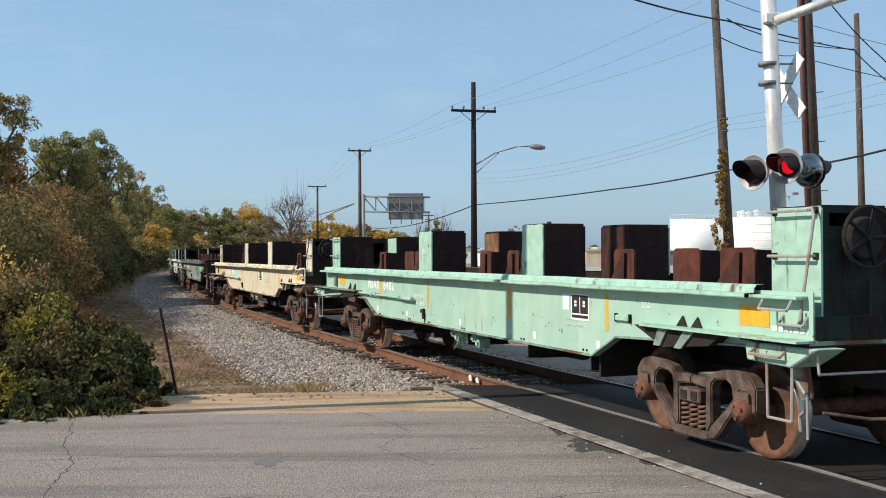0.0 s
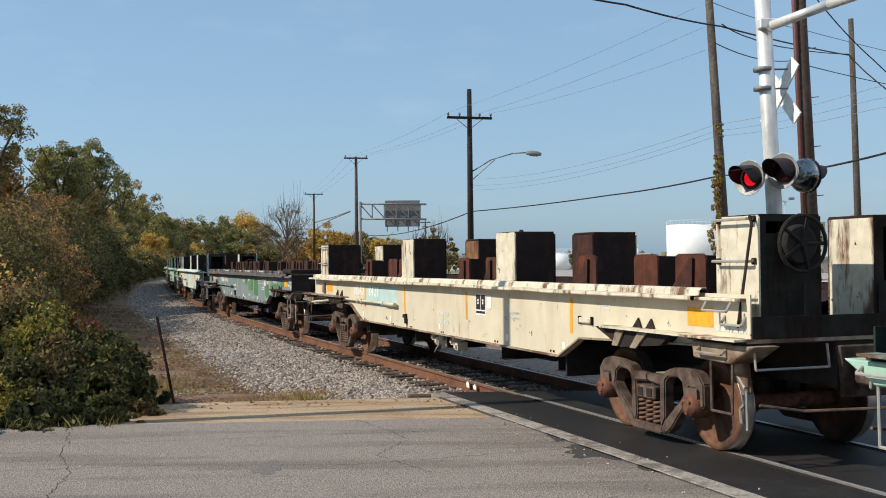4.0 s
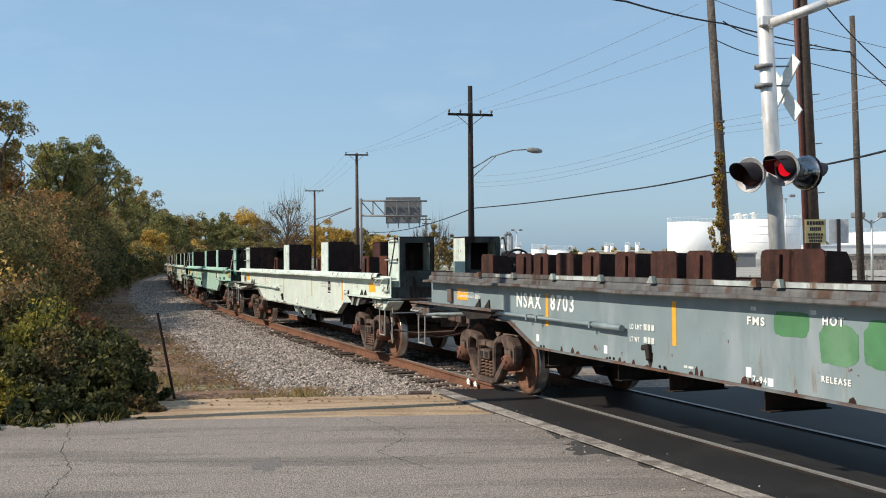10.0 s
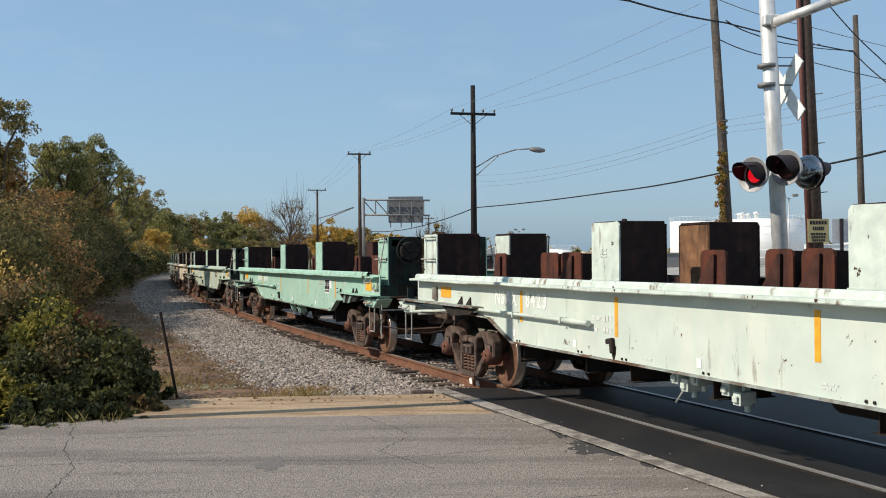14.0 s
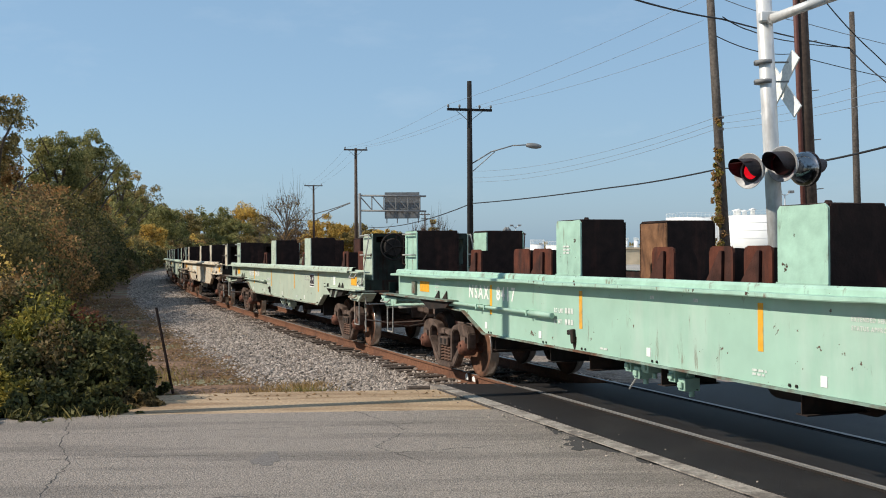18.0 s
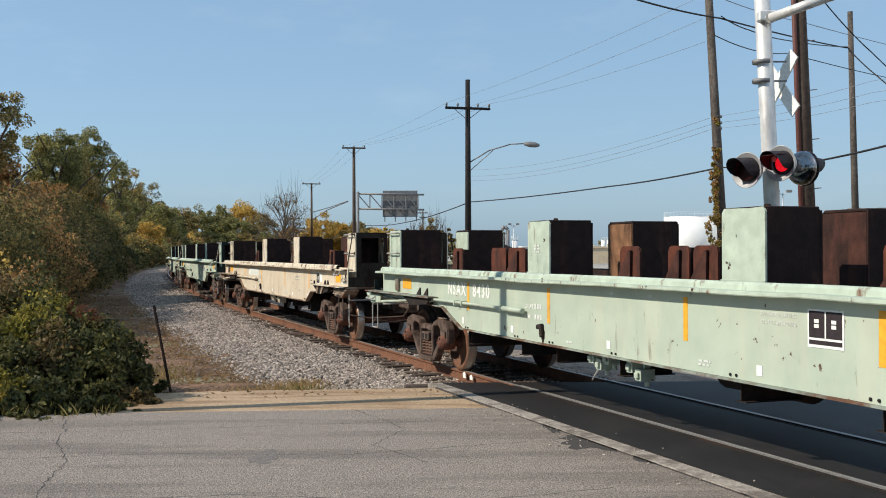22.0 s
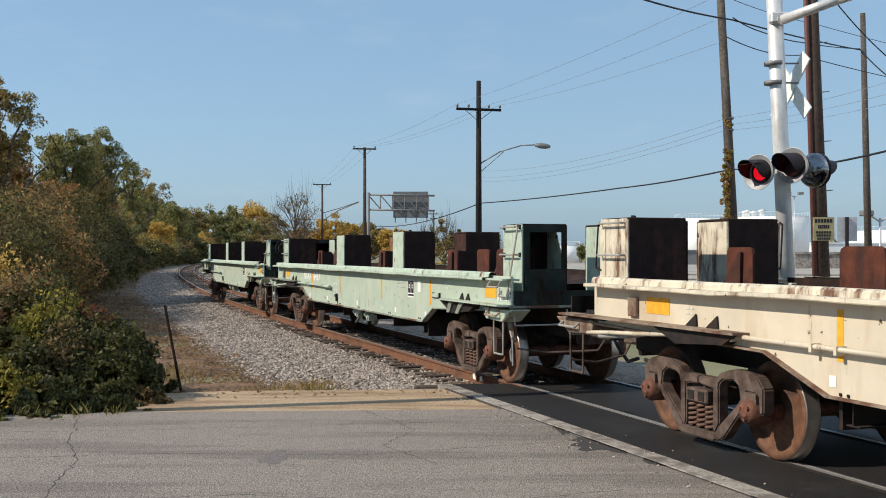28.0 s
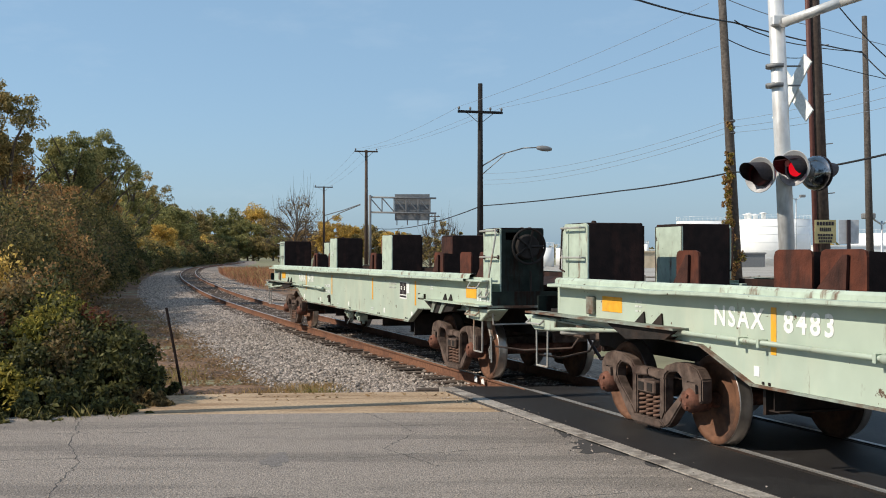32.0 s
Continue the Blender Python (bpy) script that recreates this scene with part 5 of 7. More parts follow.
    dress(car, True, no, color, stripes=(-3.86, -0.92, 2.22, 4.95), panel=(3.71, 4.10), card=(4.17, 4.35), words=(3.06, 1.37), square=7.15, load=(-1.80, 1.15), field="slate", note=False)
    for txt, x, z, sz, w in (("HOT", 1.29, 1.36, 0.1, 0.25), ("FMS", 0.29, 1.31, 0.1, 0.25), ("154F", 4.57, 1.31, 0.12, 0.28), ("E.X.W. 10-3", 5.62, 1.33, 0.11, 0.53),
                              ("TX-H HIGH FRICTION", 7.62, 1.385, 0.06, 0.5), ("COMPOSITION BRAKE SHOES", 7.62, 1.30, 0.06, 0.80), ("7-94", 0.36, 0.80, 0.085, 0.2), ("RELEASE", 1.27, 0.90, 0.07, 0.34),
                              ("TX-H HIGH FRICTION", -7.0, 1.40, 0.05, 0.62), ("COMPOSITION BRAKE SHOES", -7.0, 1.33, 0.05, 0.9)):
        lettering(car, txt, x, z, sz, width=w, label="white stencilled lettering", y=FACE - 0.0065)
    decal(car, "tag", 0.57, 0.65, 0.79, 0.86, M["white"], "small white tag")
    # flaked bare spots along the lower edge
    for i in range(26):
        x = rng.uniform(-4.0, 4.5)
        h, w = rng.uniform(0.03, 0.11), rng.uniform(0.02, 0.06)
        part("bare_spot", prism(B(), [(x - w, 0.765), (x + w, 0.765), (x + w * 0.8, 0.765 + h * 0.5), (x + w * 0.3, 0.765 + h), (x - w * 0.6, 0.765 + h * 0.7)], FACE - 0.002, FACE + 0.001), M["maroon"], car, "rusty bare spot where paint has flaked")
    add_truck(car, TRUCK_C / 2)
    add_truck(car, -TRUCK_C / 2)
    return car


CARS = [
    coil_car("teal", "8482", "seafoam-green steel coil car with rusty coil stops, rolling on the rails", panel=(4.05, 4.50), card=(3.82, 3.99), words=(3.88, 1.12)),
    coil_car("cream", "8421", "cream steel coil car with flaked stanchions, rolling on the rails", stripes=(-4.02, -1.50, 1.48, 4.92), panel=(1.86, 2.24), card=(2.29, 2.45), words=(2.95, 1.2), load=(0.2, 1.06)),
    low_car("slate", "8703", "low slate-grey coil car with green patches and rusty stops, rolling"),
    coil_car("mint", "8423", "faded mint-white steel coil car with rusty stops, rolling along", False, stripes=(-3.90, -1.32, 2.02, 4.90), panel=(3.62, 3.91), card=(4.99, 5.12), words=(3.0, 1.36), square=6.98, cols=1, note=False),
    coil_car("teal", "8417", "seafoam-green steel coil car with rusty coil stops, rolling on the rails", panel=(3.96, 4.40), card=(4.41, 4.59)),
    coil_car("pale", "8430", "pale green steel coil car with flaked paint, rolling on the rails", stripes=(-3.94, -1.22, 1.84, 4.48), panel=(3.64, 4.07), card=(5.94, 6.10), words=(3.02, 1.36)),
    coil_car("buff", "8455", "stained buff steel coil car with rust runs, rolling on the rails", False, mark=False, stripes=(-4.05, -1.30, 2.02, 4.84), panel=(5.64, 5.95), card=(5.97, 6.19), words=(3.3, 1.3)),
    coil_car("pale", "8483", "pale green steel coil car with white lettering, rolling on the rails", False, stripes=(-3.9, -1.16, 2.08, 4.96), panel=(3.75, 4.10), card=(4.3, 4.46), words=(3.1, 1.36)),
    coil_car("pale", "8418", "pale green steel coil car at the train's tail, rolling"),
]

for txt, x, z, sz, w in (("154F", 4.57, 1.33, 0.12, 0.28), ("E.X.W. 10-3", 5.60, 1.34, 0.1, 0.53)):
    lettering(CARS[3], txt, x, z, sz, width=w, label="white stencilled lettering", y=FACE - 0.0065)
# repainted patch behind the cream car's lettering
decal(CARS[1], "paint_patch", -4.0, -1.95, 1.10, 1.47, mat("pale_blue_patch", (0.42, 0.56, 0.54), 0.6, grain=4, vary=0.1, stain=(0.5, 0.56, 0.5), stain_amt=0.4, bump=0.03), "pale blue repainted patch", FACE + 0.0015)
decal(CARS[6], "paint_patch", -3.42, -1.8, 1.24, 1.46, mat("chalky_patch", (0.62, 0.64, 0.60), 0.7, grain=8, vary=0.2, stain=(0.5, 0.42, 0.32), stain_amt=0.5, bump=0.05), "chalky painted-out lettering", FACE - 0.001)


def car_pose(k, t):
    c = CARS_S0 + CAR_L * k - CAR_V * t + CAR_SHIFT[k]
    a, b = track(c - TRUCK_C / 2), track(c + TRUCK_C / 2)
    return pose((a[0] + b[0]) / 2, (a[1] + b[1]) / 2, 0, 0, 0, math.degrees(math.atan2(a[1] - b[1], a[0] - b[0])))


# ---- poles, wires and the crossing signal ----
def utility_pole(x, y, top, r=0.15, lean=(0, 0), arms=(), material="wood", label="weathered wooden utility pole with a crossarm", name="utility_pole", group="utility poles"):
    p = thing(name, pose(x, y, 0), label, "utility pole", group)
    lx, ly = lean
    part("pole", rod(B(), (0, 0, GROUND - 0.3), (lx, ly, top), r * 1.25, 14, r * 0.8), M[material], p)
    for z, half, ang, pins in arms:
        c, s = math.cos(ang), math.sin(ang)
        f = (z - GROUND) / (top - GROUND)
        ox, oy = lx * f, ly * f
        a = B()
        box(a, -half, half, -0.06, 0.06, -0.07, 0.07)
        arm = part("crossarm", soften(a, 0.01), M[material], p, "", pose(ox, oy - 0.16, z, 0, 0, math.degrees(ang)))
        for q in pins:
            part("insulator", lathe(B(), [(0.03, 0.05), (0.03, 0.12), (0.07, 0.13), (0.06, 0.18), (0.075, 0.2), (0.04, 0.28), (0.0, 0.29)], "z", 10, (q * half, 0, 0)), M["bronze"], arm, "dull insulator")
        br = B()
        rod(br, (-half * 0.6, 0, -0.05), (0, 0.08, -0.65), 0.02, 5)
        rod(br, (half * 0.6, 0, -0.05), (0, 0.08, -0.65), 0.02, 5)
        part("brace", br, M["bronze"], arm)
    return p


def wire(pts, r, material, label="overhead cable strung between poles", sag=0.0):
    cu = bpy.data.curves.new("overhead_cable", "CURVE")
    cu.dimensions, cu.bevel_depth, cu.bevel_resolution = "3D", r, 1
    sp = cu.splines.new("POLY")
    full = []
    for a, b in zip(pts[:-1], pts[1:]):
        for i in range(13):
            t = i / 12
            p = Vector(a).lerp(Vector(b), t)
            p.z -= sag * 4 * t * (1 - t)
            full.append(p)
    sp.points.add(len(full) - 1)
    for q, p in zip(sp.points, full):
        q.co = (*p, 1)
    cu.materials.append(M[material])
    return tagged(new("overhead_cable", cu), label, "cable", "overhead cables")


def AT(bx, by, d):
    """A place d metres ahead, on the bearing bx, by (thousandths; by above eye level)."""
    return (bx * d / 1000, d, EYE_Z + by * d / 1000)


E1 = AT(34.7, 160, 60)
utility_pole(E1[0], 60, E1[2], 0.16, material="darkpole", arms=((EYE_Z + 133 * 0.06, 1.3, 0.25, (-0.95, -0.45, 0.45, 0.95)),))
E2 = AT(-71.5, 98, 100)
utility_pole(E2[0], 100, E2[2], 0.16, arms=((E2[2] - 0.15, 1.1, 0.2, (-0.9, 0.9)),))
E3 = AT(-111, 64, 152)
utility_pole(E3[0], 152, E3[2], 0.16, arms=((E3[2] - 0.1, 1.3, 0.2, (-0.9, 0.9)),))
utility_pole(-0.128 * 185, 185, EYE_Z + 33 * 0.185, 0.15, arms=((EYE_Z + 31 * 0.185, 1.2, 0.2, ()),))
# leaning pole with creeper
pole_v = utility_pole(0.2767 * 36, 36, 12.6, 0.15, lean=(-0.70, 0), arms=(), material="greywood", label="leaning grey utility pole overgrown with a yellowing creeper")
for q in (125, 119, 114):
    part("insulator", lathe(B(), [(0.02, 0.0), (0.06, 0.02), (0.05, 0.1), (0.0, 0.12)], "x", 8, (-0.28, -0.05, EYE_Z + q * 0.036)), M["bronze"], pole_v)
# tall dark pole beside the signal
pole_d = utility_pole(0.357 * 24, 24, 11.5, 0.165, lean=(-0.44, 0), arms=(), label="thick dark brown utility pole carrying a warning sign")
part("conduit", rod(B(), (-0.2, -0.12, GROUND), (-0.56, -0.12, 11.0), 0.055, 10), mat("red_brown_conduit", (0.12, 0.045, 0.035), 0.6, bump=0.1), pole_d, "red-brown conduit up the pole")
for z in np.arange(2.2, 10, 1.1):
    part("step_bolt", rod(B(), (0.1 - 0.038 * z, -0.1, z), (0.28 - 0.038 * z, -0.12, z + 0.02), 0.012, 5), M["bronze"], pole_d)
# slim far pole
utility_pole(0.399 * 50, 50, EYE_Z + 223 * 0.05, 0.15, lean=(-0.3, 0), material="greywood", label="slim grey wooden pole beside the street")
# roadside pole whose shade falls on the cars
utility_pole(-6.2, 12.83, 9.5, 0.13, arms=((10.4, 1.2, 1.4, (-0.9, -0.4, 0.4, 0.9)),), label="wooden utility pole at the roadside")

# street light on the first pole
sl = thing("street_lamp", pose(E1[0], 60, 0), "cobra-head street lamp on a curved bracket", "street lamp")
b = B()
pts = [(0.1, 0, EYE_Z + 83 * 0.06), (1.2, -0.1, EYE_Z + 94 * 0.06), (2.4, -0.2, EYE_Z + 99.5 * 0.06), (3.2, -0.25, EYE_Z + 100 * 0.06)]
pipe(b, pts, 0.035, 8)
pipe(b, [(0.1, 0, EYE_Z + 75 * 0.06), (1.4, -0.1, EYE_Z + 94 * 0.06)], 0.025, 6)
part("bracket", b, M["bronze"], sl)
b = B()
lathe(b, [(0.0, -0.45), (0.1, -0.4), (0.16, -0.1), (0.15, 0.2), (0.08, 0.42), (0.0, 0.45)], "x", 12)
part("lamp_head", b, M["bronze"], sl, "grey lamp head", pose(3.55, -0.25, EYE_Z + 99 * 0.06, 0, 6, 0))

# bracket lamp arm on the third pole
la = thing("street_lamp", pose(E3[0], 152, 0), "long street lamp arm on the far pole", "street lamp")
b = B()
pipe(b, [(0.1, 0, EYE_Z + 30 * 0.152), (2.2, -0.1, EYE_Z + 39 * 0.152), (5.2, -0.2, EYE_Z + 47 * 0.152)], 0.07, 6)
pipe(b, [(0.1, 0, EYE_Z + 37 * 0.152), (2.8, -0.1, EYE_Z + 42 * 0.152), (5.2, -0.2, EYE_Z + 47.5 * 0.152)], 0.06, 6)
part("bracket", b, M["bronze"], la)
# wires
A1 = [(E1[0] + q * 1.25, 60 + q * 0.3, EYE_Z + 133 * 0.06 + 0.3) for q in (-0.95, 0.45, 0.95)]
A2 = [(E2[0] + q, 100, E2[2] + 0.1) for q in (-0.9, 0.0, 0.9)]
A3 = [(E3[0] + q, 152, E3[2] + 0.1) for q in (-0.9, 0.0, 0.9)]
AV = [AT(248, 235, 36), AT(254, 216, 36), AT(257, 195, 36)]
for i in range(3):
    wire([AV[i], A1[i]], 0.007, "gwire", sag=0.2)
    wire([A1[i], A2[i], A3[i]], 0.008, "gwire", sag=0.35)
wire([AT(60, 266, 26), AT(182, 238, 30), AT(271, 217, 36), AT(390, 189, 50)], 0.028, "wire", sag=0.06)
wire([AT(272, 219, 36), AT(298, 206, 38), AT(335, 196, 42), AT(390, 190, 50)], 0.02, "wire", sag=0.05)
wire([AT(266, 201, 36), AT(335, 184, 44), AT(520, 146, 60)], 0.018, "wire", sag=0.2)
wire([AT(262, 240, 36), AT(345, 214, 42), AT(520, 172, 55)], 0.014, "gwire", sag=0.1)
wire([AT(355, 250, 44), AT(413, 185, 50), AT(520, 90, 60)], 0.028, "wire", sag=0.15)
wire([AT(390, 190, 50), AT(413, 167, 48), AT(520, 80, 44)], 0.028, "wire", sag=0.05)
wire([AT(36, 46, 60), AT(166, 60, 46), AT(270, 77.5, 36)], 0.03, "wire", sag=0.06)
wire([AT(270, 77.5, 36), AT(366, 84, 24), AT(520, 124, 18)], 0.024, "wire", sag=0.05)
wire([AT(36, 46, 60), AT(-64, 25, 100)], 0.03, "wire", sag=0.5)
for a, c, e in ((125, 76, 158), (119, 70, 147), (114, 66, 138)):
    wire([AT(265, a, 36), AT(413, e, 28), AT(520, e + 30, 24)], 0.006, "gwire", sag=0.1)
    wire([AT(265, a, 36), AT(36, c, 60)], 0.007, "gwire", sag=0.45)

# crossing signal: mast, cantilever arm, crossbuck, three lamps
SD = 16.6
sg = thing("crossing_signal", pose(0.3257 * SD, SD, 0), "silver railway crossing signal mast with red flashers and crossbuck", "crossing signal")
part("mast", rod(B(), (0.0, 0, ROAD), (-0.32, 0, 7.4), 0.122, 20, 0.122), M["alum"], sg)
part("base", soften(box(B(), -0.35, 0.35, -0.35, 0.35, GROUND - 0.1, ROAD + 0.12), 0.03), M["kerb"], sg, "concrete footing")
def SG(bx, by, d=SD):
    """A place on a bearing, in the signal's space."""
    return (bx * d / 1000 - 0.3257 * SD, d - SD, EYE_Z + by * d / 1000)


b = B()
pipe(b, [SG(313, 215), SG(318, 217, SD - 0.2), SG(372, 236.5, SD - 0.8), SG(520, 285, SD - 2.5)], 0.075, 14)
part("cantilever_arm", b, M["alum"], sg, "tubular white cantilever arm")
part("arm_socket", soften(box(B(), -0.36, -0.08, -0.2, -0.05, EYE_Z + 212 * SD / 1000, EYE_Z + 222 * SD / 1000), 0.02), M["alum"], sg)
for z in (176, 158):
    c = B()
    zz = EYE_Z + z * SD / 1000
    lathe(c, [(0.135, -0.03), (0.15, -0.03), (0.15, 0.03), (0.135, 0.03)], "z", 18, (-0.26, 0, zz))
    rod(c, (-0.42, -0.02, zz), (0.12, -0.02, zz), 0.014, 6)
    part("clamp", c, M["bronze"], sg)
cb = part("crossbuck", B(), M["white"], sg, "white crossbuck seen nearly edge-on", pose(0.09, 0.28, EYE_Z + 156 * SD / 1000, 0, 0, -71))
b = B()
for ang in (48, -48):
    t = bmesh.new()
    box(t, -0.6, 0.6, -0.012, 0.012, -0.115, 0.115)
    bmesh.ops.transform(t, matrix=pose(0, 0.013 * (1 if ang > 0 else -1), 0, 0, ang, 0), verts=t.verts)
    me = bpy.data.meshes.new("blade")
    t.to_mesh(me)
    t.free()
    b.from_mesh(me)
b.to_mesh(cb.data)
b.free()


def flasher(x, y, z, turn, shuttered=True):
    """A round lamp with hood; an added flap hinged below the hood opens and closes before the always-glowing lens."""
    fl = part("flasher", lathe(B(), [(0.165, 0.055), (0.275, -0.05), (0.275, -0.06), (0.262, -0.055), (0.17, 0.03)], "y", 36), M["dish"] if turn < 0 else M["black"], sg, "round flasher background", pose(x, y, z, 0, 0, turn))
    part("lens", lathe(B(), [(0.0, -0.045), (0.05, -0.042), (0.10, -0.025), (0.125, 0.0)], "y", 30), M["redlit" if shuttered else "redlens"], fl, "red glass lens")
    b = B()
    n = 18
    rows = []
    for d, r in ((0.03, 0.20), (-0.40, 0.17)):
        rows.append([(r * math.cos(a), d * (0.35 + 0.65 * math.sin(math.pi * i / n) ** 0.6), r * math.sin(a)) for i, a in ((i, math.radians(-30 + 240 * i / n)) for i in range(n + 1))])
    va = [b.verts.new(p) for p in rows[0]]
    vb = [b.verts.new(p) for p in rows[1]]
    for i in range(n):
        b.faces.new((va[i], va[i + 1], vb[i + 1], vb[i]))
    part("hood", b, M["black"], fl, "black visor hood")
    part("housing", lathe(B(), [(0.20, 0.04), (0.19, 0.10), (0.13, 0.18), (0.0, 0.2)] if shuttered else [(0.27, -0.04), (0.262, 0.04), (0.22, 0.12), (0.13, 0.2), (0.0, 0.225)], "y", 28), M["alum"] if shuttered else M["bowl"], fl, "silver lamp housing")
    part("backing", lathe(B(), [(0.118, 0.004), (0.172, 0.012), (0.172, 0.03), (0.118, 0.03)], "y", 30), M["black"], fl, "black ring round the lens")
    # added flap: covers the glowing lens while the lamp counts as off
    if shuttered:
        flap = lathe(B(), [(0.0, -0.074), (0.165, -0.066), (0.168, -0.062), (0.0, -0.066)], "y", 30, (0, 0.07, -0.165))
        return part("shutter", flap, M["flap"], fl, "added dark red flap that hides the lit lens", pose(0, -0.07, 0.165))
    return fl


LZ = EYE_Z + 81 * SD / 1000
ADDED_FLAPS = [flasher(-0.54, -0.22, EYE_Z + 73.7 * SD / 1000, -54), flasher(-0.05, -0.30, EYE_Z + 79.5 * SD / 1000, -54)]
flasher(0.33, -0.1, EYE_Z + 76 * SD / 1000, 122, False)
b = B()
pipe(b, [(-0.5, -0.05, LZ + 0.05), (0.35, -0.05, LZ + 0.08)], 0.025, 8)
rod(b, (-0.13, 0, LZ + 0.06), (-0.13, -0.2, LZ + 0.06), 0.05, 10)
part("lamp_arm", b, M["alum"], sg)

# warning sign on the dark pole
ws_ = thing("warning_sign", pose(0.3575 * 23.7, 23.785, EYE_Z + 22 * 0.0237, 0, 0, 4), "small cream warning sign with dark lines of text", "sign")
part("plate", box(B(), -0.24, 0.24, -0.012, 0.012, -0.26, 0.26), M["sign"], ws_)
b = B()
for r, (z, w) in enumerate(((0.17, 0.4), (0.04, 0.26), (-0.07, 0.36), (-0.14, 0.33), (-0.21, 0.3))):
    n = 6
    for i in range(n):
        box(b, -w / 2 + w * i / n, -w / 2 + w * (i + 0.75) / n, -0.016, -0.012, z - 0.03, z + (0.05 if r < 2 else 0.02))
tagged(part("text_block", b, M["black"], ws_, "dark unreadable lines"), kind="stuff")

# road sign seen from behind, beside the slim pole
rs = thing("road_sign", pose(0.378 * 40, 40, 0), "grey back of a road sign on a dark post", "sign")
part("post", box(B(), -0.06, 0.06, -0.04, 0.04, GROUND, EYE_Z + 33 * 0.04), M["black"], rs)
part("plate", soften(box(B(), -0.36, 0.40, 0.05, 0.07, EYE_Z + 10.5 * 0.04, EYE_Z + 33 * 0.04), 0.008), M["galv"], rs, "bare metal sign back")

# overhead sign structure
og = thing("sign_gantry", pose(0, 0, 0), "steel truss gantry carrying a large sign seen from behind", "sign gantry")
D = 104.0
b = B()
x0, x1 = -0.068 * D, -0.012 * D
for zz in (54, 40):
    rod(b, (x0, D, EYE_Z + zz * D / 1000), (x1 + 0.6, D, EYE_Z + (zz - 1) * D / 1000), 0.09, 8)
for i in range(6):
    xa, xb = x0 + (x1 - x0) * i / 5, x0 + (x1 - x0) * (i + 1) / 5
    rod(b, (xa, D, EYE_Z + 54 * D / 1000), (xa, D, EYE_Z + 40 * D / 1000), 0.06, 6)
    if i < 5:
        rod(b, (xa, D, EYE_Z + 53.5 * D / 1000), (xb, D, EYE_Z + 40.5 * D / 1000), 0.06, 6)
part("truss", b, M["bronze"], og)
part("gantry_post", rod(B(), (x0, D, GROUND), (x0, D, EYE_Z + 56 * D / 1000), 0.14, 12), M["bronze"], og)
b = B()
box(b, -0.045 * D, -0.0125 * D, D + 0.3, D + 0.38, EYE_Z + 32.5 * D / 1000, EYE_Z + 57 * D / 1000)
pl = part("sign_panel", b, M["bronze"], og, "grey back of the sign panel")
for i in range(4):
    xa = (-0.043 + 0.0098 * i) * D
    part("panel_rib", box(B(), xa - 0.05, xa + 0.05, D + 0.22, D + 0.29, EYE_Z + 28 * D / 1000, EYE_Z + 34 * D / 1000), M["bronze"], pl)


# ---- trees ----
def leaf_mesh(name, centres, radii, per, size, material, rng, squash=0.75):
    """Many small two-triangle leaves round clump centres."""
    C = np.repeat(np.array(centres), per, axis=0)
    R = np.repeat(np.array(radii), per)
    n = len(C)
    d = rng.normal(size=(n, 3))
    d /= np.linalg.norm(d, axis=1)[:, None]
    rad = R * rng.uniform(0.25, 1.0, n) ** 0.5 * rng.uniform(0.75, 1.15, n)
    P = C + d * rad[:, None] * np.array([1, 1, squash])
    u = rng.normal(size=(n, 3))
    u /= np.linalg.norm(u, axis=1)[:, None]
    v = np.cross(u, rng.normal(size=(n, 3)))
    v /= np.linalg.norm(v, axis=1)[:, None]
    s = size * rng.uniform(0.6, 1.4, n)[:, None]
    verts = np.stack([P - u * s, P + v * s * 0.55, P + u * s, P - v * s * 0.55], 1).reshape(-1, 3)
    faces = np.arange(n * 4).reshape(-1, 4)
    me = bpy.data.meshes.new(name)
    me.from_pydata(verts.tolist(), [], faces.tolist())
    me.materials.append(material)
    return me


LEAF = dict(
    green=leaf_mat("green_leaves", (0.15, 0.165, 0.068), (0.31, 0.27, 0.095)),
    olive=leaf_mat("olive_leaves", (0.19, 0.17, 0.07), (0.37, 0.26, 0.095)),
    gold=leaf_mat("golden_leaves", (0.46, 0.30, 0.07), (0.58, 0.40, 0.11)),
    rust=leaf_mat("russet_leaves", (0.25, 0.15, 0.065), (0.38, 0.215, 0.08)),
    brown=leaf_mat("dry_brush", (0.125, 0.095, 0.045), (0.23, 0.155, 0.065)),
    bush=leaf_mat("bush_leaves", (0.036, 0.046, 0.017), (0.13, 0.115, 0.036), through=0.3),
    thorn=leaf_mat("bramble_leaves", (0.075, 0.08, 0.033), (0.2, 0.15, 0.05)),
    lime=leaf_mat("yellowing_leaves", (0.15, 0.16, 0.035), (0.33, 0.25, 0.05)),
    wine=leaf_mat("red_leaves", (0.19, 0.04, 0.03), (0.12, 0.08, 0.03)),
)


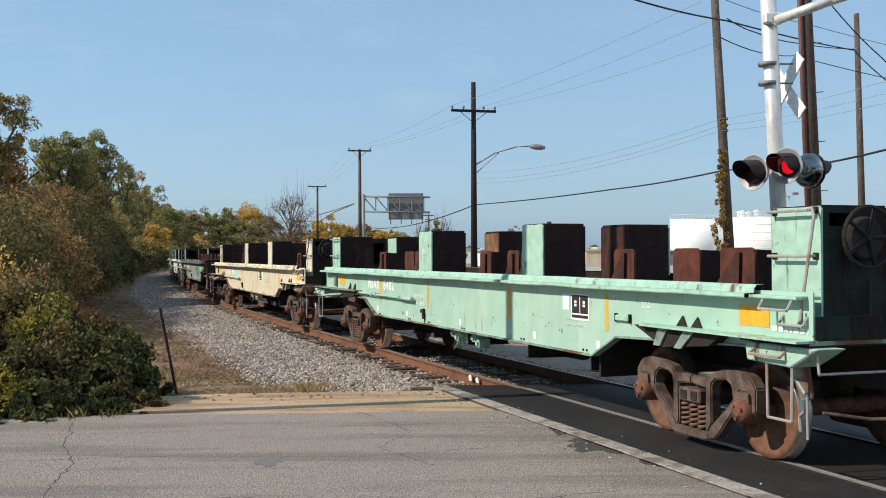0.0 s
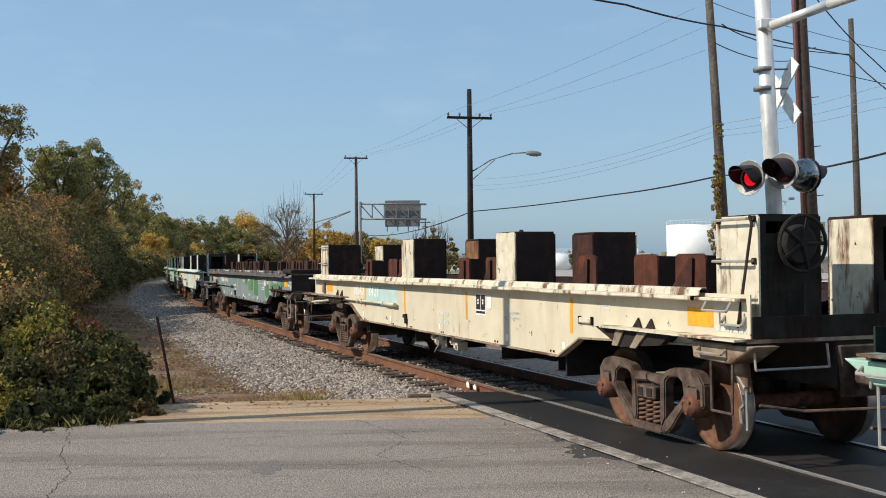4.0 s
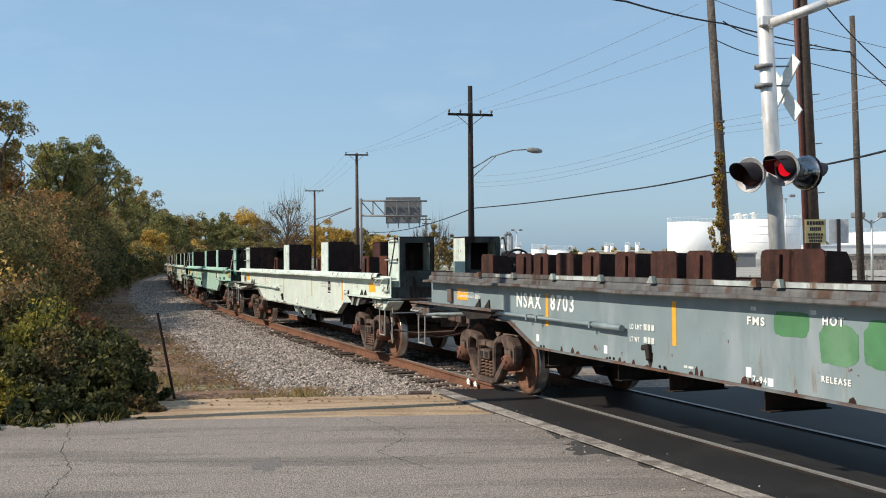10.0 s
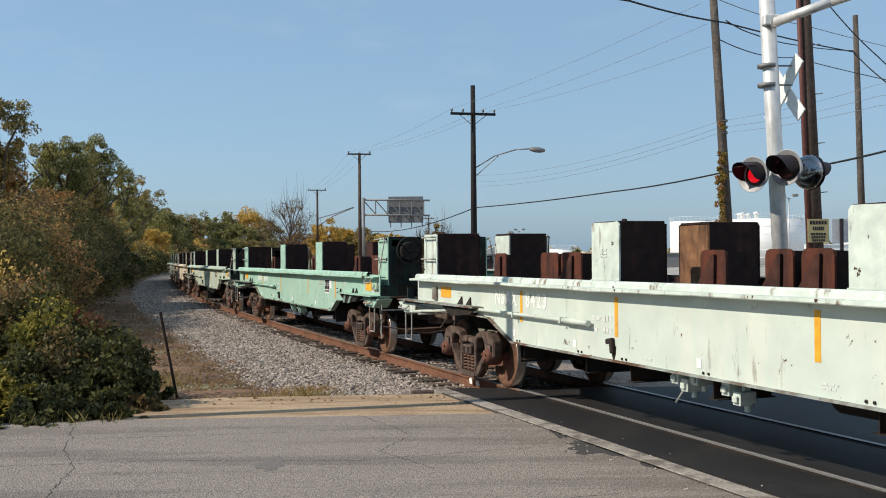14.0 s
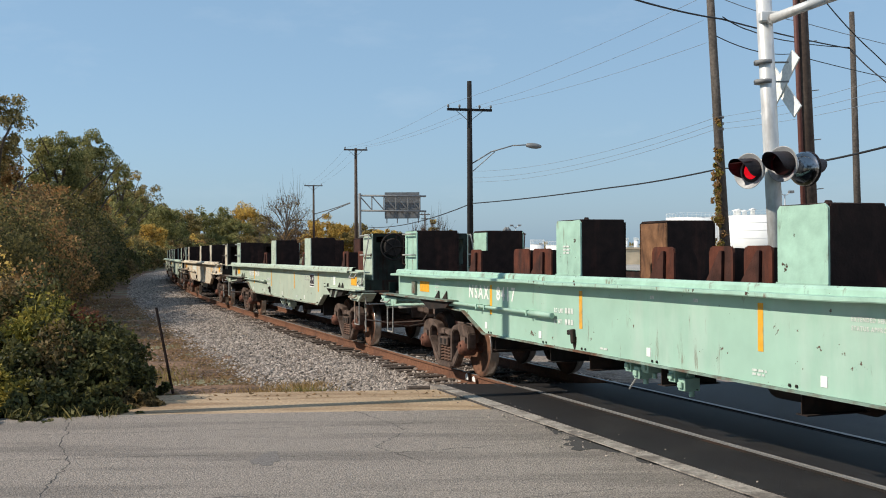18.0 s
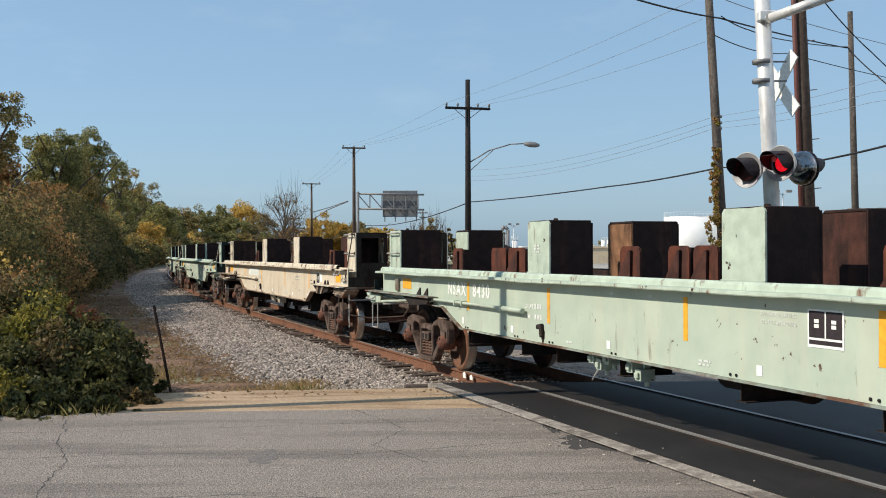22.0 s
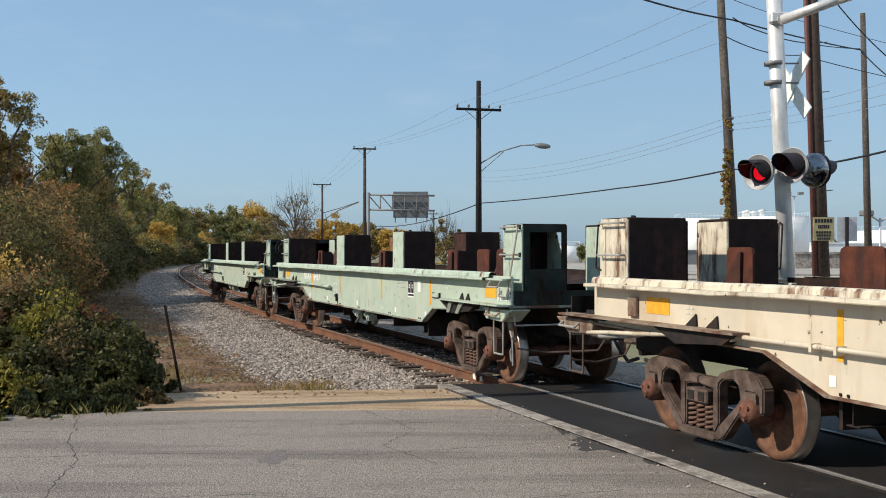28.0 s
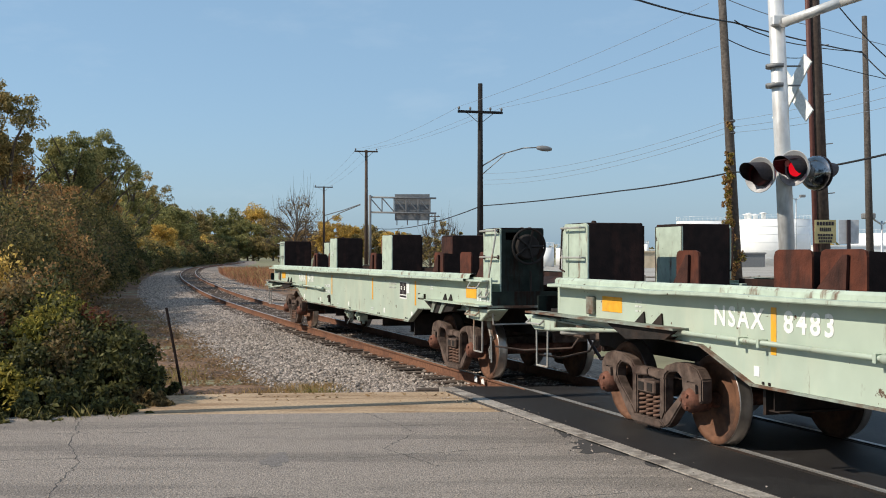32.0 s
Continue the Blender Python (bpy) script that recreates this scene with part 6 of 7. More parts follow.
def tree(x, y, height, spread, leaf, label, seed, base=0.25, per=70, size=0.22, clumps=60, leafless=False, name="tree", squash=0.75, density=1.0):
    rng = np.random.default_rng(seed)
    t = thing(name, pose(x, y, GROUND, 0, 0, float(rng.uniform(0, 360))), label, "tree", "trees along the railway")
    bm = B()
    r0 = 0.018 * height + 0.06
    limbs = []
    top = height * 0.62
    bends = [Vector((0, 0, -0.15))]
    for i in range(1, 6):
        bends.append(Vector((rng.normal() * 0.03 * height * i / 5, rng.normal() * 0.03 * height * i / 5, top * i / 5)))
    for i in range(5):
        rod(bm, bends[i], bends[i + 1], r0 * (1 - 0.16 * i), 9, r0 * (1 - 0.16 * (i + 1)), False)
    centres, radii = [], []
    nl = 11 if not leafless else 26
    for i in range(nl):
        f = base + (1 - base) * (i + 0.5) / nl
        st = bends[min(4, int(f * 5))].lerp(bends[min(5, int(f * 5) + 1)], (f * 5) % 1)
        a = i * 2.4 + rng.uniform(-0.4, 0.4)
        ln = spread * 0.5 * (0.62 + 0.5 * math.sin(math.pi * min(1, f * 0.95 + 0.1))) * rng.uniform(0.8, 1.15)
        up = height * (0.12 + 0.25 * f) * rng.uniform(0.7, 1.2)
        mid = st + Vector((math.cos(a) * ln * 0.5, math.sin(a) * ln * 0.5, up * 0.65))
        end = st + Vector((math.cos(a) * ln, math.sin(a) * ln, up))
        end.z = min(end.z, height * 0.97)
        rod(bm, st, mid, r0 * 0.42 * (1.1 - f * 0.6), 6, r0 * 0.26, False)
        rod(bm, mid, end, r0 * 0.26, 5, r0 * 0.06, False)
        limbs.append((st, mid, end))
        if leafless:
            for j in range(16):
                q = mid.lerp(end, rng.uniform(0, 1))
                w = q + Vector((rng.normal() * ln * 0.25, rng.normal() * ln * 0.25, abs(rng.normal()) * up * 0.5 + 0.2))
                rod(bm, q, w, r0 * 0.1, 4, r0 * 0.03, False)
    part("trunk", bm, M["bark"], t)
    k = int(clumps * density)
    mid_z, half_z = height * (1 + base) / 2, height * (1 - base) / 2
    ph = rng.uniform(0, 50)
    for i in range(0 if leafless else k):
        d = rng.normal(size=3)
        d /= np.linalg.norm(d)
        lob = 0.86 + 0.42 * noise.noise((d[0] * 1.5 + ph, d[1] * 1.5, d[2] * 1.5))
        rr = lob * float(rng.uniform(0.3, 1.0)) ** 0.45
        tap = 1.0 if d[2] > 0 else 0.8
        centres.append(np.array((d[0] * rr * spread * 0.44 * tap, d[1] * rr * spread * 0.44 * tap, mid_z + d[2] * rr * half_z * 0.92)))
        radii.append(float(rng.uniform(0.06, 0.12)) * (spread + 2 * half_z) * 0.5)
    for i in range(k if leafless else 0):
        st, mid, end = limbs[int(rng.integers(len(limbs)))]
        q = mid.lerp(end, float(rng.uniform(0.1, 1.05)))
        off = rng.normal(size=3) * np.array([spread * 0.09, spread * 0.09, height * 0.06])
        c = np.array(q) + off
        c[2] = min(max(c[2], height * base * 0.7), height * 0.985)
        centres.append(c)
        radii.append(float(rng.uniform(0.045, 0.12)) * (spread + height) * 0.5)
    if not leafless or per:
        part("crown", leaf_mesh("crown", centres, radii, per, size, LEAF[leaf], rng, squash), None, t)
    return t


def by_bearing(bx, d):
    return bx * d / 1000, d


def plant(bx, d, top, wide, leaf, label, seed, **kw):
    """A tree on bearing bx at distance d whose top stands at bearing height top, wide thousandths across."""
    x, y = by_bearing(bx, d)
    return tree(x, y, EYE_Z + top * d / 1000 - GROUND, wide * d / 1000, leaf, label, seed, **kw)


TREES = (
    (-410, 44, 165, 78, "olive", "tall tree with thinning grey-olive leaves", 100, 0.48), (-404, 47, 122, 56, "rust", "broad tree with russet leaves", 90, 0.2), (-424, 48, 138, 60, "olive", "tall tree with olive leaves", 90, 0.2),
    (-348, 66, 118, 80, "green", "broad domed tree with dull olive-green leaves", 110, 0.5), (-318, 92, 117, 54, "green", "broad tree with dull olive-green leaves", 100, 0.42), (-334, 80, 98, 60, "olive", "broad tree with olive leaves", 80, 0.3),
    (-292, 150, 93, 34, "green", "narrow tree with olive-green leaves", 70, 0.4), (-279, 180, 80, 44, "olive", "small tree with thin pale leaves", 60, 0.45), (-286, 170, 62, 46, "green", "low tree with dull green leaves", 80, 0.2),
    (-384, 50, 92, 60, "rust", "low tree with russet autumn leaves", 100, 0.1), (-352, 62, 78, 60, "rust", "low tree with russet leaves", 100, 0.1),
    (-324, 94, 70, 56, "rust", "low tree with golden-brown leaves", 100, 0.08), (-303, 120, 58, 44, "gold", "low tree with golden leaves", 90, 0.08),
    (-272, 84, 50, 44, "olive", "low tree with olive leaves", 90, 0.04), (-270, 108, 53, 44, "green", "tree with dull green leaves", 90, 0.04),
    (-262, 112, 33, 40, "gold", "low tree with yellowing leaves", 90, 0.02), (-250, 220, 53, 46, "green", "tree with dull green leaves", 90, 0.03),
    (-246, 190, 35, 42, "gold", "low tree with yellowing leaves", 90, 0.02), (-230, 405, 48, 46, "olive", "round tree with olive leaves", 100, 0.03), (-224, 402, 24, 44, "olive", "low bushy tree with olive leaves", 80, 0.0),
    (-213, 425, 46, 42, "green", "round tree with dull green leaves", 100, 0.03), (-197, 430, 42, 42, "green", "tree with dull green leaves", 100, 0.03), (-205, 410, 22, 46, "green", "low bushy tree with dull leaves", 80, 0.0),
    (-177, 440, 51, 46, "gold", "round golden autumn tree beside the line", 110, 0.1), (-182, 425, 38, 50, "green", "round tree with dull green leaves", 100, 0.02), (-158, 430, 40, 40, "olive", "low tree with olive leaves", 90, 0.03),
    (-152, 330, 14, 40, "rust", "low russet bushy tree", 70, 0.0), (-150, 420, 22, 44, "green", "low bushy tree with dull leaves", 80, 0.0), (-172, 415, 20, 44, "olive", "low bushy tree with olive leaves", 80, 0.0), (-190, 412, 20, 44, "green", "low bushy tree with dull leaves", 80, 0.0), (-128, 260, 27, 44, "rust", "low tree with russet leaves", 90, 0.03), (-104, 190, 38, 40, "gold", "golden autumn tree beside the line", 100, 0.05),
    (-84, 195, 33, 38, "gold", "golden autumn tree beside the line", 100, 0.05), (-66, 190, 31, 42, "olive", "low tree with olive leaves", 90, 0.05),
    (-46, 185, 29, 36, "gold", "low golden autumn tree", 90, 0.05), (-28, 180, 22, 36, "olive", "low tree with olive leaves", 80, 0.05),
    (-268, 405, 52, 46, "green", "round tree with dull green leaves", 110, 0.02), (-256, 412, 50, 44, "olive", "round tree with olive leaves", 110, 0.02), (-243, 408, 49, 44, "green", "round tree with dull green leaves", 110, 0.02),
    (-345, 90, 62, 80, "green", "tree with dull green leaves", 100, 0.05), (-300, 105, 52, 60, "green", "tree with dull green leaves", 90, 0.05),
    (-277, 225, 73, 40, "green", "tree with dull green leaves", 130, 0.04), (-263, 235, 61, 38, "thorn", "dark tree with dull leaves", 130, 0.03), (-251, 245, 47, 34, "olive", "tree with olive leaves", 110, 0.03), (-238, 262, 42, 32, "green", "tree with dull green leaves", 110, 0.02),
    (-425, 62, 95, 80, "olive", "tree with olive autumn leaves", 90, 0.05), (-288, 98, 44, 50, "olive", "low tree with olive leaves", 90, 0.02),
)
for i, (bx, d, tp, w, lf, lab, cl, bs) in enumerate(TREES):
    if 78 < d < 400 and bx < -150:
        bx = min(bx, 1000 * tline(4.5, d) / d - 0.5 * w)
    plant(bx, d, tp, w, lf, lab, 10 + i, clumps=cl, per=165 if d < 100 else 105, size=0.024 + 0.00072 * d, base=bs)
plant(-139, 150, 55, 46, "brown", "nearly bare tree with fine grey branches", 14, leafless=True, clumps=150, per=16, size=0.1)
plant(-12, 140, 28, 22, "olive", "thin scrubby tree with few leaves", 19, clumps=30, per=70, size=0.13, base=0.1, leafless=True)
plant(4, 135, 30, 22, "olive", "thin scrubby tree with few leaves", 20, clumps=30, per=90, size=0.13, base=0.1, leafless=True)
plant(14, 150, 22, 22, "olive", "low scrubby tree with few leaves", 21, clumps=30, per=60, size=0.2, base=0.05)


def bush(x, y, h, w, leaf, label, seed, per=90, size=0.05, clumps=60, name="bush", depth=None):
    rng = np.random.default_rng(seed)
    t = thing(name, pose(x, y, GROUND), label, "bush", "bushes along the verge")
    depth = depth or w
    bm = B()
    centres, radii = [], []
    for i in range(clumps):
        a, r = rng.uniform(0, 2 * math.pi), math.sqrt(rng.uniform(0, 1))
        cx, cy = math.cos(a) * r * w / 2, math.sin(a) * r * depth / 2
        hz = h * (1 - 0.5 * r ** 2) * rng.uniform(0.2, 1.0) ** 0.8
        centres.append((cx, cy, hz))
        radii.append(rng.uniform(0.10, 0.2) * h)
        if i % 3 == 0:
            rod(bm, (cx * 0.3, cy * 0.3, -0.05), (cx, cy, hz), 0.012, 4, 0.005, False)
    part("stem", bm, M["bark"], t)
    part("foliage", leaf_mesh("foliage", centres, radii, per, size, LEAF[leaf], rng, 0.9), None, t)
    return t


# near thicket at the road's edge and the brush behind it
THICKET = ((-6.9, 15.4, 1.75, 2.4, "bush", 0.037), (-5.9, 15.3, 1.65, 2.0, "bush", 0.037), (-5.0, 15.1, 1.5, 1.6, "bush", 0.037), (-4.5, 14.6, 1.1, 1.4, "bush", 0.037), (-7.9, 16.2, 2.05, 2.6, "bush", 0.037),
           (-6.0, 16.1, 1.9, 1.7, "bush", 0.037), (-5.9, 13.9, 1.0, 1.8, "lime", 0.037), (-6.6, 13.8, 1.0, 2.0, "bush", 0.036), (-5.1, 15.6, 1.5, 0.9, "wine", 0.035), (-6.4, 14.8, 1.6, 0.9, "wine", 0.035),
           (-5.5, 15.9, 1.65, 0.8, "lime", 0.036), (-4.9, 13.7, 0.75, 1.6, "bush", 0.037), (-6.5, 16.6, 2.15, 1.6, "rust", 0.036), (-7.2, 16.9, 2.3, 1.6, "gold", 0.036), (-4.15, 15.2, 0.65, 0.8, "bush", 0.035),
           (-4.2, 13.5, 0.5, 1.1, "bush", 0.037), (-5.3, 13.1, 0.5, 1.3, "bush", 0.037), (-5.5, 14.3, 1.25, 1.3, "bush", 0.036), (-6.3, 13.2, 0.55, 1.4, "bush", 0.037),
           (-4.0, 14.2, 0.55, 0.9, "brown", 0.036), (-4.8, 15.7, 1.35, 1.2, "bush", 0.037), (-5.6, 15.0, 1.6, 1.0, "lime", 0.036), (-4.6, 12.95, 0.4, 1.0, "bush", 0.036), (-3.95, 13.1, 0.3, 0.7, "brown", 0.035), (-5.2, 14.6, 1.35, 1.0, "brown", 0.036), (-6.2, 15.6, 1.85, 1.0, "brown", 0.036))
for i, (x, y, h, w, lf, sz) in enumerate(THICKET):
    lab = {"wine": "bush with dark red leaves", "lime": "bush with yellowing green leaves", "rust": "bush with russet leaves", "gold": "bush with golden leaves"}.get(lf, "dense dark green roadside bush")
    bush(x, y, h, w, lf, lab, 100 + i, clumps=66, per=125, size=sz)
for i in range(30):
    rng_ = random.Random(300 + i)
    d = 26 + 2.6 * i
    xr = tline(7.1 + 2.6 * max(0.0, (46 - d) / 20) + rng_.uniform(0, 0.7), d)
    bush(xr, d, rng_.uniform(3.0, 3.8) * (1 + 0.007 * d), rng_.uniform(3.8, 5.2), ("brown", "thorn", "bush", "thorn", "rust", "bush", "brown")[i % 7], "tangled autumn brush beside the railway", 300 + i, clumps=85, per=150, size=0.026 + 0.0009 * d)
    if d < 80:
        bush(xr - 3.4 - rng_.uniform(0, 2), d, rng_.uniform(3.4, 4.6), 5, ("thorn", "brown", "olive", "rust")[(i // 2) % 4], "tall tangled autumn brush beside the railway", 360 + i, clumps=60, per=100, size=0.03 + 0.0008 * d)

for i in range(22):
    rng_ = random.Random(500 + i)
    d = 108 + 11 * i
    bush(tline(8.4 + rng_.uniform(0, 1.0), d), d, rng_.uniform(4.2, 5.6), rng_.uniform(7, 9), ("green", "olive", "green", "green", "gold", "olive")[i % 6], "dense autumn brush along the distant track", 500 + i, clumps=60, per=80, size=0.035 + 0.0008 * d)

# low dark understory close to the ballast, all along the curve
for i in range(58):
    rng_ = random.Random(700 + i)
    q = 60 + 5.1 * i + 0.02 * i * i
    x, y, _ = track(q, 6.3 + 1.4 * max(0.0, (84 - q) / 24) + rng_.uniform(0, 0.9))
    bush(x, y, rng_.uniform(1.9, 3.1) * (1 + 0.003 * q), rng_.uniform(3.0, 4.4) * (1 + 0.004 * q), ("bush", "thorn", "brown", "bush", "thorn")[i % 5], "low dark brush at the ballast's edge", 700 + i, clumps=55, per=90, size=0.028 + 0.0008 * q)
for i in range(26):
    rng_ = random.Random(800 + i)
    q = 120 + 11 * i
    x, y, _ = track(q, 11.5 + rng_.uniform(0, 3.0))
    bush(x, y, rng_.uniform(5.0, 8.5), rng_.uniform(8, 11), ("thorn", "green", "bush", "olive", "thorn", "green", "gold")[i % 7], "dense autumn brush along the distant track", 800 + i, clumps=60, per=85, size=0.035 + 0.0008 * q)

# ---- beyond the track ----
def tank(bx, d, half, top, label, seams=False):
    x, y = by_bearing(bx, d)
    r = half * d / 1000
    z1 = EYE_Z + top * d / 1000
    t = thing("storage_tank", pose(x, y, 0), label, "storage tank", "storage tanks")
    part("shell", lathe(B(), [(r, GROUND - 0.1), (r, z1)], "z", 48), M["tank"], t)
    part("roof", lathe(B(), [(r + 0.05, z1), (r * 0.6, z1 + r * 0.012), (0, z1 + r * 0.03)], "z", 48), M["tank"], t)
    b = B()
    n = 40
    for k in range(n):
        a = 2 * math.pi * k / n
        rod(b, (r * math.cos(a), r * math.sin(a), z1), (r * math.cos(a), r * math.sin(a), z1 + 0.9), 0.02, 4)
    ring = [(r * math.cos(2 * math.pi * k / n), r * math.sin(2 * math.pi * k / n), z1 + 0.9) for k in range(n + 1)]
    pipe(b, ring, 0.02, 4)
    part("railing", b, M["tank"], t)
    if seams:
        for k in range(1, 6):
            zz = GROUND + (z1 - GROUND) * k / 6
            part("seam_ring", lathe(B(), [(r + 0.005, zz - 0.05), (r + 0.045, zz - 0.04), (r + 0.045, zz + 0.04), (r + 0.005, zz + 0.05)], "z", 48), M["tank"], t, "welded seam round the shell")
        for k in range(4):
            part("roof_vent", lathe(B(), [(0.5, z1), (0.5, z1 + 1.0), (0.9, z1 + 1.2), (0.0, z1 + 1.5)], "z", 10, (r * 0.7 * math.cos(2.2 + k * 0.7), -r * 0.7 * math.sin(2.2 + k * 0.7), 0)), M["tank"], t)
    return t


tank(244, 236, 26, 31.5, "large white cylindrical storage tank")
tank(307, 230, 34, 33, "large white cylindrical storage tank with seams round its shell", True)
tank(420, 260, 40, 20, "white cylindrical storage tank")


def suv():
    c = thing("car", pose(0, 0, 0), "silver-white sport utility car driving along the street", "car")
    paint = mat("silver_car_paint", (0.62, 0.6, 0.58), 0.3, 0.2, grain=2, vary=0.03, bump=0.0, spec=0.5)
    glass = mat("dark_car_glass", (0.02, 0.022, 0.025), 0.08, grain=2, vary=0.05, bump=0.0, spec=0.5)
    body = [(-2.2, 0.35), (-2.25, 0.75), (-2.15, 1.0), (-1.0, 1.02), (0.9, 1.0), (1.9, 0.9), (2.2, 0.75), (2.25, 0.4), (2.0, 0.3), (-2.0, 0.3)]
    part("body", soften(prism(B(), body, -0.9, 0.9), 0.06, 2), paint, c)
    cab = [(-2.1, 1.0), (-1.85, 1.55), (-1.4, 1.68), (0.0, 1.68), (0.35, 1.6), (1.05, 1.0)]
    part("cabin", soften(prism(B(), cab, -0.78, 0.78), 0.05, 2), paint, c)
    for s in (-1, 1):
        for q in ([(-1.85, 1.08), (-1.7, 1.48), (-1.2, 1.56), (-1.15, 1.08)], [(-1.05, 1.08), (-1.08, 1.57), (-0.3, 1.58), (-0.25, 1.08)], [(-0.15, 1.08), (-0.2, 1.58), (0.05, 1.57), (0.75, 1.08)]):
            part("side_window", prism(B(), q, s * 0.782, s * 0.79), glass, c, "dark glass")
        part("head_lamp", soften(box(B(), 2.1, 2.24, s * 0.72 - 0.16, s * 0.72 + 0.16, 0.72, 0.86), 0.02), M["chrome"], c, "clear head lamp")
        part("mirror", soften(box(B(), 0.45, 0.62, s * 1.0 - 0.1, s * 1.0 + 0.1, 1.05, 1.2), 0.02), paint, c)
        for x in (-1.4, 1.4):
            w = part("wheel", lathe(B(), [(0.0, -0.1), (0.2, -0.1), (0.23, -0.06), (0.34, -0.08), (0.35, 0.0), (0.34, 0.1), (0.0, 0.1)], "y", 20), M["black"], c, "", pose(x, s * 0.82, 0.35))
            part("rim", lathe(B(), [(0.0, -0.115), (0.2, -0.11), (0.22, -0.1)], "y", 16), M["galv"], w)
    bm = B()
    v = [bm.verts.new(p) for p in ((0.42, -0.7, 1.6), (0.42, 0.7, 1.6), (1.1, 0.74, 1.06), (1.1, -0.74, 1.06))]
    bm.faces.new(v)
    part("windscreen", bm, glass, c, "dark glass")
    part("grille", box(B(), 2.2, 2.26, -0.4, 0.4, 0.5, 0.68), M["black"], c)
    return c


SUV = suv()


# creeper on the leaning pole
rng = np.random.default_rng(77)
cs, rs_ = [], []
for i in range(95):
    z = 0.2 + 6.3 * rng.uniform(0, 1) ** 1.7
    f = (z - GROUND) / 12.9
    w = 0.06 + 0.42 * max(0, 1 - z / 5.5)
    cs.append((0.2767 * 36 - 0.70 * f - 0.22 * (1 - z / 9) + rng.normal() * w * 0.6 - w * 0.5, 36 - 0.2 + rng.normal() * 0.12, z))
    rs_.append(0.04 + w * 0.28)
cre = thing("creeper", pose(0, 0, 0), "yellowing creeper climbing up the leaning pole", "creeper")
part("foliage", leaf_mesh("foliage", cs, rs_, 30, 0.05, LEAF["rust"], rng, 1.3), None, cre)
part("foliage", leaf_mesh("foliage", cs[::2], rs_[::2], 40, 0.05, LEAF["lime"], rng, 1.3), None, cre)

# ---- verge: stones, sleepers, stake, weeds, leaf litter ----
rng = np.random.default_rng(5)


def bed_z(lat):
    a = abs(lat)
    return float(np.interp(lat, [q[0] for q in BED], [q[1] for q in BED]))


def scatter(name, n, place, size, material, label, category, seed, flat=0.7):
    """Many loose pieces with uneven corners, joined into one stuff object."""
    rg = np.random.default_rng(seed)
    base = np.array([(1, 0, 0), (-1, 0, 0), (0, 1, 0), (0, -1, 0), (0, 0, 1), (0, 0, -1)], float)
    tri = np.array([(0, 2, 4), (2, 1, 4), (1, 3, 4), (3, 0, 4), (2, 0, 5), (1, 2, 5), (3, 1, 5), (0, 3, 5)])
    V, F = [], []
    for i in range(n):
        x, y, z = place(rg)
        s = size * rg.uniform(0.5, 1.4)
        pts = base * rg.uniform(0.6, 1.3, (6, 3)) * s
        pts[:, 2] *= flat
        a, b = rg.uniform(0, 6.28), rg.uniform(-0.6, 0.6)
        ca, sa, cb, sb = math.cos(a), math.sin(a), math.cos(b), math.sin(b)
        R = np.array([(ca, -sa, 0), (sa, ca, 0), (0, 0, 1)]) @ np.array([(1, 0, 0), (0, cb, -sb), (0, sb, cb)])
        V.append(pts @ R.T + (x, y, z))
        F.append(tri + 6 * i)
    me = bpy.data.meshes.new(name)
    me.from_pydata(np.concatenate(V).tolist(), [], np.concatenate(F).tolist())
    me.materials.append(material)
    return tagged(new(name, me), label, category, "", "stuff")


def on_bed(rg):
    s = 9.0 + 38.0 * rg.uniform(0, 1) ** 1.7
    lat = rg.uniform(-1.6, 4.0) if rg.uniform() > 0.3 else rg.uniform(0.9, 3.4)
    if 0.84 < lat < 1.34 and s < 26 and rg.uniform() < 0.8:
        lat += 0.9
    x, y, _ = track(s, lat)
    return x, y, bed_z(lat) + 0.012


def on_verge(rg):
    s = 8.6 + 44.0 * rg.uniform(0, 1) ** 1.6
    lat = 3.4 + 4.4 * rg.uniform(0, 1) ** 1.2
    x, y, _ = track(s, lat)
    return x, y, GROUND + 0.02


scatter("ballast_stones", 40000, on_bed, 0.033, M["stone"], "loose grey crushed stones of the ballast", "ballast stones", 11)
def far_bed(rg):
    q = 44 + 90.0 * rg.uniform() ** 1.3
    lat = rg.uniform(0.9, 4.1) if rg.uniform() < 0.75 else rg.uniform(-3.4, 0.7)
    x, y, _ = track(q, lat)
    return x, y, bed_z(lat) + 0.012


scatter("ballast_stones", 16000, far_bed, 0.05, M["stone"], "loose grey crushed stones along the distant ballast", "ballast stones", 13)
scatter("gravel", 3500, on_verge, 0.024, M["stone"], "small loose stones scattered over the verge soil", "gravel", 12)
litter = leaf_mat("dry_litter", (0.30, 0.20, 0.10), (0.2, 0.12, 0.06))


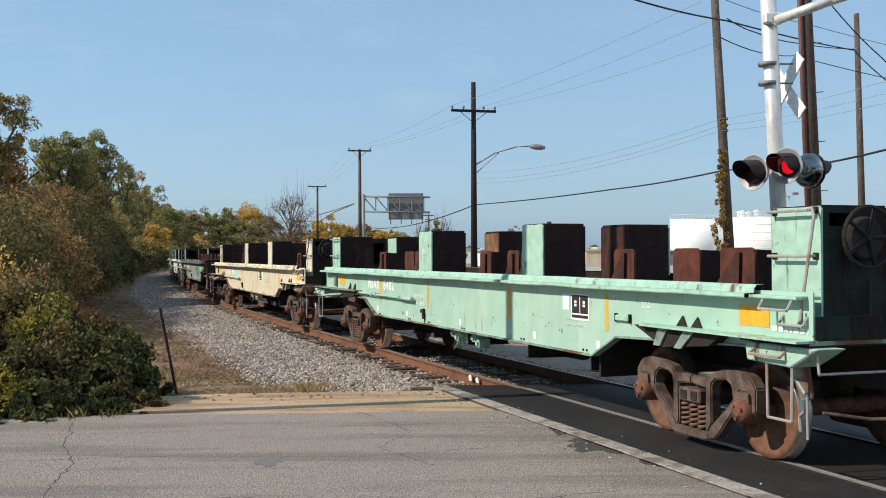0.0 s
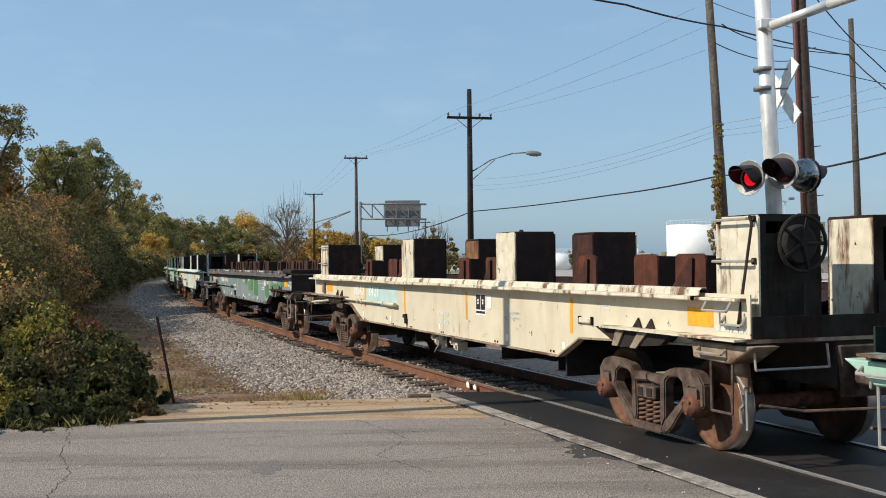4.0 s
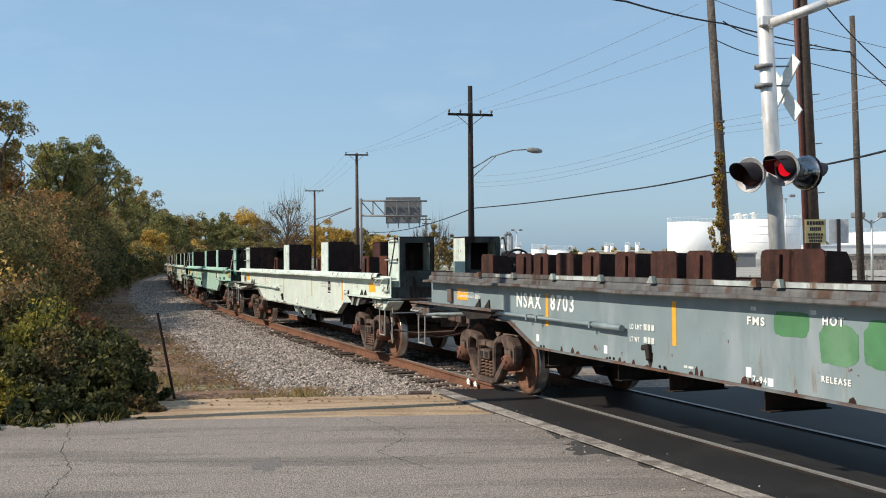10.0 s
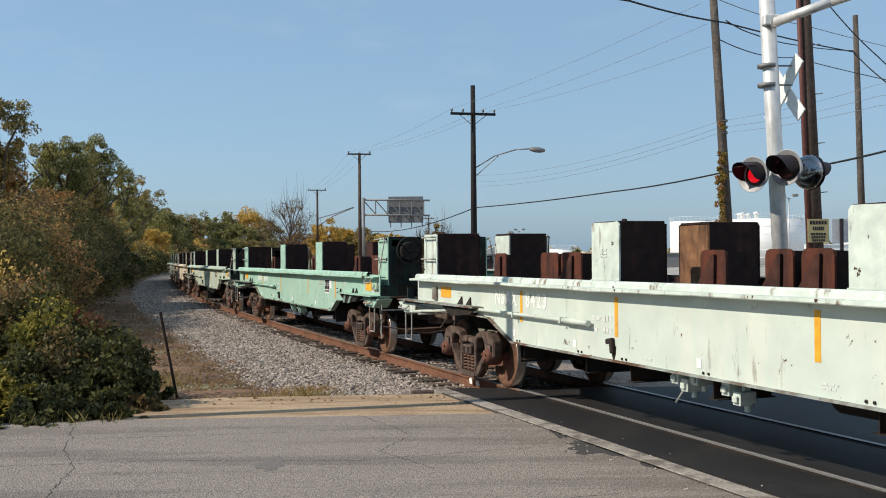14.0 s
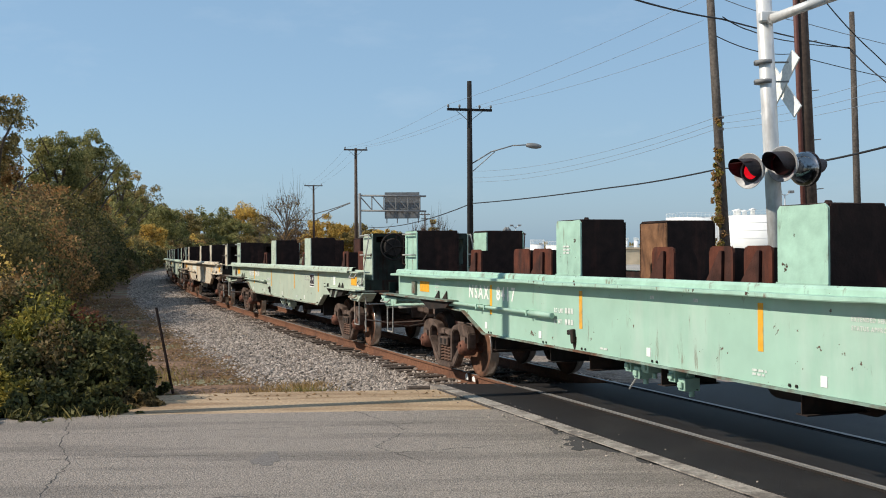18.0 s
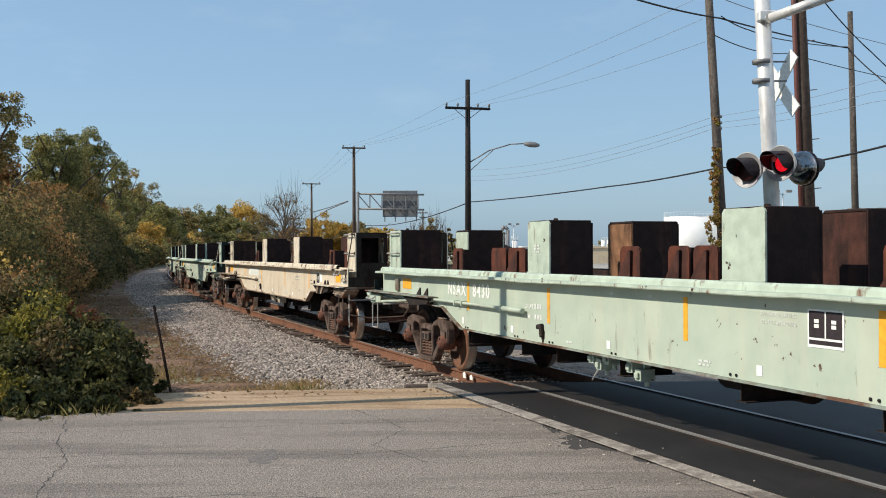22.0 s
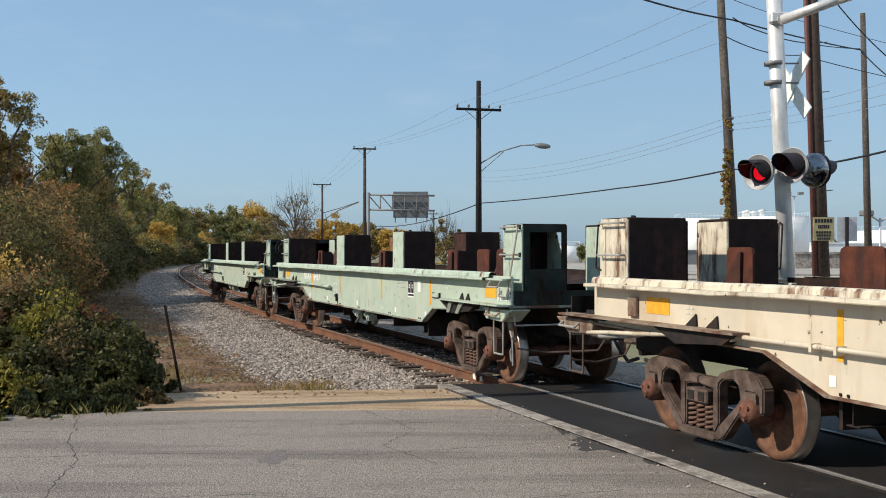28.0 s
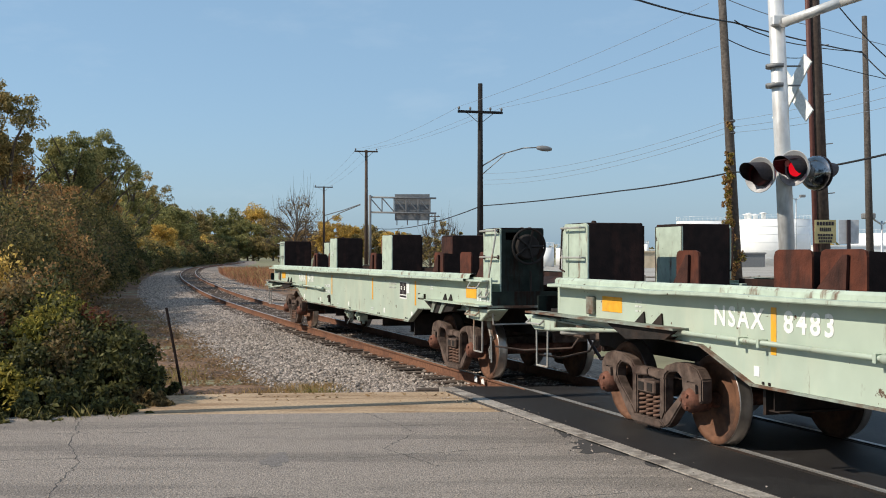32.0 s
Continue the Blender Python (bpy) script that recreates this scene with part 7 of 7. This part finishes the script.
def flakes(name, n, place, size, material, label, category, seed, tall=False):
    rg = np.random.default_rng(seed)
    V, F = [], []
    for i in range(n):
        x, y, z = place(rg)
        s = size * rg.uniform(0.5, 1.5)
        a = rg.uniform(0, 6.28)
        if tall:
            h = s * 5
            dx, dy = rg.normal() * h * 0.35, rg.normal() * h * 0.35
            w = s * 0.14
            V += [(x - w * math.cos(a), y - w * math.sin(a), z - 0.02), (x + w * math.cos(a), y + w * math.sin(a), z - 0.02), (x + dx * 0.5 + w * 0.7, y + dy * 0.5, z + h * 0.6), (x + dx, y + dy, z + h)]
        else:
            u = Vector((math.cos(a), math.sin(a), rg.normal() * 0.4)) * s
            w = Vector((-math.sin(a), math.cos(a), rg.normal() * 0.4)) * s * 0.6
            p = Vector((x, y, z))
            V += [p - u, p + w, p + u, p - w]
        F.append((4 * i, 4 * i + 1, 4 * i + 2, 4 * i + 3))
    me = bpy.data.meshes.new(name)
    me.from_pydata([tuple(v) for v in V], [], F)
    me.materials.append(material)
    return tagged(new(name, me), label, category, "", "stuff")


def on_kerb(rg):
    q, lat = -5 + 14.5 * rg.uniform(), 1.95 + rg.normal() * 0.22
    if lat < 1.0:
        lat = 1.2
    x, y, _ = track(q, lat)
    return x, y, ROAD + (0.016 if 1.6 < lat < 1.85 else 0.006 if lat > 1.85 else 0.024)


scatter("loose_grit", 260, on_kerb, 0.011, M["stone"], "loose grit and crumbs along the crossing's edge", "grit", 14)


def on_strip(rg):
    x, y, z = on_verge(rg)
    return x, y, z + 0.01


flakes("leaf_litter", 30000, on_strip, 0.034, litter, "dry brown fallen leaves over the verge", "leaf litter", 21)


def clump_at(x0, y0, sx, sy, z=GROUND):
    return lambda rg: (x0 + rg.normal() * sx, y0 + rg.normal() * sy, z)


straw = leaf_mat("straw_grass", (0.42, 0.29, 0.13), (0.32, 0.21, 0.09))
redw = leaf_mat("reddish_weeds", (0.38, 0.15, 0.08), (0.33, 0.18, 0.10))
greenw = leaf_mat("verge_weeds", (0.15, 0.14, 0.05), (0.30, 0.23, 0.08))
flakes("dry_grass", 500, clump_at(-2.75, 16.9, 0.45, 0.3, GROUND + 0.03), 0.02, straw, "tuft of straw-coloured dry grass", "dry grass", 31, True)
flakes("dry_grass", 700, clump_at(-2.1, 17.6, 0.35, 0.3, GROUND + 0.03), 0.022, straw, "tuft of straw-coloured dry grass", "dry grass", 32, True)
flakes("weeds", 260, clump_at(-2.0, 16.8, 0.2, 0.15, GROUND + 0.03), 0.026, greenw, "clump of yellow-green weeds", "weeds", 33, True)
flakes("weeds", 1900, clump_at(-3.5, 16.0, 0.6, 0.22), 0.024, redw, "low reddish weeds at the road's edge", "weeds", 34, True)
flakes("weeds", 250, clump_at(-4.9, 19.5, 0.35, 0.8), 0.03, greenw, "tall weeds beside the stake", "weeds", 35, True)
flakes("dry_grass", 5000, lambda rg: (lambda q, l: track(q, l)[:2] + (GROUND,))(62 + 90 * rg.uniform(), -4.2 - 9 * rg.uniform()), 0.1, straw, "tall tan grass on the far side of the track", "dry grass", 36, True)

flakes("leaf_litter", 1400, lambda rg: (-4.2 + 0.5 * rg.normal(), 15.2 + 0.35 * rg.normal(), GROUND + 0.04 + 0.05 * rg.uniform()), 0.04, litter, "heap of dry brown leaves at the bush's foot", "leaf litter", 22)
flakes("leaf_litter", 160, lambda rg: (-4.6 + 6.4 * rg.uniform() ** 2, 14.3 + 1.1 * rg.uniform() ** 0.5, ROAD - 0.008), 0.028, litter, "dry leaves blown over the concrete shoulder", "leaf litter", 23)

# paint splashes on the rail by the crossing
for i, (s_, h) in enumerate(((10.55, 0.055), (10.85, 0.07))):
    x, y, psi = track(s_, 0.792)
    lump("paint_splash", prism(B(), [(-0.06, -0.13), (0.05, -0.13), (0.07, -0.13 + h), (0.0, -0.10 + h), (-0.05, -0.14 + h)], -0.004, 0.004), M["white"], "white paint mark on the rail", "paint mark", "paint marks", "",
         pose(x - 0.03, y, 0.03, 0, 0, math.degrees(psi) + 90))

flakes("dry_grass", 6000, lambda rg: (lambda q, l: track(q, l)[:2] + (GROUND,))(70 + 90 * rg.uniform(), -3.6 - 9 * rg.uniform()), 0.11, redw, "rust-brown grass on the far side of the track", "dry grass", 37, True)
flakes("tall_grass", 120, lambda rg: (-6.4 + 2.6 * rg.uniform(), 12.75 + 0.5 * rg.uniform(), ROAD - 0.02), 0.028, greenw, "dull green grass blades at the bush's foot", "grass", 38, True)

# leaning rusty stake
st = thing("stake", pose(-4.15, 17.3, GROUND - 0.2), "thin rusty iron stake leaning in the verge", "stake")
part("shaft", rod(B(), (0, 0, 0), (-0.32, 0.05, 1.62), 0.025, 6), M["rustshade"], st)

# timber baulks at the crossing's end
for i, (s, l0, l1) in enumerate(((9.75, 0.95, 2.3), (10.1, 1.0, 2.0), (9.5, 1.2, 2.2))):
    xa, ya, _ = track(s, l0)
    xb, yb, _ = track(s + 0.25, l1)
    ob = lump("timber", soften(box(B(), 0, math.hypot(xb - xa, yb - ya), -0.1, 0.1, -0.1, 0.1), 0.015), M["tie"], "grey weathered timber beside the track", "timber", "loose timbers", "",
              pose(xa, ya, -0.2, 0, 0, math.degrees(math.atan2(yb - ya, xb - xa))))

# cracks and patches on the road
def crack(pts, w, name="crack"):
    bm = B()
    rg = random.Random(len(pts) * 17 + int(pts[0][0] * 10))
    fine = []
    for (x0, y0), (x1, y1) in zip(pts[:-1], pts[1:]):
        n = max(2, int(math.hypot(x1 - x0, y1 - y0) / 0.08))
        for i in range(n):
            t = i / n
            fine.append((x0 + (x1 - x0) * t + rg.uniform(-0.025, 0.025), y0 + (y1 - y0) * t + rg.uniform(-0.025, 0.025)))
    prev = None
    for i, (x, y) in enumerate(fine):
        j = min(i + 1, len(fine) - 1)
        k = max(j - 1, 0)
        d = Vector((fine[j][0] - fine[k][0], fine[j][1] - fine[k][1], 0)).normalized()
        ww = w * rg.uniform(0.15, 0.6)
        a = bm.verts.new((x - d.y * ww, y + d.x * ww, ROAD + 0.002))
        b_ = bm.verts.new((x + d.y * ww, y - d.x * ww, ROAD + 0.002))
        if prev:
            bm.faces.new((prev[0], prev[1], b_, a))
        prev = (a, b_)
    return lump(name, bm, M["tar"], "dark crack in the road surface", "crack", "cracks in the road", "structure")


crack([(-4.4, 12.9), (-4.05, 11.9), (-3.9, 11.2), (-3.45, 10.2), (-3.3, 9.2), (-3.1, 8.2)], 0.013)
crack([(-1.0, 13.4), (-0.55, 12.5), (-0.3, 11.9), (-0.6, 10.9), (0.0, 9.9)], 0.012)
crack([(-5.2, 11.7), (-3.2, 11.9), (-1.4, 12.2), (0.4, 12.5)], 0.01)
crack([(-4.6, 10.2), (-2.6, 10.5), (-0.8, 10.4), (1.4, 11.2)], 0.01)
crack([(-3.2, 8.4), (-1.6, 8.7), (0.2, 8.4), (1.6, 8.9)], 0.009)
crack([(1.2, 13.2), (1.55, 12.4), (2.0, 11.6), (2.5, 10.7), (3.1, 9.3), (3.4, 8.4)], 0.03)


def patch(cx, cy, rx, ry, seed, label, surface="tar"):
    bm = B()
    rg = random.Random(seed)
    v = []
    for i in range(28):
        a = 2 * math.pi * i / 28
        f = rg.uniform(0.7, 1.15)
        v.append(bm.verts.new((cx + rx * f * math.cos(a), cy + ry * f * math.sin(a), ROAD + 0.003)))
    bm.faces.new(v)
    return lump("tar_patch", bm, M[surface], label, "patch", "tar patches", "structure")


patch(1.70, 11.0, 0.40, 0.50, 1, "dark irregular tar patch on the road")
patch(2.18, 10.2, 0.26, 0.50, 2, "dark irregular tar patch on the road")
patch(2.75, 8.75, 0.30, 0.30, 3, "dark irregular tar patch on the road")
patch(1.35, 12.0, 0.12, 0.45, 5, "dark irregular tar patch on the road")
patch(-1.6, 10.3, 0.14, 0.35, 4, "faint dark oil stain on the road", "oil")

# ---- things far beyond the track ----
wallm = mat("sandy_wall", (0.58, 0.47, 0.33), 0.9, grain=0.6, vary=0.15, stain=(0.48, 0.38, 0.26), stain_amt=0.5, stain_scale=0.2, bump=0.1)
lotm = mat("pale_lot", (0.36, 0.33, 0.29), 0.95, grain=3, vary=0.2, stain=(0.27, 0.25, 0.22), stain_amt=0.5, stain_scale=0.08, bump=0.2)
roofm = mat("grey_roof", (0.42, 0.42, 0.43), 0.8, grain=2, vary=0.1, bump=0.1)
slab("paved_lot", [(4, 70), (70, 62), (160, 240), (10, 240)], -0.6, GROUND + 0.03, lotm, "wide pale paved lot beyond the street", "paved lot")


def house(bx0, bx1, d, z1, gable, wall, roof, label, name="building", depth=14.0, doors=()):
    x0, x1 = bx0 * d / 1000, bx1 * d / 1000
    hs = thing(name, pose((x0 + x1) / 2, d, GROUND), label, "building")
    w = (x1 - x0) / 2
    z1 = EYE_Z + z1 * d / 1000 - GROUND
    part("wall", box(B(), -w, w, 0, depth, -0.2, z1), wall, hs)
    if gable:
        g = gable * d / 1000
        part("roof", prism(B(), [(-w - 0.5, z1 + 0.01), (w + 0.5, z1 + 0.01), (0, z1 + g)], -0.6, depth + 0.5), roof, hs)
    else:
        part("roof", box(B(), -w - 0.2, w + 0.2, -0.2, depth, z1 + 0.004, z1 + 0.3), roof, hs)
    for a, b_, za, zb in doors:
        part("opening", box(B(), -w + 2 * w * a, -w + 2 * w * b_, -0.06, 0.02, za, zb), M["black"], hs, "dark doorway")
    return hs


house(40, 75, 200, 2.5, 8.5, M["tank"], roofm, "white shed with a low grey gabled roof", doors=((0.15, 0.35, 0, 2.5), (0.5, 0.8, 0, 3.0)))
house(58, 80, 185, 0.6, 5.5, M["galv"], M["black"], "open shed with a dark gabled roof", doors=((0.1, 0.45, 0, 2.4), (0.55, 0.9, 0, 2.4)))
house(139, 202, 190, 2.6, 0, wallm, wallm, "long low sand-coloured wall", depth=6)
house(202, 300, 200, 1.0, 0, M["bronze"], M["bronze"], "long dark low building", depth=8)
house(330, 520, 150, -1.5, 0, M["kerb"], M["kerb"], "low pale concrete barrier", depth=1)
house(85, 100, 260, 3.5, 0, M["galv"], M["tank"], "low pale industrial shed", depth=10)
house(345, 430, 240, 8, 0, M["tank"], M["tank"], "long white industrial hall", depth=20)
house(5, 38, 260, 4, 0, M["tank"], roofm, "low white industrial hall", depth=10)
house(150, 200, 420, 5, 0, M["tank"], M["tank"], "far white warehouse roofs", depth=20)
tank(97, 210, 6.5, 7.5, "small grey round storage tank")
tank(117, 240, 12, 6.5, "wide low white storage tank")
tank(66, 215, 4, 12, "tall slim white silo")
tank(78, 215, 3, 10, "slim grey plant silo")
for k, (bx, tp) in enumerate(((161, 10), (165, 10), (180, 10.5), (189.5, 10.5))):
    tank(bx, 330, 2.2, tp, "far slim white silo tower")
pw = thing("process_tower", pose(0.066 * 212, 212, GROUND), "dark process pipe tower of a plant", "pipe tower")
b = B()
pipe(b, [(0, 0, 0), (0, 0, 6.5), (0.6, 0, 7.2), (1.2, 0, 6.5), (1.2, 0, 0)], 0.35, 8)
part("pipework", b, M["bronze"], pw)


def light_mast(bx, d, top, label="tall twin-headed yard light mast"):
    m = thing("light_mast", pose(bx * d / 1000, d, GROUND), label, "light mast", "yard lights")
    z = EYE_Z + top * d / 1000 - GROUND
    part("mast", rod(B(), (0, 0, 0), (0, 0, z), 0.09, 8, 0.06), M["galv"], m)
    for s in (-1, 1):
        part("lamp_head", soften(box(B(), s * 0.7 - 0.3, s * 0.7 + 0.3, -0.25, 0.25, z + 0.1, z + 0.4), 0.05), M["bronze"], m)
        part("lamp_arm", rod(B(), (0, 0, z - 0.2), (s * 0.6, 0, z + 0.2), 0.05, 6), M["galv"], m)
    return m


light_mast(77, 190, 24)
light_mast(329, 120, 53)
light_mast(409, 55, 32, "thin grey post beyond the street")
utility_pole(-7.5 * 0.18, 180, EYE_Z + 38 * 0.18, 0.12, arms=((EYE_Z + 36 * 0.18, 0.9, 0.0, (-0.6, 0.6)), (EYE_Z + 32 * 0.18, 0.6, 0.0, ())), label="far utility pole with two small crossarms")
utility_pole(-118 * 0.2, 200, EYE_Z + 24 * 0.2, 0.13, arms=((EYE_Z + 22 * 0.2, 1.1, 0.0, ()),), label="far utility pole among golden trees")
for k, (bx, d, tp, w, lf) in enumerate(((130, 230, 9, 10, "green"), (143, 250, 6, 6, "green"), (172, 300, 9, 18, "gold"), (50, 260, 12, 14, "gold"), (230, 400, 6, 30, "green"), (20, 230, 6, 24, "olive"))):
    plant(bx, d, tp, w, lf, "small far tree beside the plant", 500 + k, clumps=26, per=40, size=0.35, base=0.05)
# street rail fence beyond the road
fence = thing("rail_fence", pose(0, 0, 0), "low pale rail fence along the lot", "fence")
for k in range(16):
    x = 6 + 3.6 * k
    part("post", box(B(), x - 0.06, x + 0.06, 71.94 - 0.13 * x, 72.06 - 0.13 * x, GROUND, 0.62), M["kerb"], fence)
for z in (0.2, 0.5):
    part("rail", rod(B(), (6, 72 - 0.78, z), (60, 72 - 7.8, z), 0.06, 6), M["kerb"], fence)
# far line of woods all round
rng = np.random.default_rng(9)
cs = []
for i in range(420):
    a = rng.uniform(-0.75, 0.75)
    d = rng.uniform(480, 700)
    cs.append((math.sin(a) * d, math.cos(a) * d, rng.uniform(0.5, 5.5)))
tagged(new("far_woods", leaf_mesh("far_woods", cs, [3.5] * len(cs), 40, 1.3, LEAF["olive"], rng, 0.6)), "low far line of woods on the horizon", "woods", "", "stuff")

# ---- sleepers ----
tie_me = mesh_of("sleeper", soften(box(B(), -0.11, 0.11, -1.3, 1.3, -0.17, 0.0), 0.012), M["tie"])
track_bed = thing("sleepers", pose(0, 0, 0), "weathered timber sleepers under the rails", "sleepers", "", "structure")
for i in range(300):
    s = 9.4 + 0.52 * i
    x, y, psi = track(s)
    ob = part("sleeper", tie_me, None, track_bed, "", pose(x, y, -0.155 + 0.01 * math.sin(i * 1.7), 0, 0, math.degrees(psi) + 90 + 1.5 * math.sin(i * 2.3)))
plate_me = mesh_of("tie_plate", box(B(), -0.09, 0.09, -0.17, 0.17, 0.0, 0.014), M["railside"])
for i in range(110):
    s = 9.4 + 0.52 * i
    x, y, psi = track(s, 0.7525)
    part("tie_plate", plate_me, None, track_bed, "", pose(x, y, -0.17, 0, 0, math.degrees(psi) + 90))


# ---- the train and the car roll ----
def motions():
    for k, car in enumerate(CARS):
        walk(car, [(t, car_pose(k, t)) for t in range(0, 33)])
    for ws, x in WHEELSETS:
        walk(ws, [(i / 10, pose(x, 0, WHEEL_R) @ pose(0, 0, 0, 0, math.degrees(CAR_V * i / 10 / WHEEL_R), 0)) for i in range(0, 321)])
    # added flaps hide and clear the lit lenses by turns, imitating the flashing
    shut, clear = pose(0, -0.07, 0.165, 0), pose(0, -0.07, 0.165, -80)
    for side, flap in enumerate(ADDED_FLAPS):
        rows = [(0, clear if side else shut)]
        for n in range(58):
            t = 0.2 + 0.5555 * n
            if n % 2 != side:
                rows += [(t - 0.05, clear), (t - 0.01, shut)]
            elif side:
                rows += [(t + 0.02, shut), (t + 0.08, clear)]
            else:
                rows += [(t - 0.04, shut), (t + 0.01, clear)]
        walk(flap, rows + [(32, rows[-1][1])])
    walk(SUV, [(0, pose(-13, 84, ROAD - 0.03, 0, 0, -38)), (4, pose(-2, 75.6, ROAD - 0.03, 0, 0, -37)), (8, pose(9.4, 67.2, ROAD - 0.03, 0, 0, -36)), (9, pose(12.0, 65.3, ROAD - 0.03, 0, 0, -36)),
               (12, pose(22.6, 58.4, ROAD - 0.03, 0, 0, -33)), (16, pose(38, 49, ROAD - 0.03, 0, 0, -30)), (20, pose(46, 44.6, ROAD - 0.03, 0, 0, -29)), (32, pose(46, 44.6, ROAD - 0.03, 0, 0, -29))])


motions()
